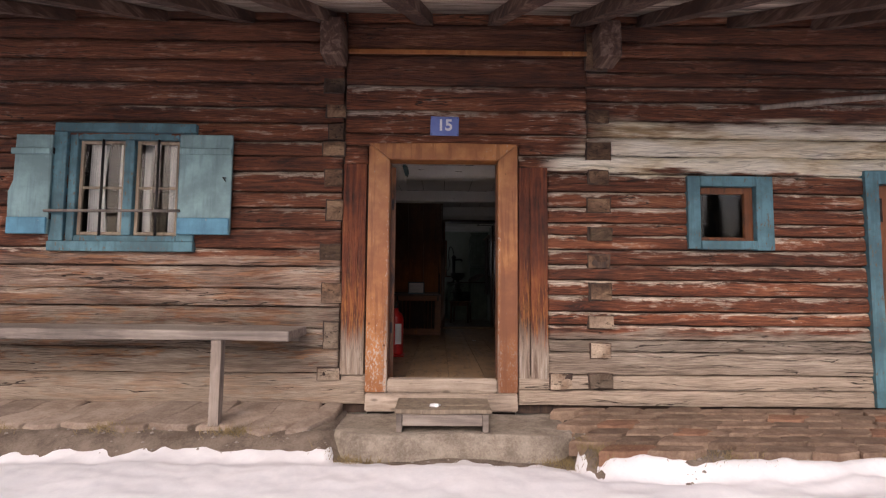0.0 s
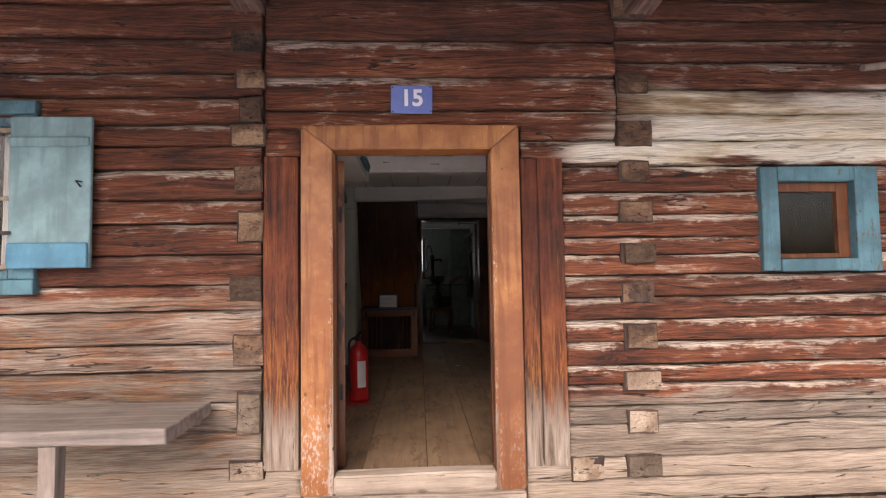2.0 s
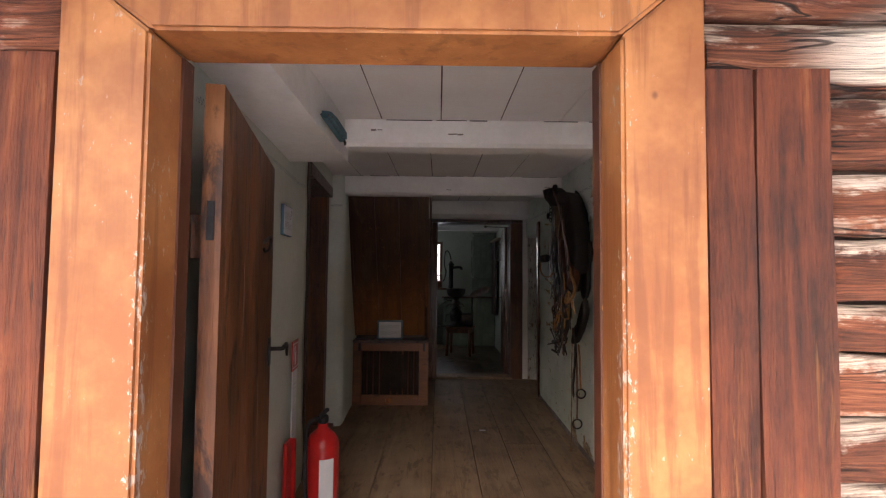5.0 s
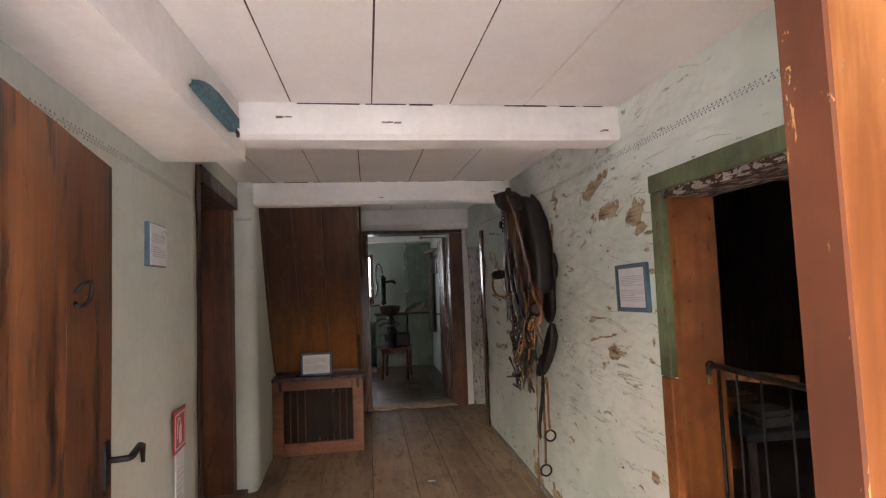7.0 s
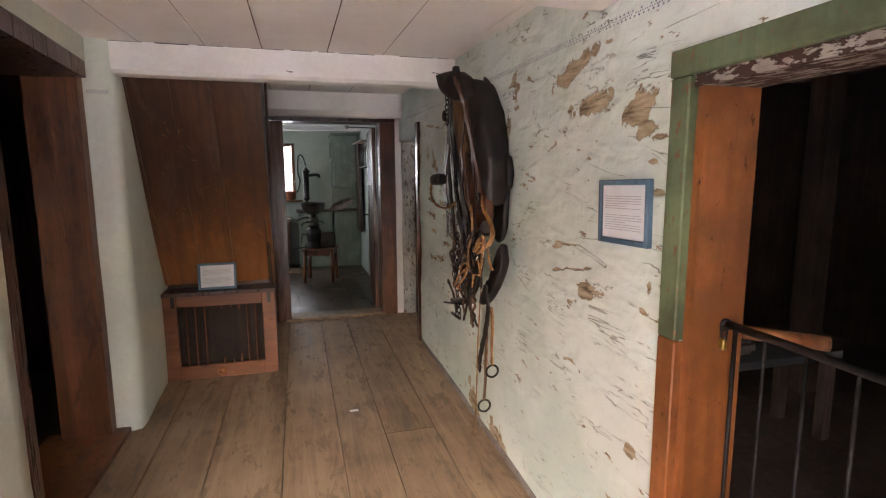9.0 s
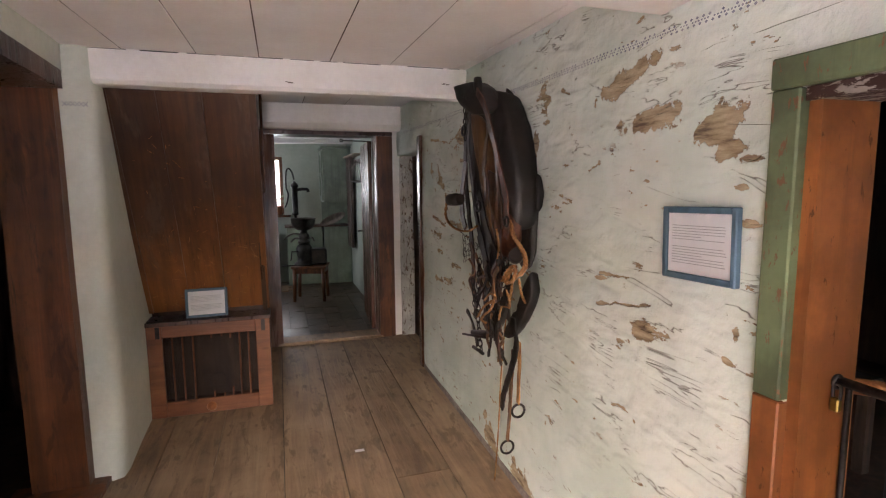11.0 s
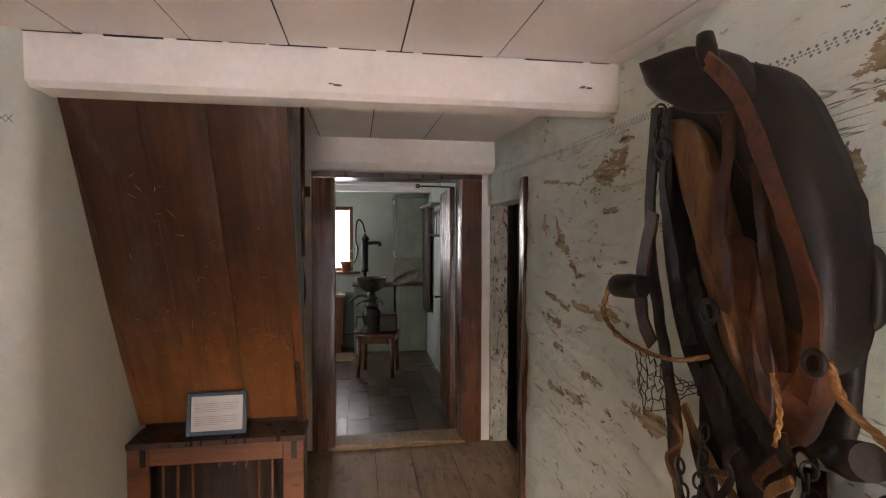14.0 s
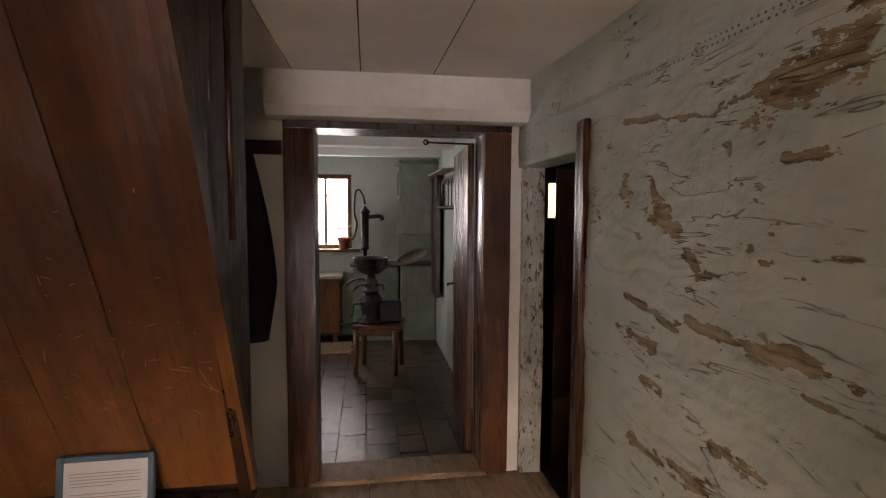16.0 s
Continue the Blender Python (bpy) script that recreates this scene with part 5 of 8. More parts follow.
def shutter(x0, x1, z0, z1, nick):
    """A ledged plank shutter swung open against the wall."""
    s = thing("window_shutter", (x0, YF, z0), "faded teal plank shutter with bright blue ledges, open", "shutter", "shutters of the window")
    bm = bmesh.new()
    y = YF - 0.028
    if nick:
        pts = [(x0, z0), (x1, z0), (x1, z1), (x0 + 0.03, z1), (x0 + 0.025, z0 + 0.42), (x0 - 0.01, z0 + 0.33)]
    else:
        pts = [(x0, z0), (x1, z0), (x1, z1), (x0, z1)]
    a = [bm.verts.new((x, y, z)) for x, z in pts]
    b = [bm.verts.new((x, y + 0.024, z)) for x, z in pts]
    bm.faces.new(a)
    bm.faces.new(b[::-1])
    for k in range(len(pts)):
        bm.faces.new((a[k], b[k], b[(k + 1) % len(pts)], a[(k + 1) % len(pts)]))
    soften(bm, 0.004)
    part("shutter_leaf", bm, M_TEAL, s)
    for zz, mt in ((z1 - 0.16, M_TEAL), (z0 + 0.0, M_TEALEDGE)):
        h = 0.05 if mt is M_TEAL else 0.13
        simple("ledge", [(x0 + 0.004, x1 - 0.004, y - 0.016, y - 0.001, zz, zz + h)], mt, s, "", 0.005)
    bm = bmesh.new()
    tube(bm, [((x1 if x1 > -1.7 else x0) - 0.04, y - 0.004, (z0 + z1) / 2 + 0.05), ((x1 if x1 > -1.7 else x0) - 0.055, y - 0.03, (z0 + z1) / 2 + 0.05), ((x1 if x1 > -1.7 else x0) - 0.03, y - 0.03, (z0 + z1) / 2 + 0.02)], 0.005, 6)
    part("hook", bm, M_IRON, s)


shutter(-3.27, -2.955, 1.165, 1.95, True)
shutter(-1.955, -1.545, 1.17, 1.96, False)


def curtain(x0, x1, z0, z1, y, seed):
    bm = bmesh.new()
    n, m = 44, 14
    g = []
    for j in range(m + 1):
        z = z0 + (z1 - z0) * j / m
        pull = 1.0 - 0.28 * math.sin(math.pi * min(1.0, (z1 - z) / (z1 - z0) * 1.1)) * 0.6
        g.append([bm.verts.new((x0 + (x1 - x0) * i / n * pull, y + 0.016 * math.sin(i * 1.15 + seed) + 0.006 * noise.noise(Vector((i * 0.4, z * 3, seed))), z)) for i in range(n + 1)])
    for j in range(m):
        for i in range(n):
            bm.faces.new((g[j][i], g[j][i + 1], g[j + 1][i + 1], g[j + 1][i])).smooth = True
    ob = part("curtain", bm, M_CURTAIN)
    so = ob.modifiers.new("thickness", "SOLIDIFY")
    so.thickness = 0.002
    tagged(ob, "white cotton curtain gathered behind the window pane", "curtain", "curtains behind the window")


curtain(-2.78, -2.62, 1.16, 1.93, FY + 0.14, 0.0)
curtain(-2.53, -2.46, 1.16, 1.93, FY + 0.14, 2.0)
curtain(-2.33, -2.27, 1.16, 1.93, FY + 0.14, 1.0)
curtain(-2.12, -1.99, 1.16, 1.93, FY + 0.14, 3.0)

win2 = thing("window_2", (2.4, FY, 1.1), "small square window with a chipped blue frame and orange sash", "window", kind="structure")
bm = bmesh.new()
for a in ((2.055, 2.155, YF, FY + 0.04, 1.10, 1.68), (2.60, 2.735, YF, FY + 0.04, 1.09, 1.68)):
    plank(bm, (a[0], a[2], a[4]), (a[1], a[3], a[5]), 2, 8, 0.005, a[0])
soften(bm, 0.004)
part("stile", bm, M_BLUE, win2)
bm = bmesh.new()
for a in ((2.156, 2.599, YF, FY + 0.04, 1.60, 1.68), (2.156, 2.599, YF, FY + 0.04, 1.095, 1.165)):
    plank(bm, (a[0], a[2], a[4]), (a[1], a[3], a[5]), 0, 8, 0.005, a[4])
soften(bm, 0.004)
part("rail", bm, M_BLUE, win2)
bm = bmesh.new()
for a in ((2.157, 2.18, FY + 0.02, FY + 0.06, 1.166, 1.599), (2.53, 2.598, FY + 0.02, FY + 0.06, 1.166, 1.599), (2.181, 2.529, FY + 0.02, FY + 0.06, 1.545, 1.599), (2.181, 2.529, FY + 0.02, FY + 0.06, 1.166, 1.195)):
    box(bm, *a)
soften(bm, 0.004)
sash2 = part("sash", bm, M_BROWN, win2, "orange-brown sash")
g2 = simple("pane", [(2.175, 2.535, FY + 0.038, FY + 0.043, 1.19, 1.55)], M_GLASS, sash2)
g2.visible_shadow = False

# blue-framed side door
door2 = thing("door_2", (4.0, FY, -0.12), "blue-framed brown plank door", "door", kind="structure")
bm = bmesh.new()
for a in ((3.48, 3.58, YF, FY + 0.06, -0.12, 1.735), (4.46, 4.56, YF, FY + 0.06, -0.12, 1.735)):
    plank(bm, (a[0], a[2], a[4]), (a[1], a[3], a[5]), 2, 10, 0.006, a[0])
part("jamb", bm, M_BLUE, door2)
bm = bmesh.new()
plank(bm, (3.581, YF, 1.63), (4.459, FY + 0.06, 1.735), 0, 8, 0.006, 2)
part("head", bm, M_BLUE, door2)
for k in range(5):
    bm = bmesh.new()
    plank(bm, (3.582 + k * 0.175, FY + 0.03, -0.1), (3.754 + k * 0.175, FY + 0.06, 1.628), 2, 8, 0.003, k)
    part("board", bm, M_BROWN, door2)
bm = bmesh.new()
box(bm, 3.59, 3.63, FY + 0.005, FY + 0.029, 1.33, 1.52)
part("hinge", bm, M_IRON, door2)

# ---- number plate ----
plate = thing("house_number_plate", (0.12, FY, 1.98), "blue enamel plate with white number 15 above the door", "sign")
bm = bmesh.new()
obox(bm, pose(0.122, FY - 0.022, 2.062, 0, 1.0, 0), 0.226, 0.006, 0.155)
soften(bm, 0.0025)
part("plate", bm, M_SIGN, plate)
text = bpy.data.curves.new("number", "FONT")
text.body, text.size, text.extrude, text.align_x, text.align_y = "15", 0.125, 0.001, "CENTER", "CENTER"
text.offset = 0.0035
tob = new("number_text", text)
bpy.context.view_layer.update()
tme = bpy.data.meshes.new_from_object(tob.evaluated_get(bpy.context.evaluated_depsgraph_get()))
bpy.data.objects.remove(tob)
tme.transform(pose(0.124, FY - 0.0265, 2.066, 90, 0, 0))
tme.materials.clear()
tme.materials.append(M_SIGNWHITE)
num = new("number", tme)
num.parent = plate
num.matrix_parent_inverse = Matrix.Translation(-plate.location)
for sx in (-1, 1):
    for sz in (-1, 1):
        bm = bmesh.new()
        lathe(bm, [(0.004, 0), (0.003, 0.003), (0.001, 0.004)], (0, 0, 0), 8)
        bm.transform(pose(0.122 + sx * 0.102, FY - 0.025, 2.062 + sz * 0.066, 90, 0, 0))
        part("screw", bm, M_IRON, plate)

# ---- bench ----
bench = thing("bench", (-2.4, 3.6, -0.16), "grey weathered plank bench against the log wall", "bench")
bm = bmesh.new()
plank(bm, (-5.0, 3.40, 0.405), (-0.93, 3.88, 0.475), 0, 40, 0.010, 4)
soften(bm, 0.006)
part("seat", bm, M_GREY, bench)
simple("wall_ledger", [(-5.0, -0.98, 3.85, 3.90, 0.36, 0.404)], M_GREY, bench)
for x in (-1.42, -4.4):
    bm = bmesh.new()
    plank(bm, (x - 0.034, 3.405, -0.165), (x + 0.034, 3.465, 0.405), 2, 8, 0.006, x)
    part("leg", bm, M_GREYZ, bench)

# ---- step ----
bm = bmesh.new()
n, m = 46, 12
g = []
for j in range(m + 1):
    row = []
    for i in range(n + 1):
        u, w = i / n, j / m
        x = -0.61 + 1.60 * u
        edge = 3.30 + 0.05 * noise.noise(Vector((x * 2.2, 0, 0))) + 0.10 * max(0, abs(u - 0.5) * 2 - 0.85) / 0.15
        y = edge + (3.90 - edge) * max(0, (w - 0.3) / 0.7)
        z = -0.19 if w >= 0.3 else -0.19 - 0.20 * (0.3 - w) / 0.3
        y -= 0.0 if w >= 0.3 else 0.05 * (0.3 - w) / 0.3
        q = noise.noise_vector(Vector((x * 6, y * 6, z * 6))) * 0.014
        row.append(bm.verts.new((x + q.x, y + q.y, z + q.z)))
    g.append(row)
for j in range(m):
    for i in range(n):
        bm.faces.new((g[j][i], g[j][i + 1], g[j + 1][i + 1], g[j + 1][i])).smooth = j != 3
for side in (0, n):
    base = [bm.verts.new((g[j][side].co.x, g[j][side].co.y, -0.45)) for j in range(m + 1)]
    for j in range(m):
        bm.faces.new((g[j][side], g[j + 1][side], base[j + 1], base[j]))
tagged(part("concrete_doorstep", bm, M_CONCRETE), "rough grey concrete slab below the door", "doorstep")
wstep = thing("wooden_step", (0.12, 3.5, -0.19), "low grey wooden step on the concrete slab", "step")
bm = bmesh.new()
plank(bm, (-0.20, 3.36, -0.065), (0.45, 3.50, -0.035), 0, 12, 0.006, 1)
plank(bm, (-0.20, 3.512, -0.06), (0.45, 3.72, -0.033), 0, 12, 0.006, 2)
soften(bm, 0.004)
part("tread", bm, M_SASH, wstep)
for x in (-0.17, 0.41):
    simple("side", [(x - 0.02, x + 0.02, 3.38, 3.86, -0.192, -0.066)], M_GREY, wstep, "", 0.004)
simple("riser", [(-0.148, 0.388, 3.372, 3.39, -0.145, -0.066)], M_GREY, wstep, "", 0.003)
bm = bmesh.new()
lathe(bm, [(0.004, 0), (0.034, 0.002), (0.036, 0.007), (0.02, 0.012), (0.004, 0.013)], (0.07, 3.46, -0.031), 14)
rough_up(bm, 0.012, 40)
tagged(part("ice_crumb", bm, M_SNOW), "small lump of snow on the wooden step", "snow lump")


# ---- spruces across the yard, seen in the panes ----
def spruce(at, height, seed):
    t = thing("spruce_tree", at, "tall dark green spruce across the snowy yard", "tree", "spruces across the yard")
    rr = random.Random(seed)
    bm = bmesh.new()
    tube(bm, [(at[0], at[1], at[2] - 0.2), (at[0], at[1], at[2] + height)], [0.22, 0.02], 8)
    part("trunk", bm, M_EAVE, t)
    bm = bmesh.new()
    for k in range(1100):
        f = rr.random() ** 0.8
        z = at[2] + height * (0.08 + 0.92 * f)
        reach = (1 - f) * height * 0.2 + 0.15
        a = rr.random() * 6.283
        r0, r1 = reach * rr.random() * 0.5, reach * (0.6 + 0.5 * rr.random())
        w = 0.10 + 0.16 * rr.random()
        dx, dy = math.cos(a), math.sin(a)
        p0 = (at[0] + dx * r0, at[1] + dy * r0, z)
        p1 = (at[0] + dx * (r0 + r1) / 2 - dy * w, at[1] + dy * (r0 + r1) / 2 + dx * w, z - 0.16 * r1)
        p2 = (at[0] + dx * r1, at[1] + dy * r1, z - 0.30 * r1)
        p3 = (at[0] + dx * (r0 + r1) / 2 + dy * w, at[1] + dy * (r0 + r1) / 2 - dx * w, z - 0.2 * r1)
        bm.faces.new([bm.verts.new(p) for p in (p0, p1, p2, p3)])
    part("crown", bm, M_NEEDLE, t)


M_NEEDLE = mottled("spruce_needles", (0.012, 0.024, 0.012), (0.035, 0.06, 0.03), 3.0, 0.8, 0.2)
for k, (x, y, h) in enumerate(((-9, -24, 11), (-4.5, -27, 13), (0.5, -25, 9), (3.4, -23, 12), (6.2, -24, 14), (8.5, -26, 10), (12.5, -24, 9), (15.0, -25, 7.0), (17.2, -24, 8.2), (19.6, -25, 7.2), (22.5, -26, 9.0), (-13, -25, 9), (-16, -24, 10), (-19.5, -25, 8.5), (-23, -26, 10))):
    spruce((x, y, -0.5), h, k)

# ---- hall: doors and frames ----
def turned(p, origin, deg):
    return Matrix.Translation(origin) @ Matrix.Rotation(radians(deg), 4, "Z") @ Vector(p)


# entrance leaf, swung inwards
leaf = thing("entrance_door", (-0.26, 4.075, 0.02), "open brown plank entrance door with an iron handle", "door")
LA = math.degrees(math.atan2(5.12 - 4.15, -0.468 + 0.28))
LW = math.hypot(0.97, 0.188)
LM = pose(-0.28, 4.15, 0.0, 0, 0, LA)
for k in range(3):
    bm = bmesh.new()
    plank(bm, (LW * k / 3 + 0.001, 0.0, 0.03), (LW * (k + 1) / 3 - 0.001, 0.042, 1.782), 2, 14, 0.002, k + 3)
    bm.transform(LM)
    part("board", bm, M_DOOR, leaf)
for z in (0.35, 1.38):
    bm = bmesh.new()
    plank(bm, (0.03, -0.002 + 0.044, z), (LW - 0.05, 0.07, z + 0.10), 0, 8, 0.002, z)
    bm.transform(LM)
    part("ledge", bm, M_DOOR, leaf)
bm = bmesh.new()
tube(bm, [(LW - 0.055, 0.0, 1.045), (LW - 0.055, -0.05, 1.045), (LW - 0.05, -0.056, 1.047), (LW + 0.02, -0.06, 1.055), (LW + 0.055, -0.06, 1.045), (LW + 0.06, -0.06, 1.0)], [0.008, 0.008, 0.009, 0.008, 0.008, 0.005], 8)
bm.transform(LM)
part("handle", bm, M_IRON, leaf, "black iron lever handle")
bm = bmesh.new()
box(bm, LW - 0.075, LW - 0.035, -0.006, 0.0, 0.98, 1.09)
bm.transform(LM)
part("lock_plate", bm, M_IRON, leaf)
bm = bmesh.new()
tube(bm, smooth_line([(LW - 0.29, -0.002, 1.455), (LW - 0.285, -0.018, 1.475), (LW - 0.255, -0.022, 1.475), (LW - 0.25, -0.018, 1.44), (LW - 0.275, -0.006, 1.425), (LW - 0.29, -0.002, 1.435)]), 0.005, 6)
bm.transform(LM)
part("staple", bm, M_IRON, leaf, "small iron staple")
for z in (0.4, 1.42):
    bm = bmesh.new()
    box(bm, -0.004, 0.004, 0.014, 0.03, z, z + 0.09)
    bm.transform(LM)
    part("hinge", bm, M_BLACK, leaf)

# left doorway lining
dl = thing("door_3", (-0.8, 7.0, 0.0), "dark brown timber lining of an open doorway", "door frame", kind="structure")
bm = bmesh.new()
plank(bm, (-1.03, 7.585, -0.03), (-0.778, 7.66, 2.10), 2, 12, 0.005, 1)
part("jamb", bm, M_BROWN, dl)
bm = bmesh.new()
plank(bm, (-0.86, 6.432, -0.03), (left_wall_x(6.43) + 0.004, 6.50, 2.10), 2, 12, 0.003, 2)
# near jamb gets the darker wood so its shade is in the colour
part("jamb", bm, M_DARKDOOR, dl)
bm = bmesh.new()
for a, b in ((6.50, 7.585),):
    v0 = left_wall_x(a) + 0.012
    v1 = left_wall_x(b) + 0.012
    pts = [(-1.12, a), (v0, a), (v1, b), (-1.12, b)]
    lo = [bm.verts.new((x, y, 2.03)) for x, y in pts]
    hi = [bm.verts.new((x, y, 2.115)) for x, y in pts]
    bm.faces.new(lo[::-1])
    bm.faces.new(hi)
    for k in range(4):
        bm.faces.new((lo[k], lo[(k + 1) % 4], hi[(k + 1) % 4], hi[k]))
part("head", bm, M_DARKDOOR, dl)
bm = bmesh.new()
plank(bm, (-1.12, 6.45, -0.03), (-0.70, 7.66, 0.03), 1, 10, 0.006, 5)
part("threshold", bm, M_BROWN, dl)
inner_leaf = thing("room_door", (-1.12, 7.58, 0.0), "dark wooden door standing open in the side room", "door")
for k in range(4):
    bm = bmesh.new()
    plank(bm, (-1.17 - 0.03, 6.55 + k * 0.255, 0.02), (-1.16, 6.80 + k * 0.255, 2.0), 2, 6, 0.002, k)
    bm.transform(Matrix.Translation((-1.17, 7.58, 0)) @ Matrix.Rotation(radians(-62), 4, "Z") @ Matrix.Translation((1.17, -7.58, 0)))
    part("board", bm, M_DARKDOOR, inner_leaf)

# right doorway: green and orange casing, wooden lining, iron gate
dg = thing("door_4", (1.35, 5.1, 0.0), "doorway casing, olive green above and orange below", "door frame", kind="structure")
for nm, y0, y1, z0, z1, mt in (("casing", 5.483, 5.553, 1.06, 1.765, M_GREEN), ("casing_foot", 5.483, 5.553, 0.0, 1.058, M_JAMBOR), ("casing", 4.655, 4.722, 1.2, 1.765, M_JAMBOR), ("casing_foot", 4.655, 4.722, 0.0, 1.198, M_JAMBOR)):
    bm = bmesh.new()
    xw = right_wall_x((y0 + y1) / 2)
    plank(bm, (xw - 0.022, y0, z0), (xw + 0.03, y1, z1), 2, 10, 0.003, y0 + z0)
    soften(bm, 0.004)
    part(nm, bm, mt, dg)
bm = bmesh.new()
xw = right_wall_x(5.1)
plank(bm, (xw - 0.022, 4.655, 1.766), (xw + 0.03, 5.553, 1.834), 1, 10, 0.003, 7)
soften(bm, 0.004)
part("casing_head", bm, M_GREEN, dg)
bm = bmesh.new()
plank(bm, (xw + 0.012, 5.452, 0.0), (1.495, 5.482, 1.755), 2, 10, 0.003, 8)
part("lining", bm, M_JAMBOR, dg)
bm = bmesh.new()
plank(bm, (xw + 0.012, 4.724, 0.0), (1.495, 4.752, 1.755), 2, 10, 0.003, 9)
part("lining", bm, M_JAMB, dg)
bm = bmesh.new()
plank(bm, (xw + 0.0, 4.724, 1.735), (1.495, 5.482, 1.764), 1, 10, 0.004, 10)
part("lining_head", bm, M_LINTEL, dg, "flaking whitewashed lintel board")

gate = thing("iron_gate", (1.46, 5.1, 0.05), "low dark iron barrier with thin bars and a padlock", "gate")
bm = bmesh.new()
tube(bm, [(1.44, 5.51, 1.105), (1.455, 5.3, 1.10), (1.46, 5.0, 1.095), (1.46, 4.755, 1.093)], 0.0115, 8)
part("top_rail", bm, M_IRON, gate)
bm = bmesh.new()
tube(bm, [(1.46, 5.45, 0.16), (1.46, 4.755, 0.16)], 0.010, 8)
part("bottom_rail", bm, M_IRON, gate)
for k, y in enumerate((5.44, 5.345, 5.23, 5.11, 4.99, 4.87, 4.765)):
    bm = bmesh.new()
    tube(bm, [(1.458, y, 0.10), (1.458, y, 1.10)], 0.0046 if k else 0.007, 6)
    part("bar", bm, M_IRON, gate)
bm = bmesh.new()
box(bm, 1.408, 1.424, 5.428, 5.448, 1.04, 1.072)
soften(bm, 0.003)
lock = part("padlock", bm, M_BRASS, gate, "small brass padlock")
bm = bmesh.new()
tube(bm, smooth_line([(1.417, 5.43, 1.07), (1.417, 5.43, 1.10), (1.417, 5.446, 1.10), (1.417, 5.446, 1.07)]), 0.004, 6)
part("shackle", bm, M_IRON, lock, "steel shackle")
bm = bmesh.new()
ring(bm, (1.43, 5.447, 1.105), 0.014, 0.005, "y")
part("staple", bm, M_IRON, gate)

# dark room behind the gate
bm = bmesh.new()
tube(bm, [(1.50, 5.60, 1.05), (1.62, 5.50, 1.045), (1.75, 5.40, 1.035)], [0.02, 0.021, 0.022], 12)
tagged(part("barrier_pole", bm, M_JAMB), "round reddish wooden pole fixed behind the door jamb", "pole")
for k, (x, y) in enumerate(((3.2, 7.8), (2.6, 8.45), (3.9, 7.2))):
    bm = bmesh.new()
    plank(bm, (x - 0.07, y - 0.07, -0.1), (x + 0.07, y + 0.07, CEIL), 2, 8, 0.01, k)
    tagged(part("room_post", bm, M_DUSK), "dark post in the side room", "post", "posts in the dark room")
crate = thing("wooden_chest", (2.7, 7.7, -0.1), "old brown wooden chest in the dark room", "chest")
simple("body", [(2.3, 3.2, 7.5, 7.95, -0.1, 0.42)], M_BROWN, crate, "", 0.01)
simple("lid", [(2.27, 3.23, 7.47, 7.98, 0.421, 0.47)], M_BROWN, crate, "", 0.01)
bm = bmesh.new()
lathe(bm, [(0.10, 0), (0.20, 0.02), (0.24, 0.12), (0.20, 0.26), (0.17, 0.28), (0.18, 0.30)], (2.75, 7.7, 0.47), 20)
tagged(part("clay_pot", bm, M_STONE), "wide grey pot standing on the chest", "pot")
bm = bmesh.new()
plank(bm, (2.55, 6.62, 0.471), (2.85, 6.88, 0.56), 0, 4, 0.012, 3)
soften(bm, 0.03, 2)
tagged(part("folded_cloth", bm, M_MORTAR), "folded dark grey cloth lying on the bench", "cloth")
wb = thing("work_bench", (2.9, 6.75, -0.1), "dark wooden bench in the side room", "bench")
simple("top", [(2.4, 3.4, 6.55, 6.95, 0.42, 0.469)], M_BLACK, wb, "", 0.005)
for x in (2.45, 3.35):
    for y in (6.6, 6.9):
        simple("leg", [(x - 0.03, x + 0.03, y - 0.03, y + 0.03, -0.1, 0.42)], M_DUSK, wb)

# doorway at the end: shiny trim and pale jamb
de = thing("door_5", (1.37, 9.3, 0.0), "dark open doorway with a shiny brown trim", "door frame", kind="structure")
xw = right_wall_x(8.85)
bm = bmesh.new()
plank(bm, (xw - 0.028, 8.815, 0.0), (xw + 0.02, 8.90, 1.965), 2, 16, 0.006, 1)
soften(bm, 0.006, 2)
part("trim", bm, M_BROWNGLOSS, de)
bm = bmesh.new()
plank(bm, (xw + 0.0, 8.902, 0.0), (xw + 0.16, 8.93, 1.84), 2, 8, 0.004, 2)
part("lining", bm, M_DARKDOOR, de)
bm = bmesh.new()
plank(bm, (1.40, END - 0.035, 0.0), (1.535, END + 0.0, 1.85), 2, 16, 0.010, 3)
part("pale_jamb", bm, M_PEELJAMB, de, "flaking white jamb")

pantry = thing("pantry_door", (1.70, 9.98, -0.1), "dark brown plank door standing open in the pantry", "door")
for k in range(4):
    bm = bmesh.new()
    plank(bm, (k * 0.17 + 0.001, 0.0, -0.09), (k * 0.17 + 0.168, 0.035, 1.86), 2, 8, 0.002, k + 2)
    bm.transform(pose(1.665, 9.98, 0.0, 0, 0, -12))
    part("board", bm, M_BROWN, pantry)
for z in (0.3, 1.5):
    bm = bmesh.new()
    plank(bm, (0.02, -0.022, z), (0.64, -0.001, z + 0.11), 0, 6, 0.002, z)
    bm.transform(pose(1.665, 9.98, 0.0, 0, 0, -12))
    part("ledge", bm, M_BROWN, pantry)

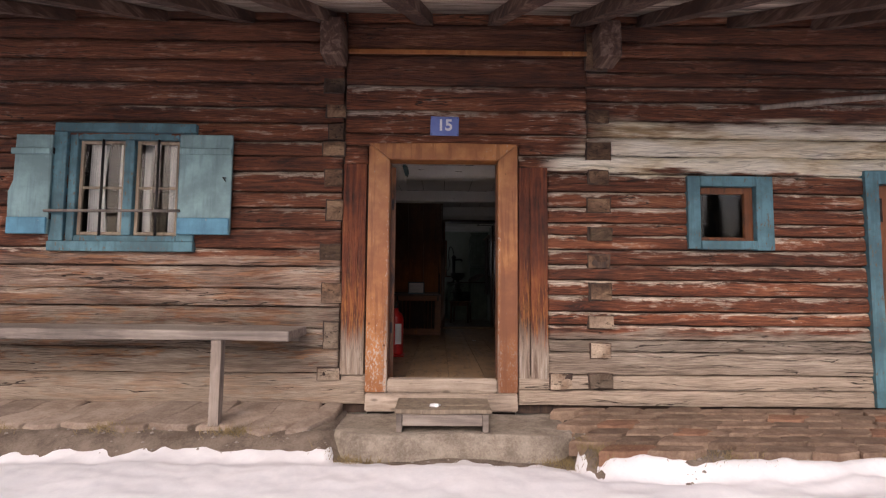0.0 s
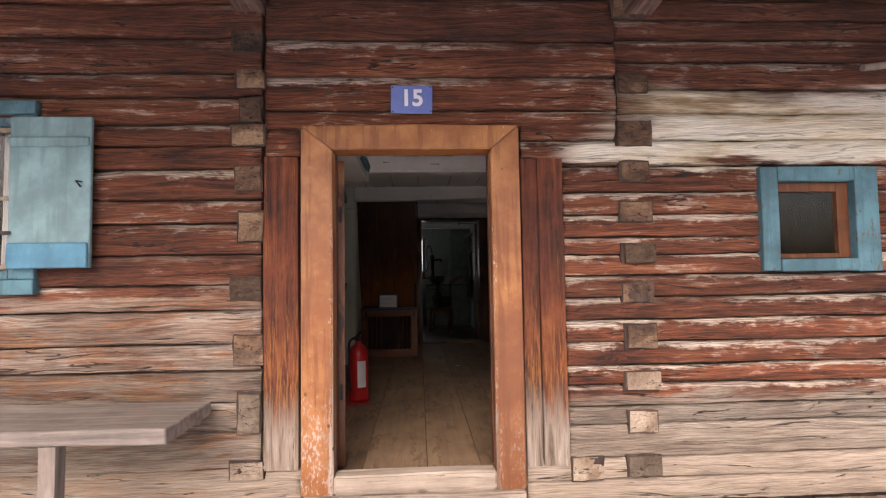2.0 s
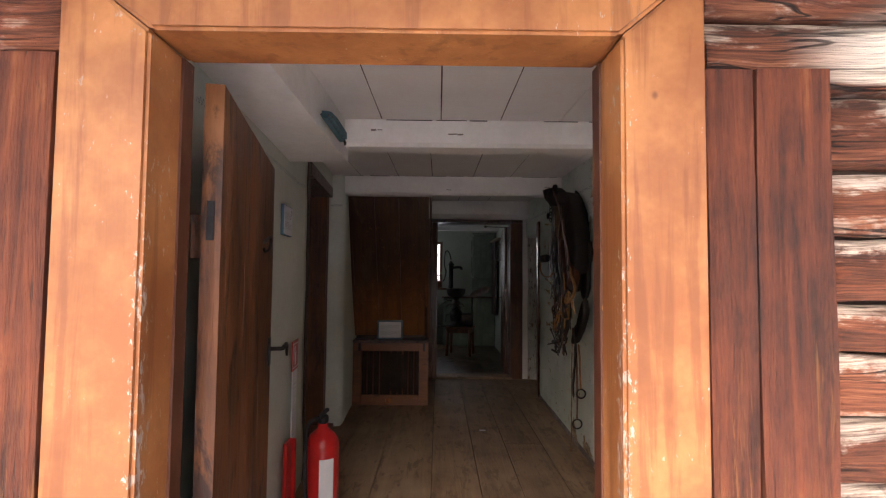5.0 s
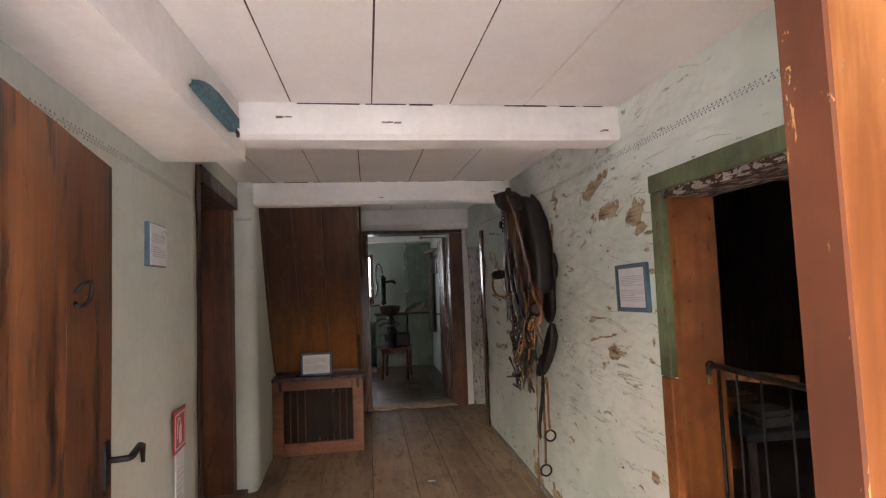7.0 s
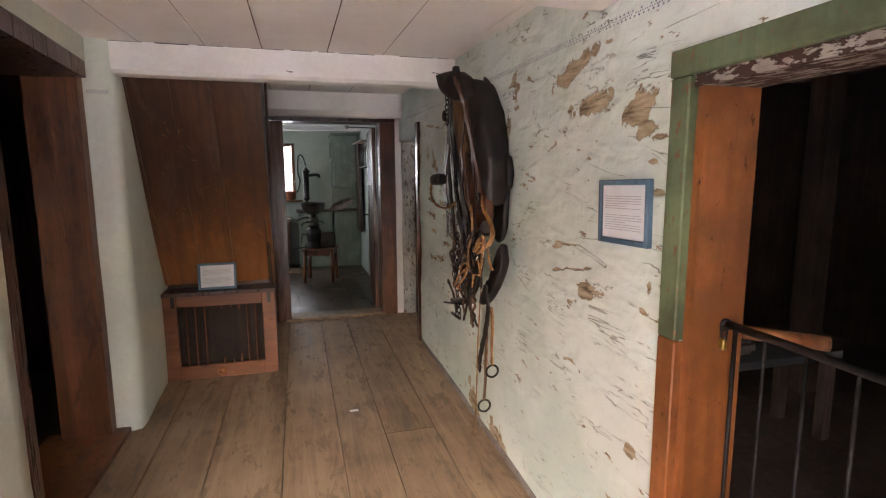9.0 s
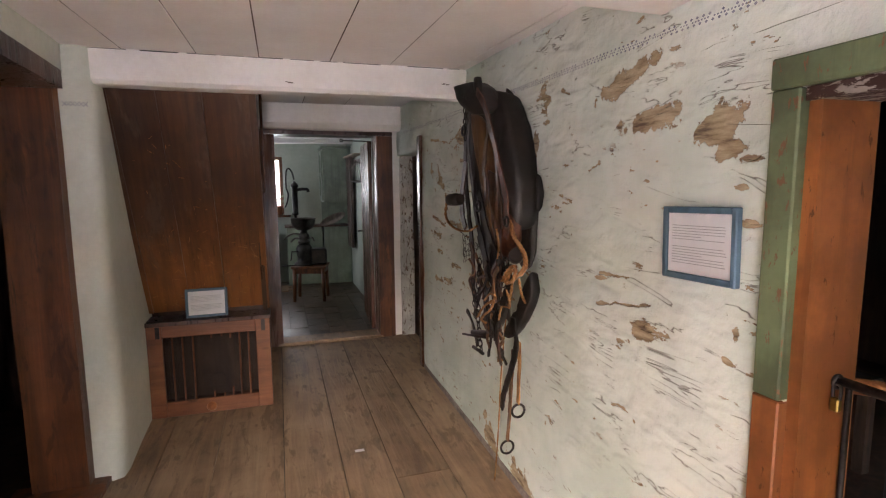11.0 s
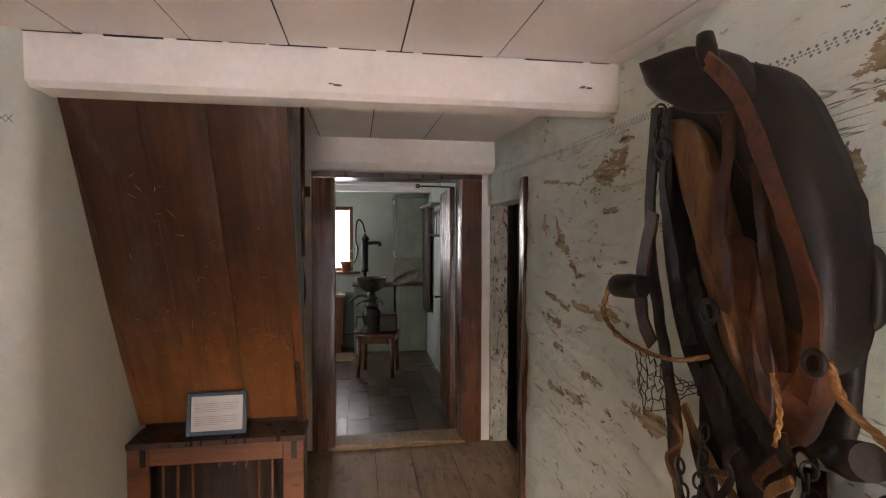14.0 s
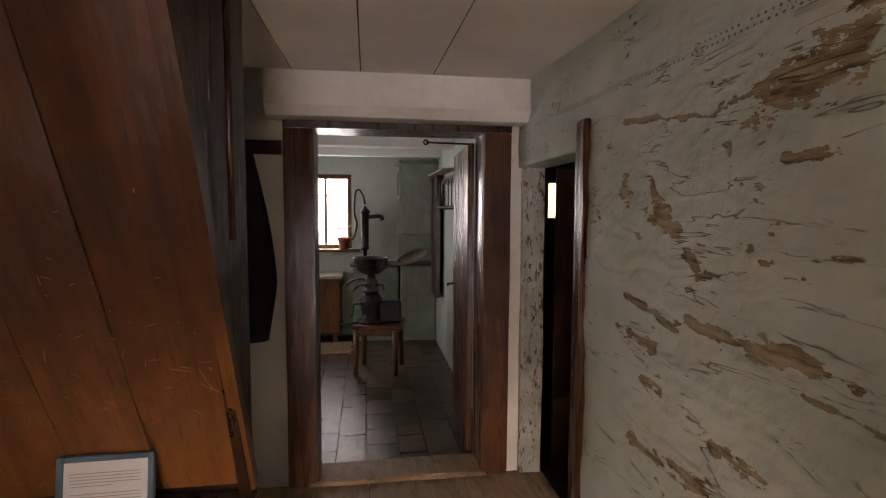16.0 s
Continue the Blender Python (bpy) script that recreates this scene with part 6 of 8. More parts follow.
# kitchen door: frame, deep lining, threshold, leaf
dk = thing("door_6", (0.68, END, 0.0), "dark brown door frame to the kitchen", "door frame", kind="structure")
for nm, x0, x1, mt in (("stile", 0.04, 0.203, M_BROWNGLOSS), ("stile", 1.168, 1.328, M_BROWN)):
    bm = bmesh.new()
    plank(bm, (x0, END - 0.03, 0.0), (x1, END + 0.012, 2.045), 2, 14, 0.004, x0)
    soften(bm, 0.005, 2)
    part(nm, bm, mt, dk)
bm = bmesh.new()
plank(bm, (0.04, END - 0.031, 2.046), (1.328, END + 0.012, 2.113), 0, 14, 0.006, 4)
part("head", bm, M_DARKDOOR, dk)
for x0, x1 in ((0.175, 0.204), (1.167, 1.195)):
    bm = bmesh.new()
    plank(bm, (x0, END + 0.013, 0.0), (x1, END + 0.24, 2.045), 2, 8, 0.003, x0)
    part("lining", bm, M_BROWNGLOSS, dk)
bm = bmesh.new()
plank(bm, (0.17, END + 0.013, 2.046), (1.20, END + 0.24, 2.075), 0, 8, 0.003, 5)
part("lining_head", bm, M_DARKDOOR, dk)
bm = bmesh.new()
plank(bm, (0.15, END - 0.035, -0.02), (1.20, END + 0.20, 0.028), 0, 12, 0.006, 6)
soften(bm, 0.006, 2)
part("threshold", bm, M_FLOOR, dk)
kl = thing("kitchen_door", (1.17, END + 0.25, 0.0), "dark varnished panel door open into the kitchen", "door")
bm = bmesh.new()
plank(bm, (1.125, END + 0.25, 0.02), (1.165, END + 1.10, 2.02), 2, 8, 0.002, 1)
soften(bm, 0.004)
KM = Matrix.Translation((1.165, END + 0.25, 0)) @ Matrix.Rotation(radians(-3.5), 4, "Z") @ Matrix.Translation((-1.165, -END - 0.25, 0))
bm.transform(KM)
kleaf = part("leaf", bm, M_BROWNGLOSS, kl)
bm = bmesh.new()
tube(bm, [(1.12, END + 1.02, 1.02), (1.07, END + 1.02, 1.02), (1.065, END + 0.92, 1.02)], 0.008, 8)
bm.transform(KM)
part("handle", bm, M_IRON, kleaf)
bm = bmesh.new()
tube(bm, [(0.86, END + 0.26, 2.02), (1.16, END + 0.27, 2.015)], 0.006, 8)
ring(bm, (0.86, END + 0.26, 2.02), 0.014, 0.005, "y")
tagged(part("door_stay", bm, M_IRON), "thin iron stay rod under the kitchen lintel", "rod")

# ---- stair enclosure ----
stair = thing("stair_enclosure", (-0.28, 8.6, 0.66), "dark brown sloping plank underside of a steep stair", "stair")
SB, ST = Vector((0, 8.58, 0.70)), Vector((0, 7.865, 2.13))
sd = (ST - SB).normalized()
sn = Vector((0, sd.z, -sd.y))
sl = (ST - SB).length


def stair_board(name, x0, x1, s0, s1, off, thick, mat, seed):
    bm = bmesh.new()
    plank(bm, (x0, 0.0, s0), (x1, thick, s1), 2, 14, 0.0025, seed)
    for v in bm.verts:
        v.co = SB + sd * v.co.z + sn * (v.co.y + off) + Vector((v.co.x, 0, 0))
    part(name, bm, mat, stair)


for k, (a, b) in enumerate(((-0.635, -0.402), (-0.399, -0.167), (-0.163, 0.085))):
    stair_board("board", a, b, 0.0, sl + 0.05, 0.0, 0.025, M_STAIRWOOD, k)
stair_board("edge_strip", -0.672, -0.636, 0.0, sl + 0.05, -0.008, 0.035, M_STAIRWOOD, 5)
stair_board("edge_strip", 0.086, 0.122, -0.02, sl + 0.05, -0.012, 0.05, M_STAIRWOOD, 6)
bm = bmesh.new()
pts = [(8.56, 0.66), (7.93, 2.15), (8.60, 2.27), (8.60, 0.66)]
lo = [bm.verts.new((0.078, y, z)) for y, z in pts]
hi = [bm.verts.new((0.108, y, z)) for y, z in pts]
bm.faces.new(lo)
bm.faces.new(hi[::-1])
for k in range(4):
    bm.faces.new((lo[k], hi[k], hi[(k + 1) % 4], lo[(k + 1) % 4]))
part("cheek", bm, M_DARKDOOR, stair)
simple("rear_boarding", [(-0.66, 0.10, 8.62, 8.65, 0.0, 2.27)], M_DARKDOOR, stair, "", 0.004)
bm = bmesh.new()
tube(bm, [(0.135, 8.30, 2.22), (0.135, 8.31, 1.52)], 0.009, 8)
part("hand_bar", bm, M_BROWNGLOSS, stair, "thin reddish wooden bar")
rs = random.Random(12)
bm = bmesh.new()
for k in range(130):
    x, s = -0.6 + 0.66 * rs.random(), 0.03 + (0.65 if k % 3 else 1.3) * rs.random() ** 1.2
    run = 0.003 + 0.028 * rs.random() ** 2
    tilt = rs.gauss(0, 0.5) if k % 2 else rs.gauss(1.5, 0.5)
    d = Vector((math.cos(tilt), 0, 0)) * run + sd * math.sin(tilt) * run
    q = SB + sd * s + sn * -0.0008 + Vector((x, 0, 0))
    tube(bm, [q - d, q + sd * 0.002 * rs.random(), q + d], [0.0006, 0.0009 + 0.0018 * rs.random(), 0.0006], 4)
tagged(part("scratch", bm, M_SCRATCH, stair), "fine pale orange scratches in the stair boards", kind="stuff")

# ---- cabinet under the stair: barred front ----
cab = thing("low_cabinet", (-0.27, 8.42, 0.0), "low orange-brown cabinet with a barred wire-mesh front", "cabinet")
X0, X1, CF, CZ = -0.667, 0.121, 8.415, 0.655
bm = bmesh.new()
for a in ((X0, X0 + 0.10, CF, CF + 0.022, 0.0, CZ - 0.016), (X1 - 0.095, X1, CF, CF + 0.022, 0.0, CZ - 0.016), (X0 + 0.1005, X1 - 0.0955, CF + 0.001, CF + 0.022, CZ - 0.10, CZ - 0.016), (X0 + 0.1005, X1 - 0.0955, CF + 0.001, CF + 0.022, 0.0, 0.105)):
    box(bm, *a)
soften(bm, 0.003)
front = part("front_frame", bm, M_CRATE, cab)
bm = bmesh.new()
plank(bm, (X0 - 0.004, CF - 0.012, CZ - 0.015), (X1 + 0.006, 8.61, CZ + 0.012), 0, 10, 0.003, 3)
part("top", bm, M_DARKDOOR, cab, "dark worn top board")
simple("side", [(X1 - 0.02, X1 - 0.001, CF + 0.023, 8.6, 0.0, CZ - 0.017)], M_DARKDOOR, cab)
simple("side", [(X0 + 0.001, X0 + 0.02, CF + 0.023, 8.6, 0.0, CZ - 0.017)], M_DARKDOOR, cab)
simple("back", [(X0 + 0.021, X1 - 0.021, 8.58, 8.6, 0.0, CZ - 0.017)], M_DUSK, cab)
simple("inner_shelf", [(X0 + 0.021, X1 - 0.021, 8.45, 8.579, 0.05, 0.07)], M_DUSK, cab)
for f, z0, z1 in ((0.095, 0.10, 0.56), (0.20, 0.10, 0.56), (0.31, 0.10, 0.56), (0.51, 0.10, 0.145), (0.51, 0.53, 0.56), (0.62, 0.10, 0.13), (0.62, 0.535, 0.56), (0.715, 0.10, 0.165), (0.715, 0.52, 0.56), (0.81, 0.10, 0.56), (0.91, 0.10, 0.56)):
    x = X0 + 0.10 + (X1 - X0 - 0.195) * f
    bm = bmesh.new()
    tube(bm, [(x, CF + 0.012, z0), (x + 0.002, CF + 0.012, z1)], 0.0065, 6)
    part("bar", bm, M_CRATE, front)
bm = bmesh.new()
nx = 40
for sgn in (1, -1):
    for i in range(-14, nx):
        a = X0 + 0.10 + i * 0.0165
        p, q = [], 0
        pts = [(a + sgn * 0 + (0.462 * k / 8) * 0.5 * sgn + (0 if sgn > 0 else 0.2), CF + 0.026, 0.103 + 0.459 * k / 8) for k in range(9)]
        pts = [c for c in pts if X0 + 0.095 < c[0] < X1 - 0.09]
        if len(pts) > 1:
            tube(bm, [pts[0], pts[-1]], 0.0011, 3, False)
part("wire_mesh", bm, M_IRON, front)
bm = bmesh.new()
lathe(bm, [(0.030, 0.0), (0.034, 0.006), (0.030, 0.014), (0.016, 0.016), (0.015, 0.010), (0.002, 0.010)], (0, 0, 0), 18)
bm.transform(pose(-0.285, CF - 0.001, 0.048, 90, 0, 0))
part("knob", bm, M_JAMBOR, front, "round worn wooden knob")
for x in (X0 + 0.075, X1 - 0.045):
    simple("hinge", [(x - 0.013, x + 0.013, CF - 0.005, CF - 0.0005, CZ - 0.10, CZ - 0.02)], M_IRON, front)
bm = bmesh.new()
ring(bm, (-0.235, 8.44, 0.22), 0.055, 0.003, "y", 20, 5)
part("inner_ring", bm, M_IRON, cab)


# ---- notices ----
def text_bars(parent, m, w, h, lines, seed):
    """Lines of print too small to read, as thin bars."""
    rr = random.Random(seed)
    bm = bmesh.new()
    z = h / 2 - 0.02
    for k in range(lines):
        if k in (0, lines // 2):
            z -= 0.014
        ww = w * (0.86 if k % 5 != 4 else 0.5) * (0.94 + 0.06 * rr.random())
        box(bm, -w * 0.43, -w * 0.43 + ww, -0.0012, -0.0004, z - 0.0020, z)
        z -= (h - 0.07) / lines
    bm.transform(m)
    part("print_block", bm, M_INK, parent)


def framed_notice(m, w, h, label, group, lines, border=0.018):
    t = thing("framed_notice", m.translation, label, "notice", group)
    bm = bmesh.new()
    for a in ((-w / 2, -w / 2 + border, -0.010, 0.010, -h / 2, h / 2), (w / 2 - border, w / 2, -0.010, 0.010, -h / 2, h / 2), (-w / 2 + border, w / 2 - border, -0.010, 0.010, -h / 2, -h / 2 + border), (-w / 2 + border, w / 2 - border, -0.010, 0.010, h / 2 - border, h / 2)):
        box(bm, *a)
    soften(bm, 0.003)
    bm.transform(m)
    fr = part("picture_frame", bm, M_FRAMEBLUE, t)
    bm = bmesh.new()
    box(bm, -w / 2 + border, w / 2 - border, -0.002, 0.008, -h / 2 + border, h / 2 - border)
    bm.transform(m)
    part("sheet", bm, M_PAPER, fr, "printed white sheet")
    text_bars(t, m @ pose(0, -0.002, 0), w - 2 * border, h - 2 * border, lines, int(w * 1000))


framed_notice(pose(-0.285, 8.478, 0.768, -9, 0, 2), 0.268, 0.198, "blue-grey framed printed notice leaning on the cabinet", "framed notices", 10)
framed_notice(pose(right_wall_x(5.76) - 0.012, 5.757, 1.395, 0, -1.5, -90), 0.262, 0.205, "blue-framed printed notice hanging on the flaking wall", "framed notices", 13)
card = thing("wall_notice", (-0.62, 5.77, 1.63), "printed card on a blue board beside the doorway", "notice")
bm = bmesh.new()
obox(bm, pose(left_wall_x(5.765) + 0.012, 5.765, 1.63, 0, 0, 4), 0.016, 0.205, 0.162)
soften(bm, 0.002)
part("board", bm, M_FRAMEBLUE, card)
bm = bmesh.new()
obox(bm, pose(left_wall_x(5.765) + 0.0215, 5.768, 1.63, 0, 0, 4), 0.003, 0.19, 0.152)
part("sheet", bm, M_PAPER, card)
mt_ = pose(left_wall_x(5.765) + 0.0235, 5.768, 1.63, 0, 0, 94)
text_bars(card, mt_, 0.18, 0.145, 9, 77)
bm = bmesh.new()
ring(bm, (0, -0.0008, 0), 0.014, 0.003, "y", 14, 4)
bm.transform(mt_ @ pose(0.055, 0, 0.047))
part("emblem", bm, M_INK, card)

# ---- fire safety ----
fs = thing("fire_extinguisher_sign", (-0.60, 6.05, 0.1), "red extinguisher symbol over a long paper label", "sign")
xs_ = left_wall_x(6.05) + 0.012
MS = pose(xs_ + 0.004, 6.055, 0.87, 0, 0, 94)
bm = bmesh.new()
box(bm, -0.085, 0.085, -0.003, 0.003, -0.085, 0.085)
bm.transform(MS)
plate = part("plate", bm, M_RED, fs)
bm = bmesh.new()
for a in ((-0.07, 0.07, -0.0042, -0.0032, 0.066, 0.071), (-0.07, 0.07, -0.0042, -0.0032, -0.071, -0.066), (-0.073, -0.068, -0.0042, -0.0032, -0.071, 0.071), (0.068, 0.073, -0.0042, -0.0032, -0.071, 0.071)):
    box(bm, *a)
tube(bm, [(0.0, -0.0036, -0.055), (0.0, -0.0036, 0.02)], 0.0008, 4)
box(bm, -0.018, 0.018, -0.0042, -0.0032, -0.055, 0.018)
strap(bm, [(0.0, -0.0037, 0.018), (-0.005, -0.0037, 0.045), (-0.03, -0.0037, 0.05), (-0.042, -0.0037, 0.02), (-0.040, -0.0037, -0.03)], 0.001, 0.007, (0, 1, 0))
bm.transform(MS)
part("symbol", bm, M_SIGNWHITE, plate)
bm = bmesh.new()
box(bm, -0.06, 0.06, -0.002, 0.004, -0.62, -0.088)
bm.transform(MS)
part("label_strip", bm, M_PAPER, fs)
text_bars(fs, MS @ pose(0.0, -0.0025, -0.34), 0.11, 0.42, 14, 9)

stand = thing("extinguisher_stand", (-0.43, 5.86, 0.0), "red sheet-metal floor stand", "stand")
simple("base_plate", [(-0.565, -0.30, 5.72, 5.98, 0.0, 0.012)], M_RED, stand, "", 0.003)
bm = bmesh.new()
box(bm, -0.585, -0.565, 5.74, 5.83, 0.0, 0.455)
box(bm, -0.585, -0.545, 5.83, 5.85, 0.0, 0.455)
soften(bm, 0.003)
part("upright", bm, M_RED, stand)
ext = thing("fire_extinguisher", (-0.415, 5.85, 0.012), "red fire extinguisher with black hose on its stand", "fire extinguisher")
EC = (-0.405, 5.86, 0.013)
bm = bmesh.new()
lathe(bm, [(0.082, 0.0), (0.088, 0.012), (0.090, 0.03), (0.090, 0.39), (0.086, 0.425), (0.068, 0.46), (0.04, 0.485), (0.028, 0.495), (0.028, 0.52)], EC, 32)
part("cylinder", bm, M_RED, ext)
bm = bmesh.new()
lathe(bm, [(0.024, 0.52), (0.030, 0.53), (0.030, 0.555), (0.018, 0.565)], EC, 16)
tube(bm, [(EC[0] - 0.01, EC[1], 0.575), (EC[0] + 0.035, EC[1] - 0.06, 0.62)], 0.011, 8)
tube(bm, [(EC[0] - 0.01, EC[1], 0.57), (EC[0] + 0.02, EC[1] - 0.09, 0.57)], 0.010, 8)
valve = part("valve", bm, M_BLACK, ext)
bm = bmesh.new()
tube(bm, smooth_line([(EC[0] - 0.02, EC[1] - 0.01, 0.565), (EC[0] - 0.07, EC[1] - 0.05, 0.53), (EC[0] - 0.075, EC[1] - 0.075, 0.40), (EC[0] - 0.07, EC[1] - 0.08, 0.20), (EC[0] - 0.055, EC[1] - 0.085, 0.10)]), 0.011, 8)
part("hose", bm, M_BLACK, valve, "black rubber hose")
bm = bmesh.new()
n = 10
a0, a1 = radians(-88), radians(-38)
for r in (0.0915,):
    g = [[bm.verts.new((EC[0] + r * math.cos(a0 + (a1 - a0) * i / n), EC[1] + r * math.sin(a0 + (a1 - a0) * i / n), EC[2] + z)) for i in range(n + 1)] for z in (0.12, 0.35)]
    for i in range(n):
        bm.faces.new((g[0][i], g[0][i + 1], g[1][i + 1], g[1][i]))
part("paper_label", bm, M_PAPER, ext, "white printed label")
bm = bmesh.new()
ring(bm, (EC[0], EC[1], 0.575), 0.02, 0.004, "x", 12, 5)
part("pull_ring", bm, M_YELLOW, valve, "yellow safety ring")

# blue lamp box on the boxed beam
alarm = thing("emergency_light", (-0.34, 5.6, 2.08), "small blue box with a clip fixed to the boxed beam", "lamp")
bm = bmesh.new()
plank(bm, (-0.312, 5.20, 2.03), (-0.262, 5.64, 2.092), 1, 6, 0.002, 1)
for v in bm.verts:
    if v.co.z > 2.06:
        v.co.z -= 0.55 * max(0.0, 5.36 - v.co.y) ** 1.5
soften(bm, 0.016, 3)
part("housing", bm, M_BLUE, alarm)
bm = bmesh.new()
tube(bm, [(-0.285, 5.62, 2.05), (-0.28, 5.68, 2.04), (-0.285, 5.70, 2.035)], 0.007, 6)
part("clip", bm, M_IRON, alarm)


# ---- stencilled border along both walls ----
def stencil(name, face, y0, y1, z_of, side):
    """Two rows of small lozenges and a broken middle line, faded in places."""
    bm = bmesh.new()
    n = int((y1 - y0) / 0.0215)
    for k in range(n):
        y = y0 + k * 0.0215
        fade = noise.noise(Vector((y * 2.1, side * 4, 3)))
        for dy, dz, r in ((0.0, 0.0085, 0.0056), (0.0107, -0.0085, 0.0056), (0.0053, 0.0, 0.0040), (0.016, 0.0, 0.0040)):
            if random.random() > 0.93 + 0.5 * min(0.0, fade):
                continue
            z = z_of(y) + dz
            vs = [bm.verts.new((face(y + dy + a * r, z + b * r) - side * 0.0025, y + dy + a * r, z + b * r)) for a, b in ((-1, 0), (0, -0.8), (1, 0), (0, 0.8))]
            bm.faces.new(vs)
    return structure(name, bm, M_STENCIL, "faded blue-grey stencilled border of small lozenges", "painted border")


def west_face(y, z):
    return left_wall_x(y) + noise.noise(Vector((y * 1.1, z * 2.8, -1))) * 0.012


stencil("trim_stencil_east", east_face, 4.2, 9.55, lambda y: 1.99 + 0.016 * (y - 5.6), 1)
stencil("trim_stencil_west", west_face, 4.2, 6.42, lambda y: 1.90 + 0.016 * (y - 5.6), -1)
bm = bmesh.new()
x = -0.76
while x < -0.66:
    for up in (0.022, -0.022):
        vs = [bm.verts.new((xx, 7.652 if xx > -0.69 else 7.646, 1.97 + zz + dd)) for xx, zz in ((x, -up / 2), (x + 0.02, up / 2)) for dd in (-0.0022, 0.0022)]
        bm.faces.new((vs[0], vs[2], vs[3], vs[1]))
    x += 0.0175
structure("trim_stencil_pier", bm, M_STENCIL, "faded blue-grey stencilled border on the pier", "painted border")
bm = bmesh.new()
for y0, y1 in ((5.56, 8.81),):
    rows = [(right_wall_x(y0), y0), (right_wall_x(y1), y1)]
    a = [bm.verts.new((x - 0.012 + dx, y, z)) for x, y in rows for dx, z in ((0, 0), (0, 0.035), (0.02, 0.035), (0.02, 0))]
    for k in range(4):
        bm.faces.new((a[k], a[(k + 1) % 4], a[4 + (k + 1) % 4], a[4 + k]))
    bm.faces.new(a[:4])
    bm.faces.new(a[4:])
structure("baseboard", bm, M_GREY, "narrow grey skirting strip at the floor", "skirting")

bm = bmesh.new()
plank(bm, (0.585, 7.54, 0.001), (0.64, 7.565, 0.006), 0, 5, 0.003, 3)
tagged(part("paper_scrap", bm, M_PAPER), "small white scrap of paper on the floor boards", "paper")
rb = random.Random(6)
for nm, y0, marks in (("beam_mark_1", 5.80, ((0.30, 2.12, 0.07), (-0.14, 2.14, 0.05), (1.24, 2.09, 0.03))), ("beam_mark_2", 7.70, ((0.30, 2.13, 0.04), (1.20, 2.16, 0.03)))):
    bm = bmesh.new()
    for x, z, run in marks:
        for k in range(4):
            a, c = x + run * (rb.random() - 0.5), z + 0.008 * (rb.random() - 0.5)
            box(bm, a, a + run * (0.2 + 0.4 * rb.random()), y0 - 0.0085, y0 + 0.002, c, c + 0.0015 + 0.003 * rb.random())
    structure(nm, bm, M_GREY, "dark chips in the white paint of the beam", "paint chips")

# garment and hook rail on the end wall
rail = thing("coat_rail", (-0.10, END, 1.93), "dark wooden hook rail on the end wall", "coat rail")
bm = bmesh.new()
plank(bm, (-0.30, END - 0.03, 1.90), (0.03, END - 0.003, 1.975), 0, 4, 0.003, 1)
part("board", bm, M_DARKDOOR, rail)
bm = bmesh.new()
tube(bm, smooth_line([(-0.12, END - 0.03, 1.925), (-0.12, END - 0.07, 1.915), (-0.12, END - 0.085, 1.94)]), 0.006, 6)
part("hook", bm, M_IRON, rail)
bm = bmesh.new()
n, m = 24, 16
g = []
for j in range(m + 1):
    f = j / m
    z = 1.90 - 1.02 * f
    half = 0.04 + 0.11 * math.sin(min(1, f * 1.3) * math.pi * 0.5) - 0.05 * max(0, f - 0.7) / 0.3
    g.append([bm.verts.new((-0.15 + half * math.cos(2 * math.pi * i / n) * (1 + 0.08 * math.sin(i * 2.1)), END - 0.075 + (0.02 + 0.035 * f) * math.sin(2 * math.pi * i / n), z)) for i in range(n)])
for a, b in zip(g, g[1:]):
    for i in range(n):
        bm.faces.new((a[i], a[(i + 1) % n], b[(i + 1) % n], b[i])).smooth = True
bm.faces.new(g[0])
bm.faces.new(g[-1][::-1])
tagged(part("coat", bm, M_BLACK), "black coat hanging from the hook rail", "coat")

slit = thing("window_4", (2.21, 11.56, 1.5), "narrow pantry window with yellowish glass", "window", kind="structure")
simple("window_frame", [(2.14, 2.165, 11.52, 11.56, 1.50, 1.88), (2.255, 2.28, 11.52, 11.56, 1.50, 1.88), (2.166, 2.254, 11.52, 11.56, 1.85, 1.88), (2.166, 2.254, 11.52, 11.56, 1.50, 1.53)], M_BROWN, slit)
g4 = simple("pane", [(2.16, 2.26, 11.535, 11.54, 1.515, 1.865)], M_AMBER, slit)
g4.visible_shadow = False

# ---- horse harness on the wall ----
har = thing("horse_harness", (1.33, 6.85, 0.80), "old black leather horse collar with straps, chains and orange rope", "harness")


def pad(outline, thick, dome):
    """A padded leather body: an outline facing the hall, domed in the middle, thick towards the wall."""
    bm = bmesh.new()
    pts = [Vector(q) for q in outline]
    pts = smooth_line(pts + [pts[0]], 7)[:-1]
    c = sum(pts, Vector()) / len(pts)
    rings = []
    for f, dx in ((0.12, -dome), (0.40, -dome * 0.9), (0.68, -dome * 0.62), (0.88, -dome * 0.25), (0.97, 0.0), (1.0, thick * 0.2), (0.98, thick * 0.7), (0.94, thick)):
        rings.append([bm.verts.new(c + (p - c) * f + Vector((dx, 0, 0)) + noise.noise_vector(p * 7 + Vector((f, 0, 0))) * 0.007 + noise.noise_vector(p * 24 + Vector((f * 3, 0, 0))) * 0.004) for p in pts])
    for a, b in zip(rings, rings[1:]):
        for k in range(len(pts)):
            bm.faces.new((a[k], a[(k + 1) % len(pts)], b[(k + 1) % len(pts)], b[k])).smooth = True
    bm.faces.new(rings[0])
    bm.faces.new(rings[-1][::-1])
    return bm


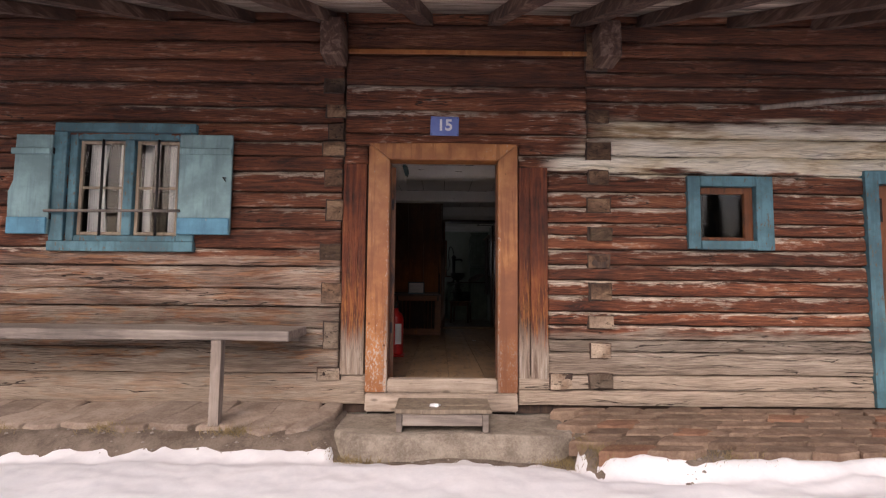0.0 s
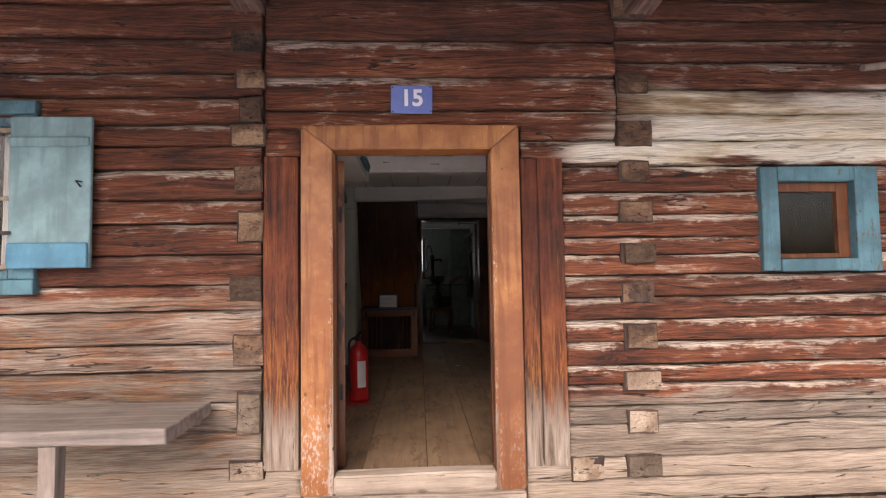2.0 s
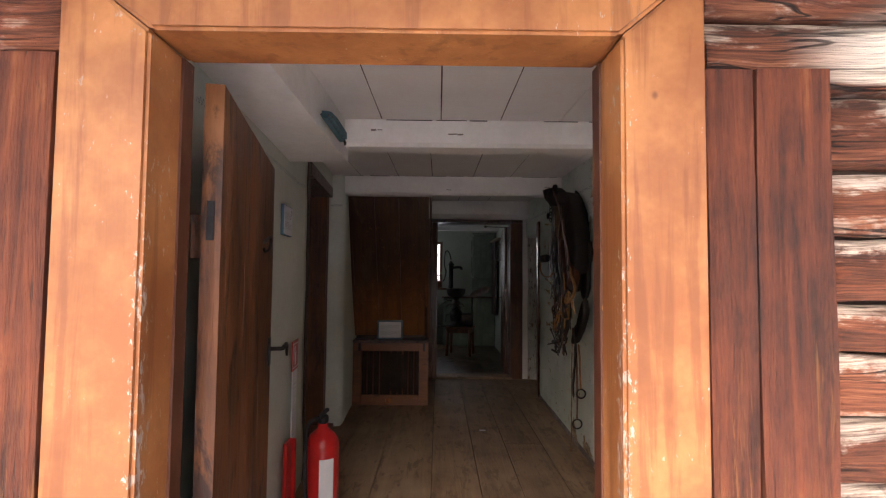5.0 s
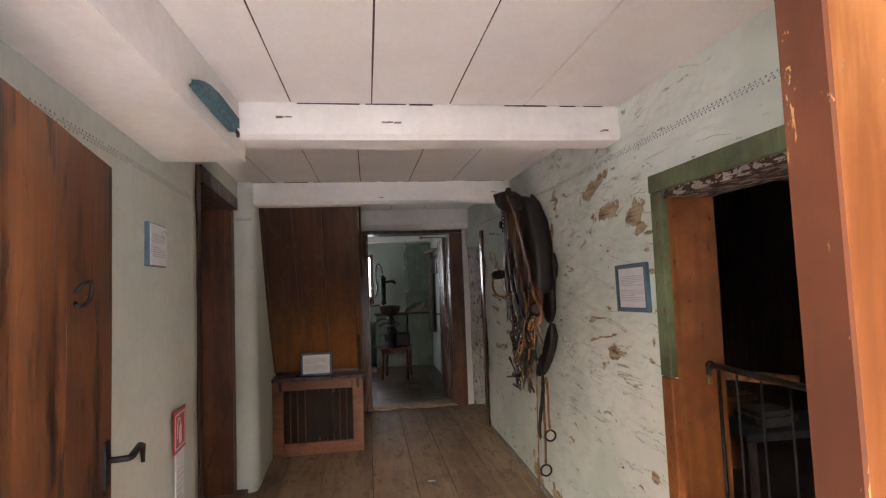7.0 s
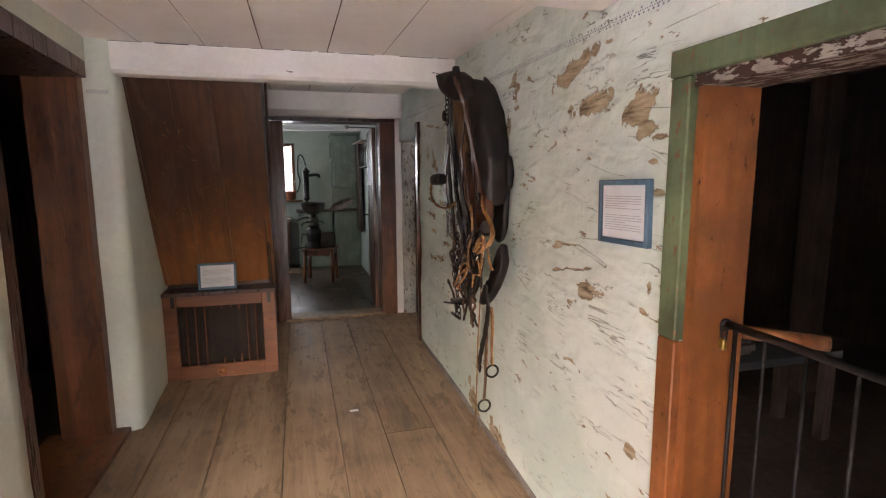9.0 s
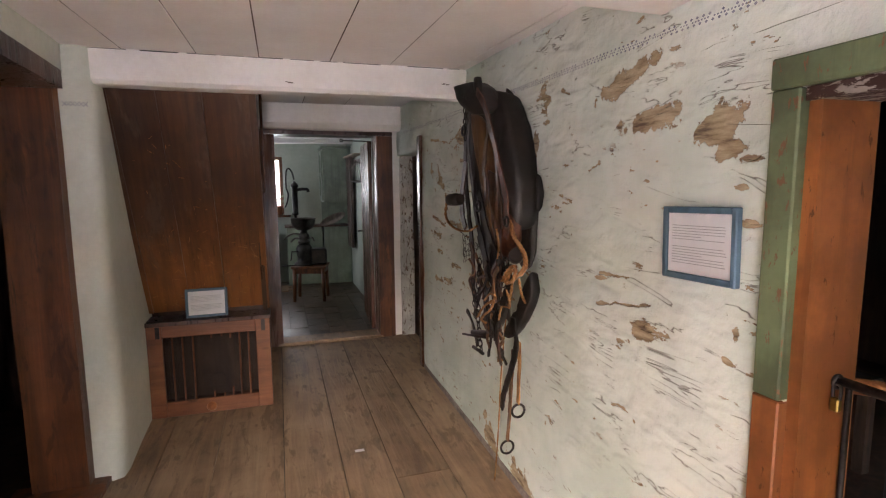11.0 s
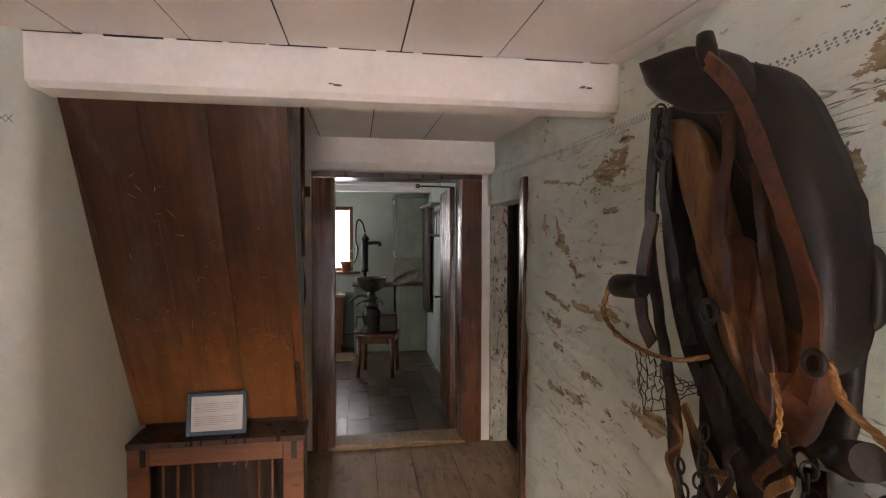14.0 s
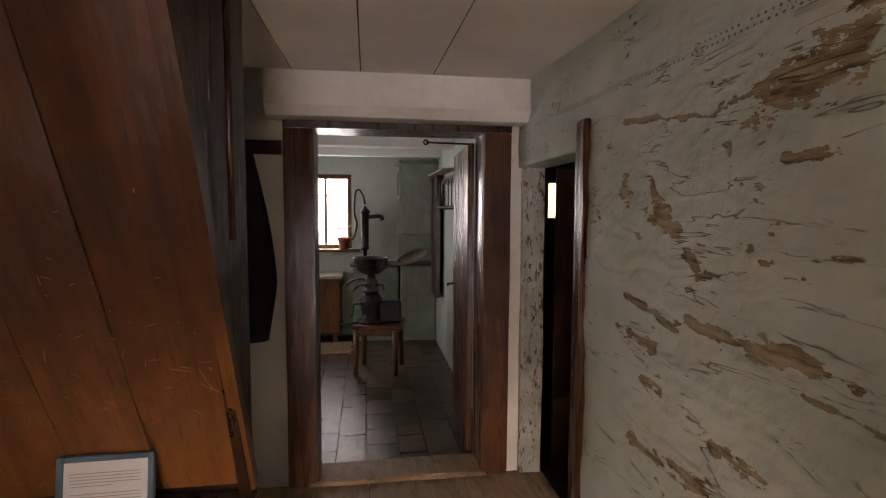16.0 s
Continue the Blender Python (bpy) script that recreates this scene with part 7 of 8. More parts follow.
def harness_strap(pts, width, mat):
    bm = bmesh.new()
    strap(bm, pts, width, 0.007)
    rough_up(bm, 0.004, 20)
    part("strap", bm, mat, har)


def harness_rope(pts, r):
    """Two strands laid round a core."""
    bm = bmesh.new()
    line = smooth_line(pts, 10)
    tube(bm, line, r * 0.72, 6)
    for ph in (0.0, math.pi):
        tube(bm, [p + Vector((math.cos(i * 0.9 + ph), math.sin(i * 0.9 + ph), 0)) * r * 0.6 for i, p in enumerate(line)], r * 0.62, 5)
    part("rope", bm, M_ROPE, har, "frayed orange rope")


def harness_ring(c, r):
    bm = bmesh.new()
    ring(bm, c, r, 0.006, "x" if c[2] > 0.7 else "y", 18, 6)
    part("ring", bm, M_IRON, har, "iron ring")


def chain(p0, p1, n, r):
    p0, p1 = Vector(p0), Vector(p1)
    for k in range(n):
        c = p0.lerp(p1, (k + 0.5) / n) + Vector((0, 0.004 * math.sin(k * 2.2), 0))
        d = (p1 - p0).normalized()
        s = d.orthogonal().normalized() if k % 2 else d.cross(d.orthogonal()).normalized()
        bm = bmesh.new()
        ln = (p1 - p0).length / n * 0.68
        tube(bm, [c + d * math.sin(a) * ln + s * math.cos(a) * r for a in [2 * math.pi * i / 12 for i in range(13)]], 0.0033, 5, False)
        part("chain_link", bm, M_IRON, har)


# collar, pads and peak, then straps, ropes, rings and chains
part("collar_flap", pad([(1.26, 6.931, 2.007), (1.273, 6.831, 1.913), (1.283, 6.758, 1.802), (1.288, 6.713, 1.62), (1.29, 6.693, 1.477), (1.288, 6.696, 1.333), (1.282, 6.719, 1.183), (1.27, 6.799, 1.21), (1.275, 6.776, 1.395), (1.276, 6.787, 1.582), (1.271, 6.834, 1.771), (1.262, 6.911, 1.915)], 0.03, 0.006), M_FLAP, har, "broad flat black leather collar flap")
part("flap_tab", pad([(1.29, 6.721, 1.611), (1.294, 6.671, 1.594), (1.295, 6.655, 1.516), (1.294, 6.668, 1.453), (1.29, 6.714, 1.436), (1.29, 6.715, 1.53)], 0.025, 0.004), M_FLAP, har)
part("back_pad", pad([(1.14, 7.147, 1.944), (1.187, 6.984, 1.942), (1.229, 6.855, 1.809), (1.246, 6.799, 1.618), (1.25, 6.772, 1.395), (1.237, 6.791, 1.26), (1.219, 6.836, 1.232), (1.195, 6.906, 1.298), (1.17, 6.994, 1.408), (1.148, 7.086, 1.615)], 0.06, 0.01), M_LEATHER, har)
part("collar_pad", pad([(1.16, 6.957, 1.972), (1.173, 6.863, 1.982), (1.185, 6.781, 1.9), (1.195, 6.711, 1.758), (1.2, 6.669, 1.583), (1.2, 6.661, 1.445), (1.193, 6.688, 1.362), (1.187, 6.731, 1.401), (1.185, 6.753, 1.544), (1.179, 6.804, 1.709), (1.17, 6.873, 1.847)], 0.1, 0.035), M_LEATHER, har, "black padded collar")
part("collar_peak", pad([(1.03, 7.018, 2.025), (1.048, 6.975, 2.025), (1.089, 6.884, 2.014), (1.114, 6.832, 1.964), (1.12, 6.815, 1.892), (1.089, 6.872, 1.872), (1.056, 6.946, 1.916), (1.037, 6.995, 1.971)], 0.07, 0.02), M_LEATHER, har, "pointed black leather peak")
part("hame_board", pad([(1.13, 7.057, 1.905), (1.143, 6.971, 1.873), (1.152, 6.91, 1.743), (1.158, 6.862, 1.596), (1.166, 6.811, 1.447), (1.17, 6.779, 1.32), (1.166, 6.793, 1.231), (1.155, 6.858, 1.336), (1.145, 6.929, 1.525), (1.136, 6.998, 1.717)], 0.035, 0.02), M_HAME, har, "worn tan wooden hame")
part("inner_lining", pad([(1.13, 6.843, 1.63), (1.143, 6.782, 1.597), (1.149, 6.747, 1.471), (1.15, 6.729, 1.311), (1.145, 6.744, 1.253), (1.138, 6.783, 1.357), (1.132, 6.82, 1.484)], 0.02, 0.006), M_BROWNLEATHER, har, "rust-brown leather lining")
part("leather_tongue", pad([(1.165, 6.77, 1.488), (1.184, 6.7, 1.476), (1.19, 6.671, 1.374), (1.185, 6.681, 1.284), (1.175, 6.711, 1.224), (1.166, 6.746, 1.245), (1.16, 6.776, 1.321)], 0.035, 0.015), M_REDLEATHER, har, "dark red-brown leather tongue ending in a point")
part("lower_strap", pad([(1.229, 6.599, 1.19), (1.23, 6.587, 1.117), (1.226, 6.603, 1.04), (1.212, 6.661, 0.947), (1.197, 6.744, 0.869), (1.19, 6.786, 0.866), (1.203, 6.711, 0.953), (1.213, 6.666, 1.038), (1.217, 6.651, 1.114)], 0.04, 0.012), M_LEATHER, har, "curved black leather strap")
part("strap_blade", pad([(1.127, 6.641, 1.121), (1.13, 6.585, 1.122), (1.124, 6.682, 0.944), (1.12, 6.757, 0.898), (1.123, 6.712, 1.005)], 0.02, 0.004), M_FLAP, har)
harness_strap([(1.08, 6.839, 1.976), (1.092, 6.77, 1.892), (1.103, 6.727, 1.79), (1.115, 6.683, 1.667), (1.127, 6.643, 1.548), (1.138, 6.635, 1.431), (1.15, 6.671, 1.33)], 0.036, M_REDLEATHER)
harness_strap([(1.15, 6.866, 1.92), (1.137, 6.847, 1.804), (1.123, 6.845, 1.709), (1.11, 6.827, 1.605)], 0.03, M_BROWNLEATHER)
harness_strap([(1.11, 6.82, 1.615), (1.11, 6.806, 1.54), (1.11, 6.815, 1.465)], 0.022, M_BROWNLEATHER)
harness_strap([(1.14, 6.776, 1.761), (1.143, 6.756, 1.616), (1.147, 6.731, 1.491), (1.15, 6.707, 1.369)], 0.026, M_BROWNLEATHER)
harness_strap([(1.13, 7.099, 1.941), (1.13, 7.12, 1.767), (1.13, 7.118, 1.57), (1.13, 7.073, 1.399), (1.13, 7.03, 1.256), (1.13, 7.008, 1.101)], 0.04, M_LEATHER)
harness_strap([(1.12, 7.09, 1.678), (1.117, 7.129, 1.548), (1.113, 7.131, 1.415), (1.11, 7.075, 1.345)], 0.05, M_BROWNLEATHER)
harness_strap([(1.15, 7.073, 1.828), (1.147, 7.067, 1.615), (1.143, 7.005, 1.407), (1.14, 6.925, 1.285)], 0.04, M_LEATHER)
harness_strap([(1.12, 7.038, 1.926), (1.12, 7.05, 1.74), (1.12, 6.996, 1.553), (1.12, 6.936, 1.374)], 0.03, M_LEATHER)
harness_strap([(1.15, 6.983, 1.533), (1.14, 6.882, 1.381), (1.13, 6.77, 1.285), (1.12, 6.663, 1.223)], 0.034, M_FLAP)
harness_strap([(1.11, 6.877, 1.333), (1.113, 6.8, 1.204), (1.117, 6.733, 1.129), (1.12, 6.69, 1.049)], 0.06, M_LEATHER)
harness_strap([(1.12, 6.96, 1.228), (1.127, 6.886, 1.144), (1.133, 6.789, 1.071), (1.14, 6.717, 1.027)], 0.024, M_HAME)
harness_strap([(1.11, 6.999, 1.282), (1.113, 6.97, 1.184), (1.117, 6.986, 1.076), (1.12, 6.946, 0.963)], 0.03, M_BROWNLEATHER)
harness_strap([(1.13, 6.95, 1.189), (1.13, 6.907, 1.098), (1.13, 6.843, 1.038), (1.13, 6.798, 0.976)], 0.018, M_BROWNLEATHER)
harness_strap([(1.13, 6.691, 1.265), (1.127, 6.667, 1.201), (1.123, 6.682, 1.126), (1.12, 6.677, 1.057)], 0.022, M_BROWNLEATHER)
harness_strap([(1.12, 6.669, 1.042), (1.13, 6.687, 0.963), (1.14, 6.712, 0.876)], 0.03, M_BROWNLEATHER)
harness_rope([(1.05, 7.174, 1.496), (1.054, 7.225, 1.41), (1.058, 7.163, 1.36), (1.062, 7.037, 1.34), (1.066, 6.91, 1.346), (1.07, 6.809, 1.376)], 0.00697)
harness_rope([(1.14, 6.606, 1.414), (1.137, 6.578, 1.355), (1.133, 6.515, 1.322), (1.13, 6.461, 1.288), (1.127, 6.444, 1.247), (1.123, 6.486, 1.204), (1.12, 6.537, 1.167)], 0.00656)
harness_rope([(1.15, 6.615, 1.399), (1.146, 6.575, 1.346), (1.142, 6.512, 1.317), (1.138, 6.458, 1.282), (1.134, 6.444, 1.24), (1.13, 6.485, 1.198)], 0.00656)
harness_rope([(1.1, 6.592, 1.161), (1.1, 6.532, 1.218), (1.1, 6.474, 1.24), (1.1, 6.485, 1.187), (1.1, 6.556, 1.159), (1.1, 6.509, 1.217), (1.1, 6.462, 1.218)], 0.00861)
harness_rope([(1.13, 6.5, 1.184), (1.135, 6.487, 1.128), (1.14, 6.461, 1.091)], 0.00574)
harness_rope([(1.12, 6.537, 1.164), (1.12, 6.555, 1.106), (1.12, 6.574, 1.046)], 0.00574)
harness_rope([(1.06, 6.778, 0.965), (1.062, 6.709, 1.027), (1.064, 6.605, 1.078), (1.066, 6.639, 1.032), (1.068, 6.754, 0.962), (1.07, 6.697, 0.956)], 0.00574)
harness_rope([(1.07, 6.719, 1.052), (1.07, 6.658, 1.094), (1.07, 6.598, 1.094), (1.07, 6.655, 1.053)], 0.00492)
harness_rope([(1.12, 6.702, 1.37), (1.12, 6.683, 1.302), (1.12, 6.692, 1.239)], 0.00492)
harness_rope([(1.11, 6.653, 0.978), (1.11, 6.625, 1.041), (1.11, 6.542, 1.062), (1.11, 6.576, 1.126)], 0.00492)
harness_strap([(1.17, 6.64, 0.986), (1.188, 6.638, 0.859), (1.205, 6.731, 0.71), (1.222, 6.846, 0.549), (1.24, 6.912, 0.45)], 0.036, M_LEATHER)
harness_strap([(1.22, 6.677, 0.861), (1.235, 6.705, 0.692), (1.25, 6.749, 0.54)], 0.022, M_ROPE)
harness_strap([(1.22, 6.74, 0.801), (1.24, 6.807, 0.567), (1.26, 6.882, 0.293)], 0.024, M_HAME)
harness_rope([(1.2, 6.772, 0.971), (1.218, 6.869, 0.642), (1.235, 6.943, 0.29), (1.252, 7.039, -0.047), (1.27, 7.197, -0.162)], 0.00369)
harness_ring((1.265, 6.895, 0.247), 0.034)
harness_ring((1.255, 6.753, 0.501), 0.032)
harness_ring((1.14, 6.652, 1.225), 0.024)
harness_ring((1.08, 6.82, 1.465), 0.022)
harness_ring((1.06, 6.955, 1.811), 0.022)
harness_ring((1.13, 6.625, 1.406), 0.02)
chain((1.1, 7.033, 1.928), (1.1, 7.05, 1.777), 6, 0.013)
chain((1.1, 6.856, 1.218), (1.11, 6.905, 0.934), 10, 0.01)
chain((1.11, 6.905, 0.934), (1.12, 6.884, 0.759), 6, 0.01)
chain((1.1, 6.944, 1.109), (1.1, 6.901, 0.929), 7, 0.01)
chain((1.12, 6.62, 1.239), (1.11, 6.607, 1.133), 5, 0.012)
bm = bmesh.new()
tube(bm, [(1.095, 6.845, 1.96), (1.095, 6.862, 2.005), (1.096, 6.868, 2.035)], [0.019, 0.021, 0.017], 12)
part("hame_knob", bm, M_LEATHER, har)
bm = bmesh.new()
tube(bm, [(1.055, 7.168, 1.484), (1.058, 7.158, 1.485), (1.072, 7.11, 1.488), (1.085, 7.075, 1.490)], [0.024, 0.030, 0.032, 0.028], 14)
part("blinker", bm, M_LEATHER, har, "stiff black leather blinker")
bm = bmesh.new()
tube(bm, [(1.17, 6.62, 1.25), (1.15, 6.57, 1.265), (1.135, 6.53, 1.28)], [0.026, 0.032, 0.029], 14)
part("strap_roll", bm, M_LEATHER, har, "rolled black leather cup")
bm = bmesh.new()
tube(bm, [(1.07, 7.005, 0.822), (1.10, 6.762, 0.867)], 0.0055, 8)
part("iron_rod", bm, M_IRON, har)
bm = bmesh.new()
tube(bm, [(1.09, 6.919, 0.852), (1.11, 6.80, 0.875), (1.13, 6.682, 0.904)], [0.014, 0.017, 0.016], 8)
part("swingle_bar", bm, M_LEATHER, har, "dark bar")
bm = bmesh.new()
tube(bm, [(1.07, 6.86, 0.80), (1.08, 6.76, 0.796)], 0.008, 8)
part("toggle", bm, M_IRON, har)
# thick dark straps and a matted tangle behind the loose ends
for pts, w in (([(1.20, 6.99, 1.80), (1.20, 7.02, 1.60), (1.19, 7.00, 1.42), (1.18, 6.95, 1.25)], 0.075), ([(1.17, 6.95, 1.72), (1.16, 6.96, 1.50), (1.15, 6.90, 1.30), (1.14, 6.85, 1.12)], 0.085),
               ([(1.19, 6.96, 1.34), (1.17, 6.94, 1.18), (1.16, 6.92, 1.02), (1.15, 6.90, 0.90)], 0.055), ([(1.16, 6.88, 1.36), (1.15, 6.80, 1.20), (1.14, 6.76, 1.06), (1.14, 6.74, 0.94)], 0.080),
               ([(1.16, 6.74, 1.24), (1.14, 6.72, 1.12), (1.13, 6.76, 1.00), (1.12, 6.80, 0.90)], 0.060), ([(1.15, 6.64, 1.22), (1.14, 6.62, 1.10), (1.15, 6.66, 0.98)], 0.050)):
    harness_strap(pts, w, M_LEATHER)
rh = random.Random(31)
for k in range(16):
    y, z = 6.60 + 0.36 * rh.random(), 0.92 + 0.34 * rh.random()
    pts = [(1.085 + 0.03 * rh.random(), y + rh.gauss(0, 0.03), z - 0.05 * i + rh.gauss(0, 0.012)) for i in range(4)]
    harness_strap(pts, 0.010 + 0.014 * rh.random(), (M_BROWNLEATHER, M_LEATHER, M_HAME, M_LEATHER)[k % 4])
# muzzle net of bent wire
bm = bmesh.new()


def net(u, w):
    """A sagging wire net: u across, w down."""
    y = 7.22 - 0.22 * u - 0.06 * w + 0.06 * (0.5 - u) * w * w
    z = 1.315 - 0.055 * u * (1 - w) - (0.04 + 0.10 * math.sin(math.pi * min(1.0, 0.25 + u * 0.8))) * w
    return Vector((1.14 - 0.04 * math.sin(math.pi * u) * w + 0.02 * u, y, z)) + noise.noise_vector(Vector((u * 7, w * 7, 3))) * 0.012


for k in range(5):
    tube(bm, [net(i / 14, min(1.0, k / 4 + (0.11 if i % 2 else 0.0))) for i in range(15)], 0.0014, 4, False)
for i in range(0, 15, 2):
    tube(bm, [net(i / 14, q / 8) for q in range(9)], 0.0013, 4, False)
part("wire_muzzle", bm, M_IRON, har, "sagging wire muzzle net")
bm = bmesh.new()
tube(bm, [(1.345, 6.93, 1.90), (1.19, 6.93, 1.915)], 0.018, 10)
tagged(part("wall_peg", bm, M_BROWN), "stout wooden peg in the wall that holds the harness", "peg")

# ---- kitchen ----
kw = thing("window_3", (-0.03, KY1 + 0.1, 1.09), "small-paned kitchen window bright with daylight", "window", kind="structure")
bm = bmesh.new()
y = KY1 + 0.12
for a in ((-0.37, -0.315, y, y + 0.05, 1.09, 2.04), (0.245, 0.30, y, y + 0.05, 1.09, 2.04), (-0.314, 0.244, y, y + 0.05, 1.985, 2.04), (-0.314, 0.244, y, y + 0.05, 1.09, 1.14)):
    box(bm, *a)
soften(bm, 0.004)
part("window_frame", bm, M_BROWN, kw)
bm = bmesh.new()
box(bm, -0.05, -0.015, y + 0.01, y + 0.04, 1.141, 1.984)
for z in (1.35, 1.56, 1.77):
    box(bm, -0.314, -0.051, y + 0.015, y + 0.035, z - 0.009, z + 0.009)
    box(bm, -0.014, 0.244, y + 0.015, y + 0.035, z - 0.009, z + 0.009)
part("glazing_bars", bm, M_SASH, kw)
g = simple("pane", [(-0.32, 0.25, y + 0.023, y + 0.027, 1.13, 1.99)], M_GLASS, kw)
g.visible_shadow = False
bm = bmesh.new()
plank(bm, (-0.42, KY1 - 0.06, 1.055), (0.40, KY1 + 0.12, 1.088), 0, 6, 0.003, 1)
part("window_sill", bm, M_JAMB, kw)
bm = bmesh.new()
v = [bm.verts.new(c) for c in ((-6.0, 19.0, -1.0), (8.0, 19.0, -1.0), (8.0, 19.0, 6.0), (-6.0, 19.0, 6.0))]
bm.faces.new(v)
structure("backdrop", bm, M_OUTSIDE, "bright overcast sky beyond the kitchen window", "sky")



def pot_plant(x, y, z, s, seed, flowers):
    t = thing("potted_plant", (x, y, z), "small green plant in a terracotta pot on the window sill", "plant", "plants on the sill")
    bm = bmesh.new()
    lathe(bm, [(0.045 * s, 0), (0.062 * s, 0.095 * s), (0.068 * s, 0.096 * s), (0.068 * s, 0.12 * s), (0.055 * s, 0.12 * s), (0.05 * s, 0.10 * s)], (x, y, z), 18)
    part("pot", bm, M_TERRA, t)
    rr = random.Random(seed)
    bm = bmesh.new()
    for k in range(46):
        a, el = rr.random() * 6.283, rr.random()
        r = 0.11 * s * rr.random() ** 0.5
        c = Vector((x + r * math.cos(a), y + r * math.sin(a), z + 0.13 * s + 0.12 * s * el))
        d = Vector((math.cos(a), math.sin(a), 0.4 * rr.random())).normalized()
        w = d.cross(Vector((0, 0, 1))).normalized() * 0.016 * s
        bm.faces.new([bm.verts.new(p) for p in (c - d * 0.02 * s, c + w, c + d * 0.03 * s, c - w)])
        if k % 6 == 0:
            tube(bm, [(x, y, z + 0.1 * s), c], 0.0016, 4, False)
    part("leaves", bm, M_LEAF, t)


pot_plant(0.20, KY1 + 0.02, 1.089, 1.25, 3, False)
pot_plant(-0.20, KY1 + 0.03, 1.089, 1.1, 5, True)

pump = thing("water_pump", (0.46, 13.5, 1.0), "black cast-iron hand pump with a curved lever", "pump")
PX, PY = 0.47, 13.42
bm = bmesh.new()
lathe(bm, [(0.022, 0), (0.022, 0.17), (0.05, 0.18), (0.05, 0.21), (0.044, 0.215), (0.048, 0.62), (0.062, 0.63), (0.062, 0.66), (0.03, 0.69), (0.012, 0.72)], (PX, PY, 0.92), 18)
part("body", bm, M_IRON, pump)
bm = bmesh.new()
tube(bm, smooth_line([(PX + 0.04, PY, 1.50), (PX + 0.12, PY, 1.51), (PX + 0.20, PY, 1.505), (PX + 0.215, PY, 1.46)]), 0.025, 10)
part("spout", bm, M_IRON, pump)
bm = bmesh.new()
tube(bm, smooth_line([(PX, PY, 1.66), (PX - 0.03, PY, 1.78), (PX - 0.08, PY, 1.84), (PX - 0.12, PY, 1.78), (PX - 0.13, PY, 1.55), (PX - 0.10, PY, 1.42), (PX - 0.13, PY, 1.28), (PX - 0.16, PY, 1.22)]), 0.013, 8)
part("lever", bm, M_IRON, pump)

sink = thing("stone_sink_counter", (0.3, 13.4, -0.03), "green-painted sink counter with a wooden ledge", "counter")
simple("body", [(0.32, 0.875, 13.25, 13.598, -0.03, 0.90)], M_KGREEN, sink, "", 0.006)
simple("ledge", [(0.29, 1.30, 13.20, 13.598, 0.901, 0.93)], M_DARKDOOR, sink, "dark wooden ledge", 0.005)
chestk = thing("kitchen_chest", (-0.1, 13.4, -0.03), "low brown wooden chest under the window", "chest")
simple("body", [(-0.75, 0.17, 13.20, 13.595, 0.10, 0.76)], M_BROWN, chestk, "", 0.006)
simple("top", [(-0.78, 0.20, 13.16, 13.597, 0.761, 0.80)], M_SASH, chestk, "pale worn top", 0.005)
for x in (-0.70, 0.10):
    simple("leg", [(x - 0.03, x + 0.03, 13.24, 13.30, -0.03, 0.099)], M_JAMB, chestk)

hutch = thing("green_cupboard", (1.1, 13.3, -0.03), "tall green-painted kitchen cupboard with a narrow glazed door", "cupboard")
simple("lower_body", [(0.90, 1.335, 13.22, 13.60, -0.03, 0.90)], M_KGREEN, hutch, "", 0.006)
simple("upper_body", [(0.90, 1.335, 13.05, 13.59, 1.30, 2.14)], M_KGREEN, hutch, "", 0.006)
simple("cornice", [(0.865, 1.338, 13.01, 13.595, 2.141, 2.175)], M_KGREEN, hutch, "", 0.008)
simple("back_board", [(0.90, 1.335, 13.56, 13.598, 0.931, 1.299)], M_KGREEN, hutch)
bm = bmesh.new()
for a in ((0.876, 0.899, 13.06, 13.12, 1.33, 2.11), (0.876, 0.899, 13.50, 13.57, 1.33, 2.11), (0.876, 0.899, 13.121, 13.499, 2.05, 2.11), (0.876, 0.899, 13.121, 13.499, 1.33, 1.40), (0.876, 0.899, 13.121, 13.499, 1.72, 1.77)):
    box(bm, *a)
soften(bm, 0.004)
part("glazed_door", bm, M_KGREEN, hutch)
bm = bmesh.new()
lathe(bm, [(0.002, 0), (0.10, 0.015), (0.125, 0.05), (0.13, 0.055), (0.12, 0.05), (0.09, 0.02), (0.002, 0.008)], (0, 0, 0), 22)
bm.transform(pose(1.03, 13.17, 1.015, 72, -22, 12) @ Matrix.Diagonal((1.75, 0.55, 1.0, 1.0)))
tagged(part("wooden_scoop", bm, M_GREYZ), "long shallow grey wooden scoop leaning on the ledge", "scoop")

# separator on its stool
stool = thing("square_stool", (0.61, 12.1, -0.03), "brown wooden four-legged stool", "stool")
SM = pose(0.61, 12.1, 0, 0, 0, -12.7)


def stool_part(name, boxes):
    bm = bmesh.new()
    for b in boxes:
        box(bm, *b)
    soften(bm, 0.005)
    bm.transform(SM)
    part(name, bm, M_BROWN, stool)


stool_part("seat", [(-0.235, 0.235, -0.21, 0.21, 0.432, 0.462)])
for y0 in (-0.185, 0.165):
    stool_part("apron", [(-0.19, 0.19, y0, y0 + 0.02, 0.36, 0.431)])
for x0 in (-0.21, 0.19):
    stool_part("apron", [(x0, x0 + 0.02, -0.164, 0.164, 0.36, 0.431)])
for x in (-0.19, 0.19):
    for y in (-0.175, 0.175):
        bm = bmesh.new()
        tube(bm, [(x, y, 0.431), (x * 1.06, y * 1.05, -0.03)], [0.034, 0.027], 4)
        bm.transform(SM)
        part("leg", bm, M_BROWN, stool)
sep = thing("milk_separator", (0.53, 12.1, 0.462), "black cast-iron milk separator with a wide tin bowl", "separator")
SC = (0.53, 12.1, 0.463)
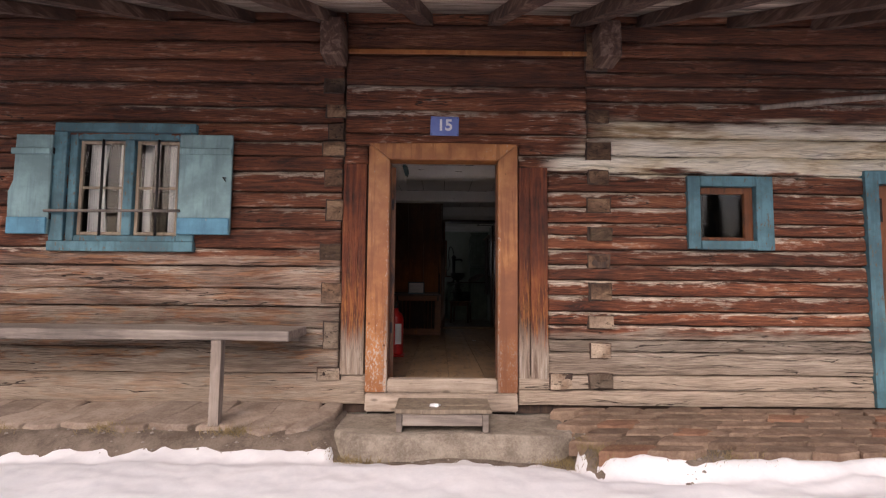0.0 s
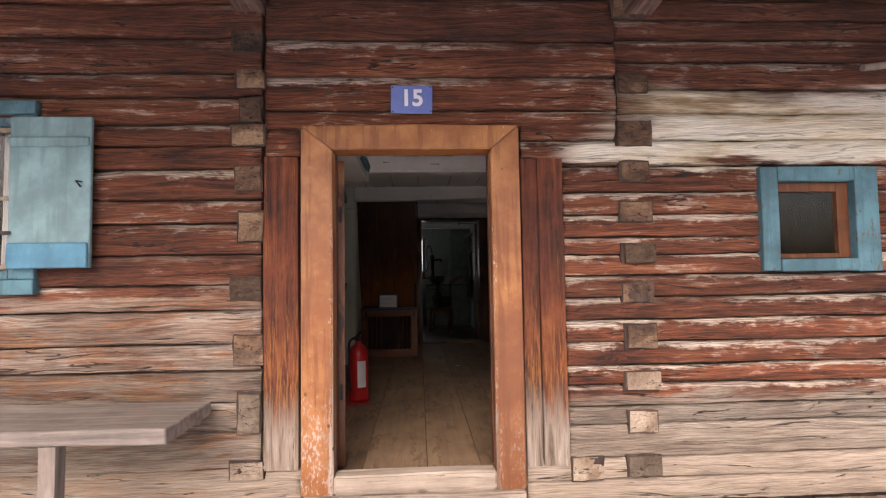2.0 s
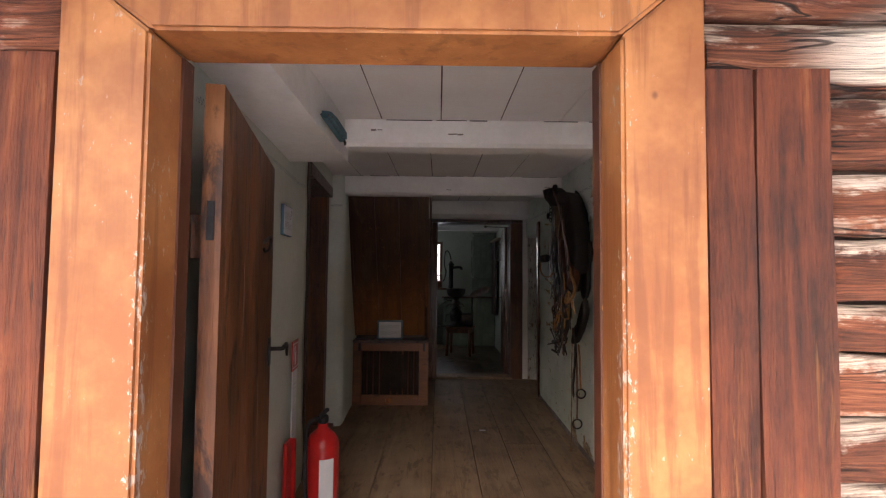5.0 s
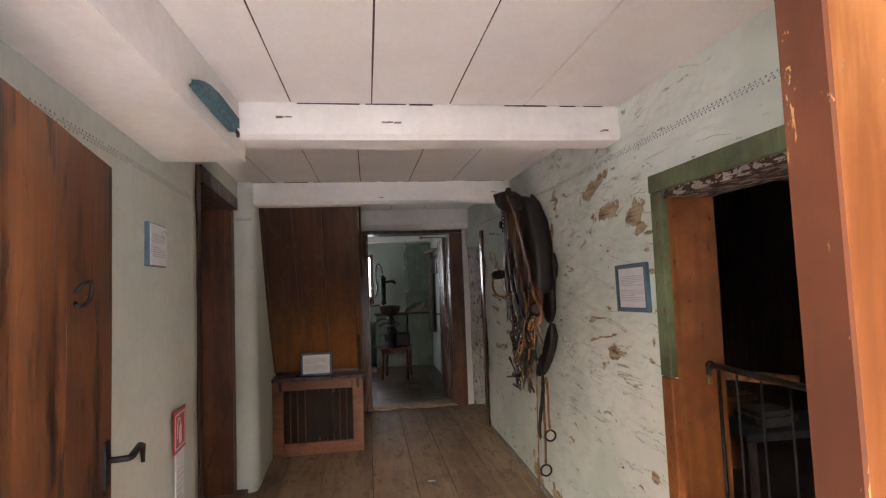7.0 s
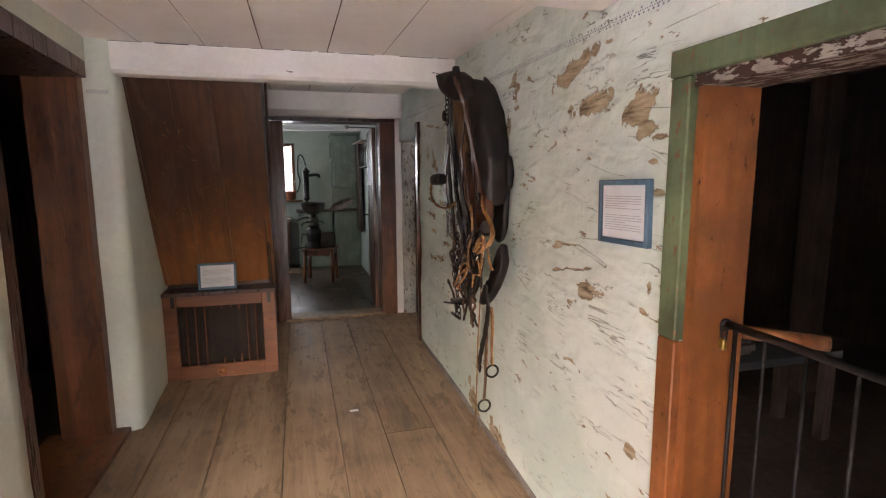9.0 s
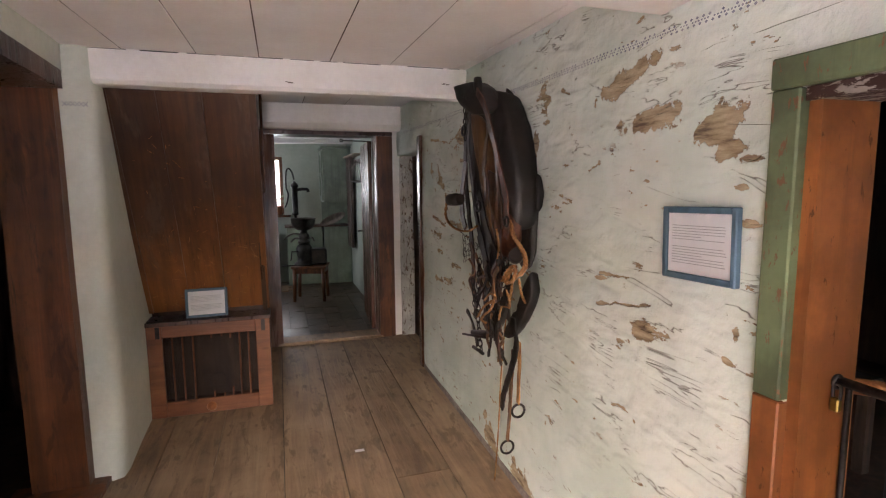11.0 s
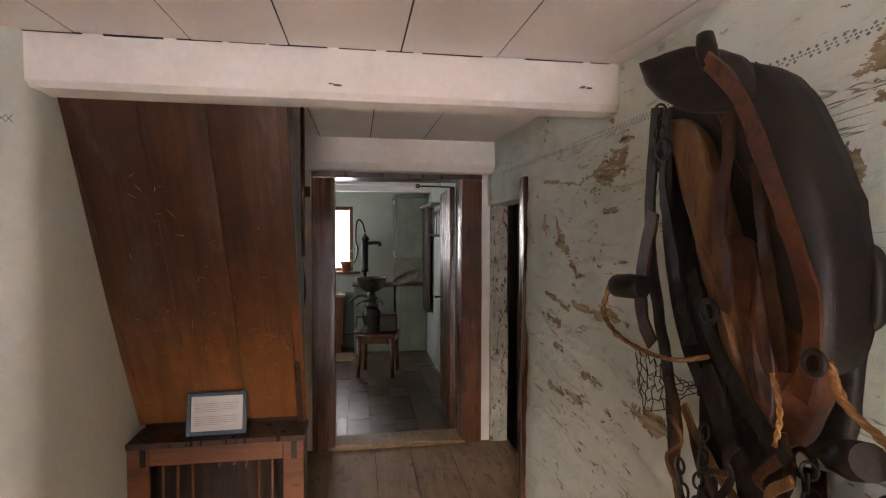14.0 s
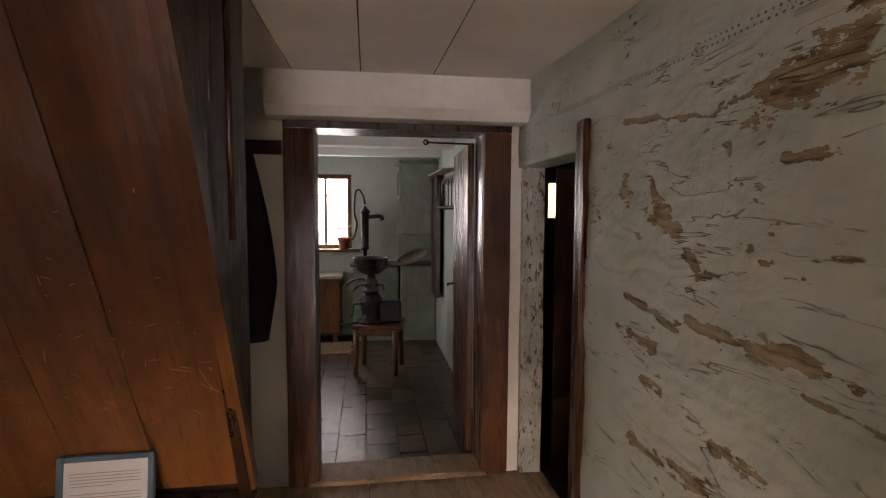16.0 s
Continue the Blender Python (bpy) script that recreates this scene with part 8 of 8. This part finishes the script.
bm = bmesh.new()
lathe(bm, [(0.145, 0), (0.14, 0.025), (0.10, 0.05), (0.092, 0.10), (0.105, 0.14), (0.11, 0.24), (0.085, 0.28), (0.06, 0.30)], SC, 20)
part("gear_housing", bm, M_IRON, sep)
bm = bmesh.new()
lathe(bm, [(0.06, 0.30), (0.085, 0.31), (0.085, 0.34), (0.06, 0.35), (0.07, 0.38), (0.075, 0.42), (0.055, 0.44), (0.04, 0.48)], SC, 20)
part("drum", bm, M_TIN, sep)
bm = bmesh.new()
lathe(bm, [(0.03, 0.48), (0.09, 0.495), (0.145, 0.54), (0.165, 0.60), (0.168, 0.645), (0.18, 0.648), (0.18, 0.655), (0.16, 0.652), (0.155, 0.60), (0.13, 0.545), (0.03, 0.51)], SC, 28)
part("bowl", bm, M_TIN, sep, "dull tin bowl")
for k, (pts, r) in enumerate((([(0.47, 12.08, 0.90), (0.38, 12.02, 0.91), (0.30, 11.98, 0.87), (0.27, 11.96, 0.84)], 0.012), ([(0.48, 12.08, 0.84), (0.41, 12.02, 0.845), (0.35, 11.98, 0.80)], 0.012), ([(0.58, 12.06, 0.84), (0.64, 12.00, 0.85), (0.66, 11.98, 0.80)], 0.012))):
    bm = bmesh.new()
    tube(bm, smooth_line(pts), r, 8)
    part("spout", bm, M_TIN, sep)
bm = bmesh.new()
tube(bm, [(0.47, 12.05, 0.66), (0.36, 12.00, 0.665), (0.35, 12.00, 0.56), (0.34, 11.96, 0.555)], 0.009, 8)
tube(bm, [(0.40, 12.00, 0.475), (0.22, 11.96, 0.48)], 0.010, 8)
part("crank", bm, M_IRON, sep)
simple("gear_box", [(0.605, 0.83, 12.00, 12.22, 0.47, 0.69)], M_IRON, sep, "", 0.02)

# shelf board with utensils on the kitchen wall
rackk = thing("utensil_rack", (1.33, 12.0, 1.85), "dark wall rack with hanging spoons", "rack")
simple("board", [(1.30, 1.338, 11.4, 12.7, 1.86, 1.93)], M_DARKDOOR, rackk, "", 0.004)
for k in range(6):
    y = 11.5 + k * 0.2
    bm = bmesh.new()
    tube(bm, [(1.29, y, 1.90), (1.28, y, 1.87), (1.28, y, 1.62)], 0.006, 6)
    lathe(bm, [(0.002, 0), (0.03, 0.01), (0.034, 0.03), (0.02, 0.035)], (1.28, y, 1.60), 10)
    part("spoon", bm, M_TIN, rackk)
bm = bmesh.new()
plank(bm, (1.255, 12.55, 0.62), (1.295, 13.0, 1.98), 2, 8, 0.004, 5)
tagged(part("leaning_board", bm, M_DARKDOOR), "dark wooden board hung on the kitchen wall", "board")
simple_shelf = thing("wall_shelf", (1.33, 12.4, 1.98), "narrow pale shelf on the kitchen wall", "shelf")
simple("board", [(1.20, 1.338, 11.8, 12.9, 1.98, 2.0)], M_SASH, simple_shelf, "", 0.003)

# ---- paving in front of the wall ----
pave = thing("pavement", (0, 3.6, -0.15), "irregular flat paving stones along the house wall", "pavement", kind="structure")
rp = random.Random(5)


def flat_stone(x0, x1, y0, y1, z, name, mat, jit, lean=0.0, tilt=0.0):
    bm = bmesh.new()
    pts = [(x0 + lean, y0), ((x0 + x1) / 2 + lean, y0 - jit * 0.4), (x1 + lean, y0), (x1, (y0 + y1) / 2), (x1, y1), (x0, y1), (x0 + lean * 0.5, (y0 + y1) / 2)]
    pts = [(x + jit * (rp.random() - 0.5), y + jit * (rp.random() - 0.5)) for x, y in pts]
    c = (sum(p[0] for p in pts) / len(pts), sum(p[1] for p in pts) / len(pts))
    lo = [bm.verts.new((x, y, z - 0.09)) for x, y in pts]
    hi = [bm.verts.new((x, y, z - 0.012)) for x, y in pts]
    tp = [bm.verts.new((c[0] + (x - c[0]) * 0.93, c[1] + (y - c[1]) * 0.93, z + 0.006 * (rp.random() - 0.5))) for x, y in pts]
    for v in hi + tp:
        v.co.z += tilt * (v.co.y - 3.7)
    n = len(pts)
    for a, b in ((lo, hi), (hi, tp)):
        for k in range(n):
            bm.faces.new((a[k], a[(k + 1) % n], b[(k + 1) % n], b[k]))
    bm.faces.new(tp)
    part(name, bm, mat, pave)


x = -5.0
while x < -0.68:
    w = 0.19 + 0.17 * rp.random()
    flat_stone(x + 0.014, min(x + w, -0.62) - 0.014, 3.37 + 0.07 * rp.random(), 3.915, -0.128 + 0.016 * (rp.random() - 0.5), "paving_stone", M_PAVE, 0.045, -0.16, 0.11)
    x += w
for r in range(6):
    y1 = 3.91 - r * 0.155
    x = 1.02 + (0.13 if r % 2 else 0.0)
    while x < 5.4:
        w = 0.15 + 0.22 * rp.random()
        if not (r > 4 and rp.random() < 0.35):
            flat_stone(x + 0.006, x + w - 0.008, y1 - 0.142, y1, -0.135 - 0.010 * r + 0.008 * (rp.random() - 0.5), "paving_brick", M_REDBRICK if rp.random() < 0.05 + 0.03 * r else M_BRICK, 0.036, -0.11)
        x += w

# loose stones and dead grass at the snow's edge
bm = bmesh.new()
for k in range(900):
    x, y = -5.0 + 10.4 * rp.random(), 2.85 + 0.62 * rp.random()
    r = 0.004 + 0.013 * rp.random() ** 2
    z = ground_z(x, y) + r * 0.3
    q = [bm.verts.new((x + r * a, y + r * b, z + r * c)) for a, b, c in ((1, 0, 0), (0, 1, 0.1), (-1, 0.1, 0), (0, -1, 0), (0.1, 0, 0.8))]
    for i in range(4):
        bm.faces.new((q[i], q[(i + 1) % 4], q[4]))
tagged(part("gravel", bm, M_STONE), "loose grey gravel on the bare strip of earth", "gravel", "", "stuff")
bm = bmesh.new()
for k in range(1500):
    cx, cy = rp.choice(((-0.45, 3.22), (0.98, 3.15), (1.15, 3.05), (-1.25, 3.38), (-2.1, 3.40), (-2.9, 3.40), (0.9, 3.2), (2.9, 3.0), (1.9, 3.0)))
    x, y = cx + rp.gauss(0, 0.09), cy + rp.gauss(0, 0.035)
    z = ground_z(x, y)
    h = 0.02 + 0.045 * rp.random()
    dx, dy = rp.gauss(0, 0.03), rp.gauss(-0.015, 0.02)
    bm.faces.new([bm.verts.new(c) for c in ((x - 0.0025, y, z), (x + 0.0025, y, z), (x + dx, y + dy, z + h))])
tagged(part("dead_grass", bm, M_GRASS), "tufts of dry yellow-brown grass at the snow's edge", "grass", "", "stuff")

# kitchen floor: planks near the door, stone tiles beyond and beside
kfloor = thing("floor_kitchen", (0, 11.5, KZ), "dark worn stone tiles and boards of the kitchen floor", "floor", kind="structure")
rk = random.Random(8)
x = KX0 + 0.01
r = 0
while x < KX1 - 0.03:
    w = 0.17 + 0.06 * rk.random()
    y = KY0 - 0.02 + (0.0 if r % 2 else -0.15)
    while y < 13.57:
        d = 0.24 + 0.14 * rk.random()
        a, b = max(y, KY0 - 0.02), min(y + d - 0.004, 13.595)
        if b - a > 0.04:
            bm = bmesh.new()
            vs = box(bm, x, min(x + w - 0.004, KX1 - 0.003), a, b, KZ - 0.02, KZ)
            for v in vs:
                v.co.x += 0.004 * (rk.random() - 0.5)
                v.co.y += 0.004 * (rk.random() - 0.5)
                if v.co.z > KZ - 0.01:
                    v.co.z += 0.007 * (rk.random() - 0.5)
            part("floor_tile", bm, M_TILE, kfloor)
        y += d
    x += w
    r += 1
for k in range(5):
    bm = bmesh.new()
    plank(bm, (-1.6, 12.70 + k * 0.10, KZ + 0.004), (0.30 + 0.06 * (k % 2), 12.797 + k * 0.10, KZ + 0.016), 0, 6, 0.002, k)
    part("floor_board", bm, M_FLOOR, kfloor, "pale worn board under the window")
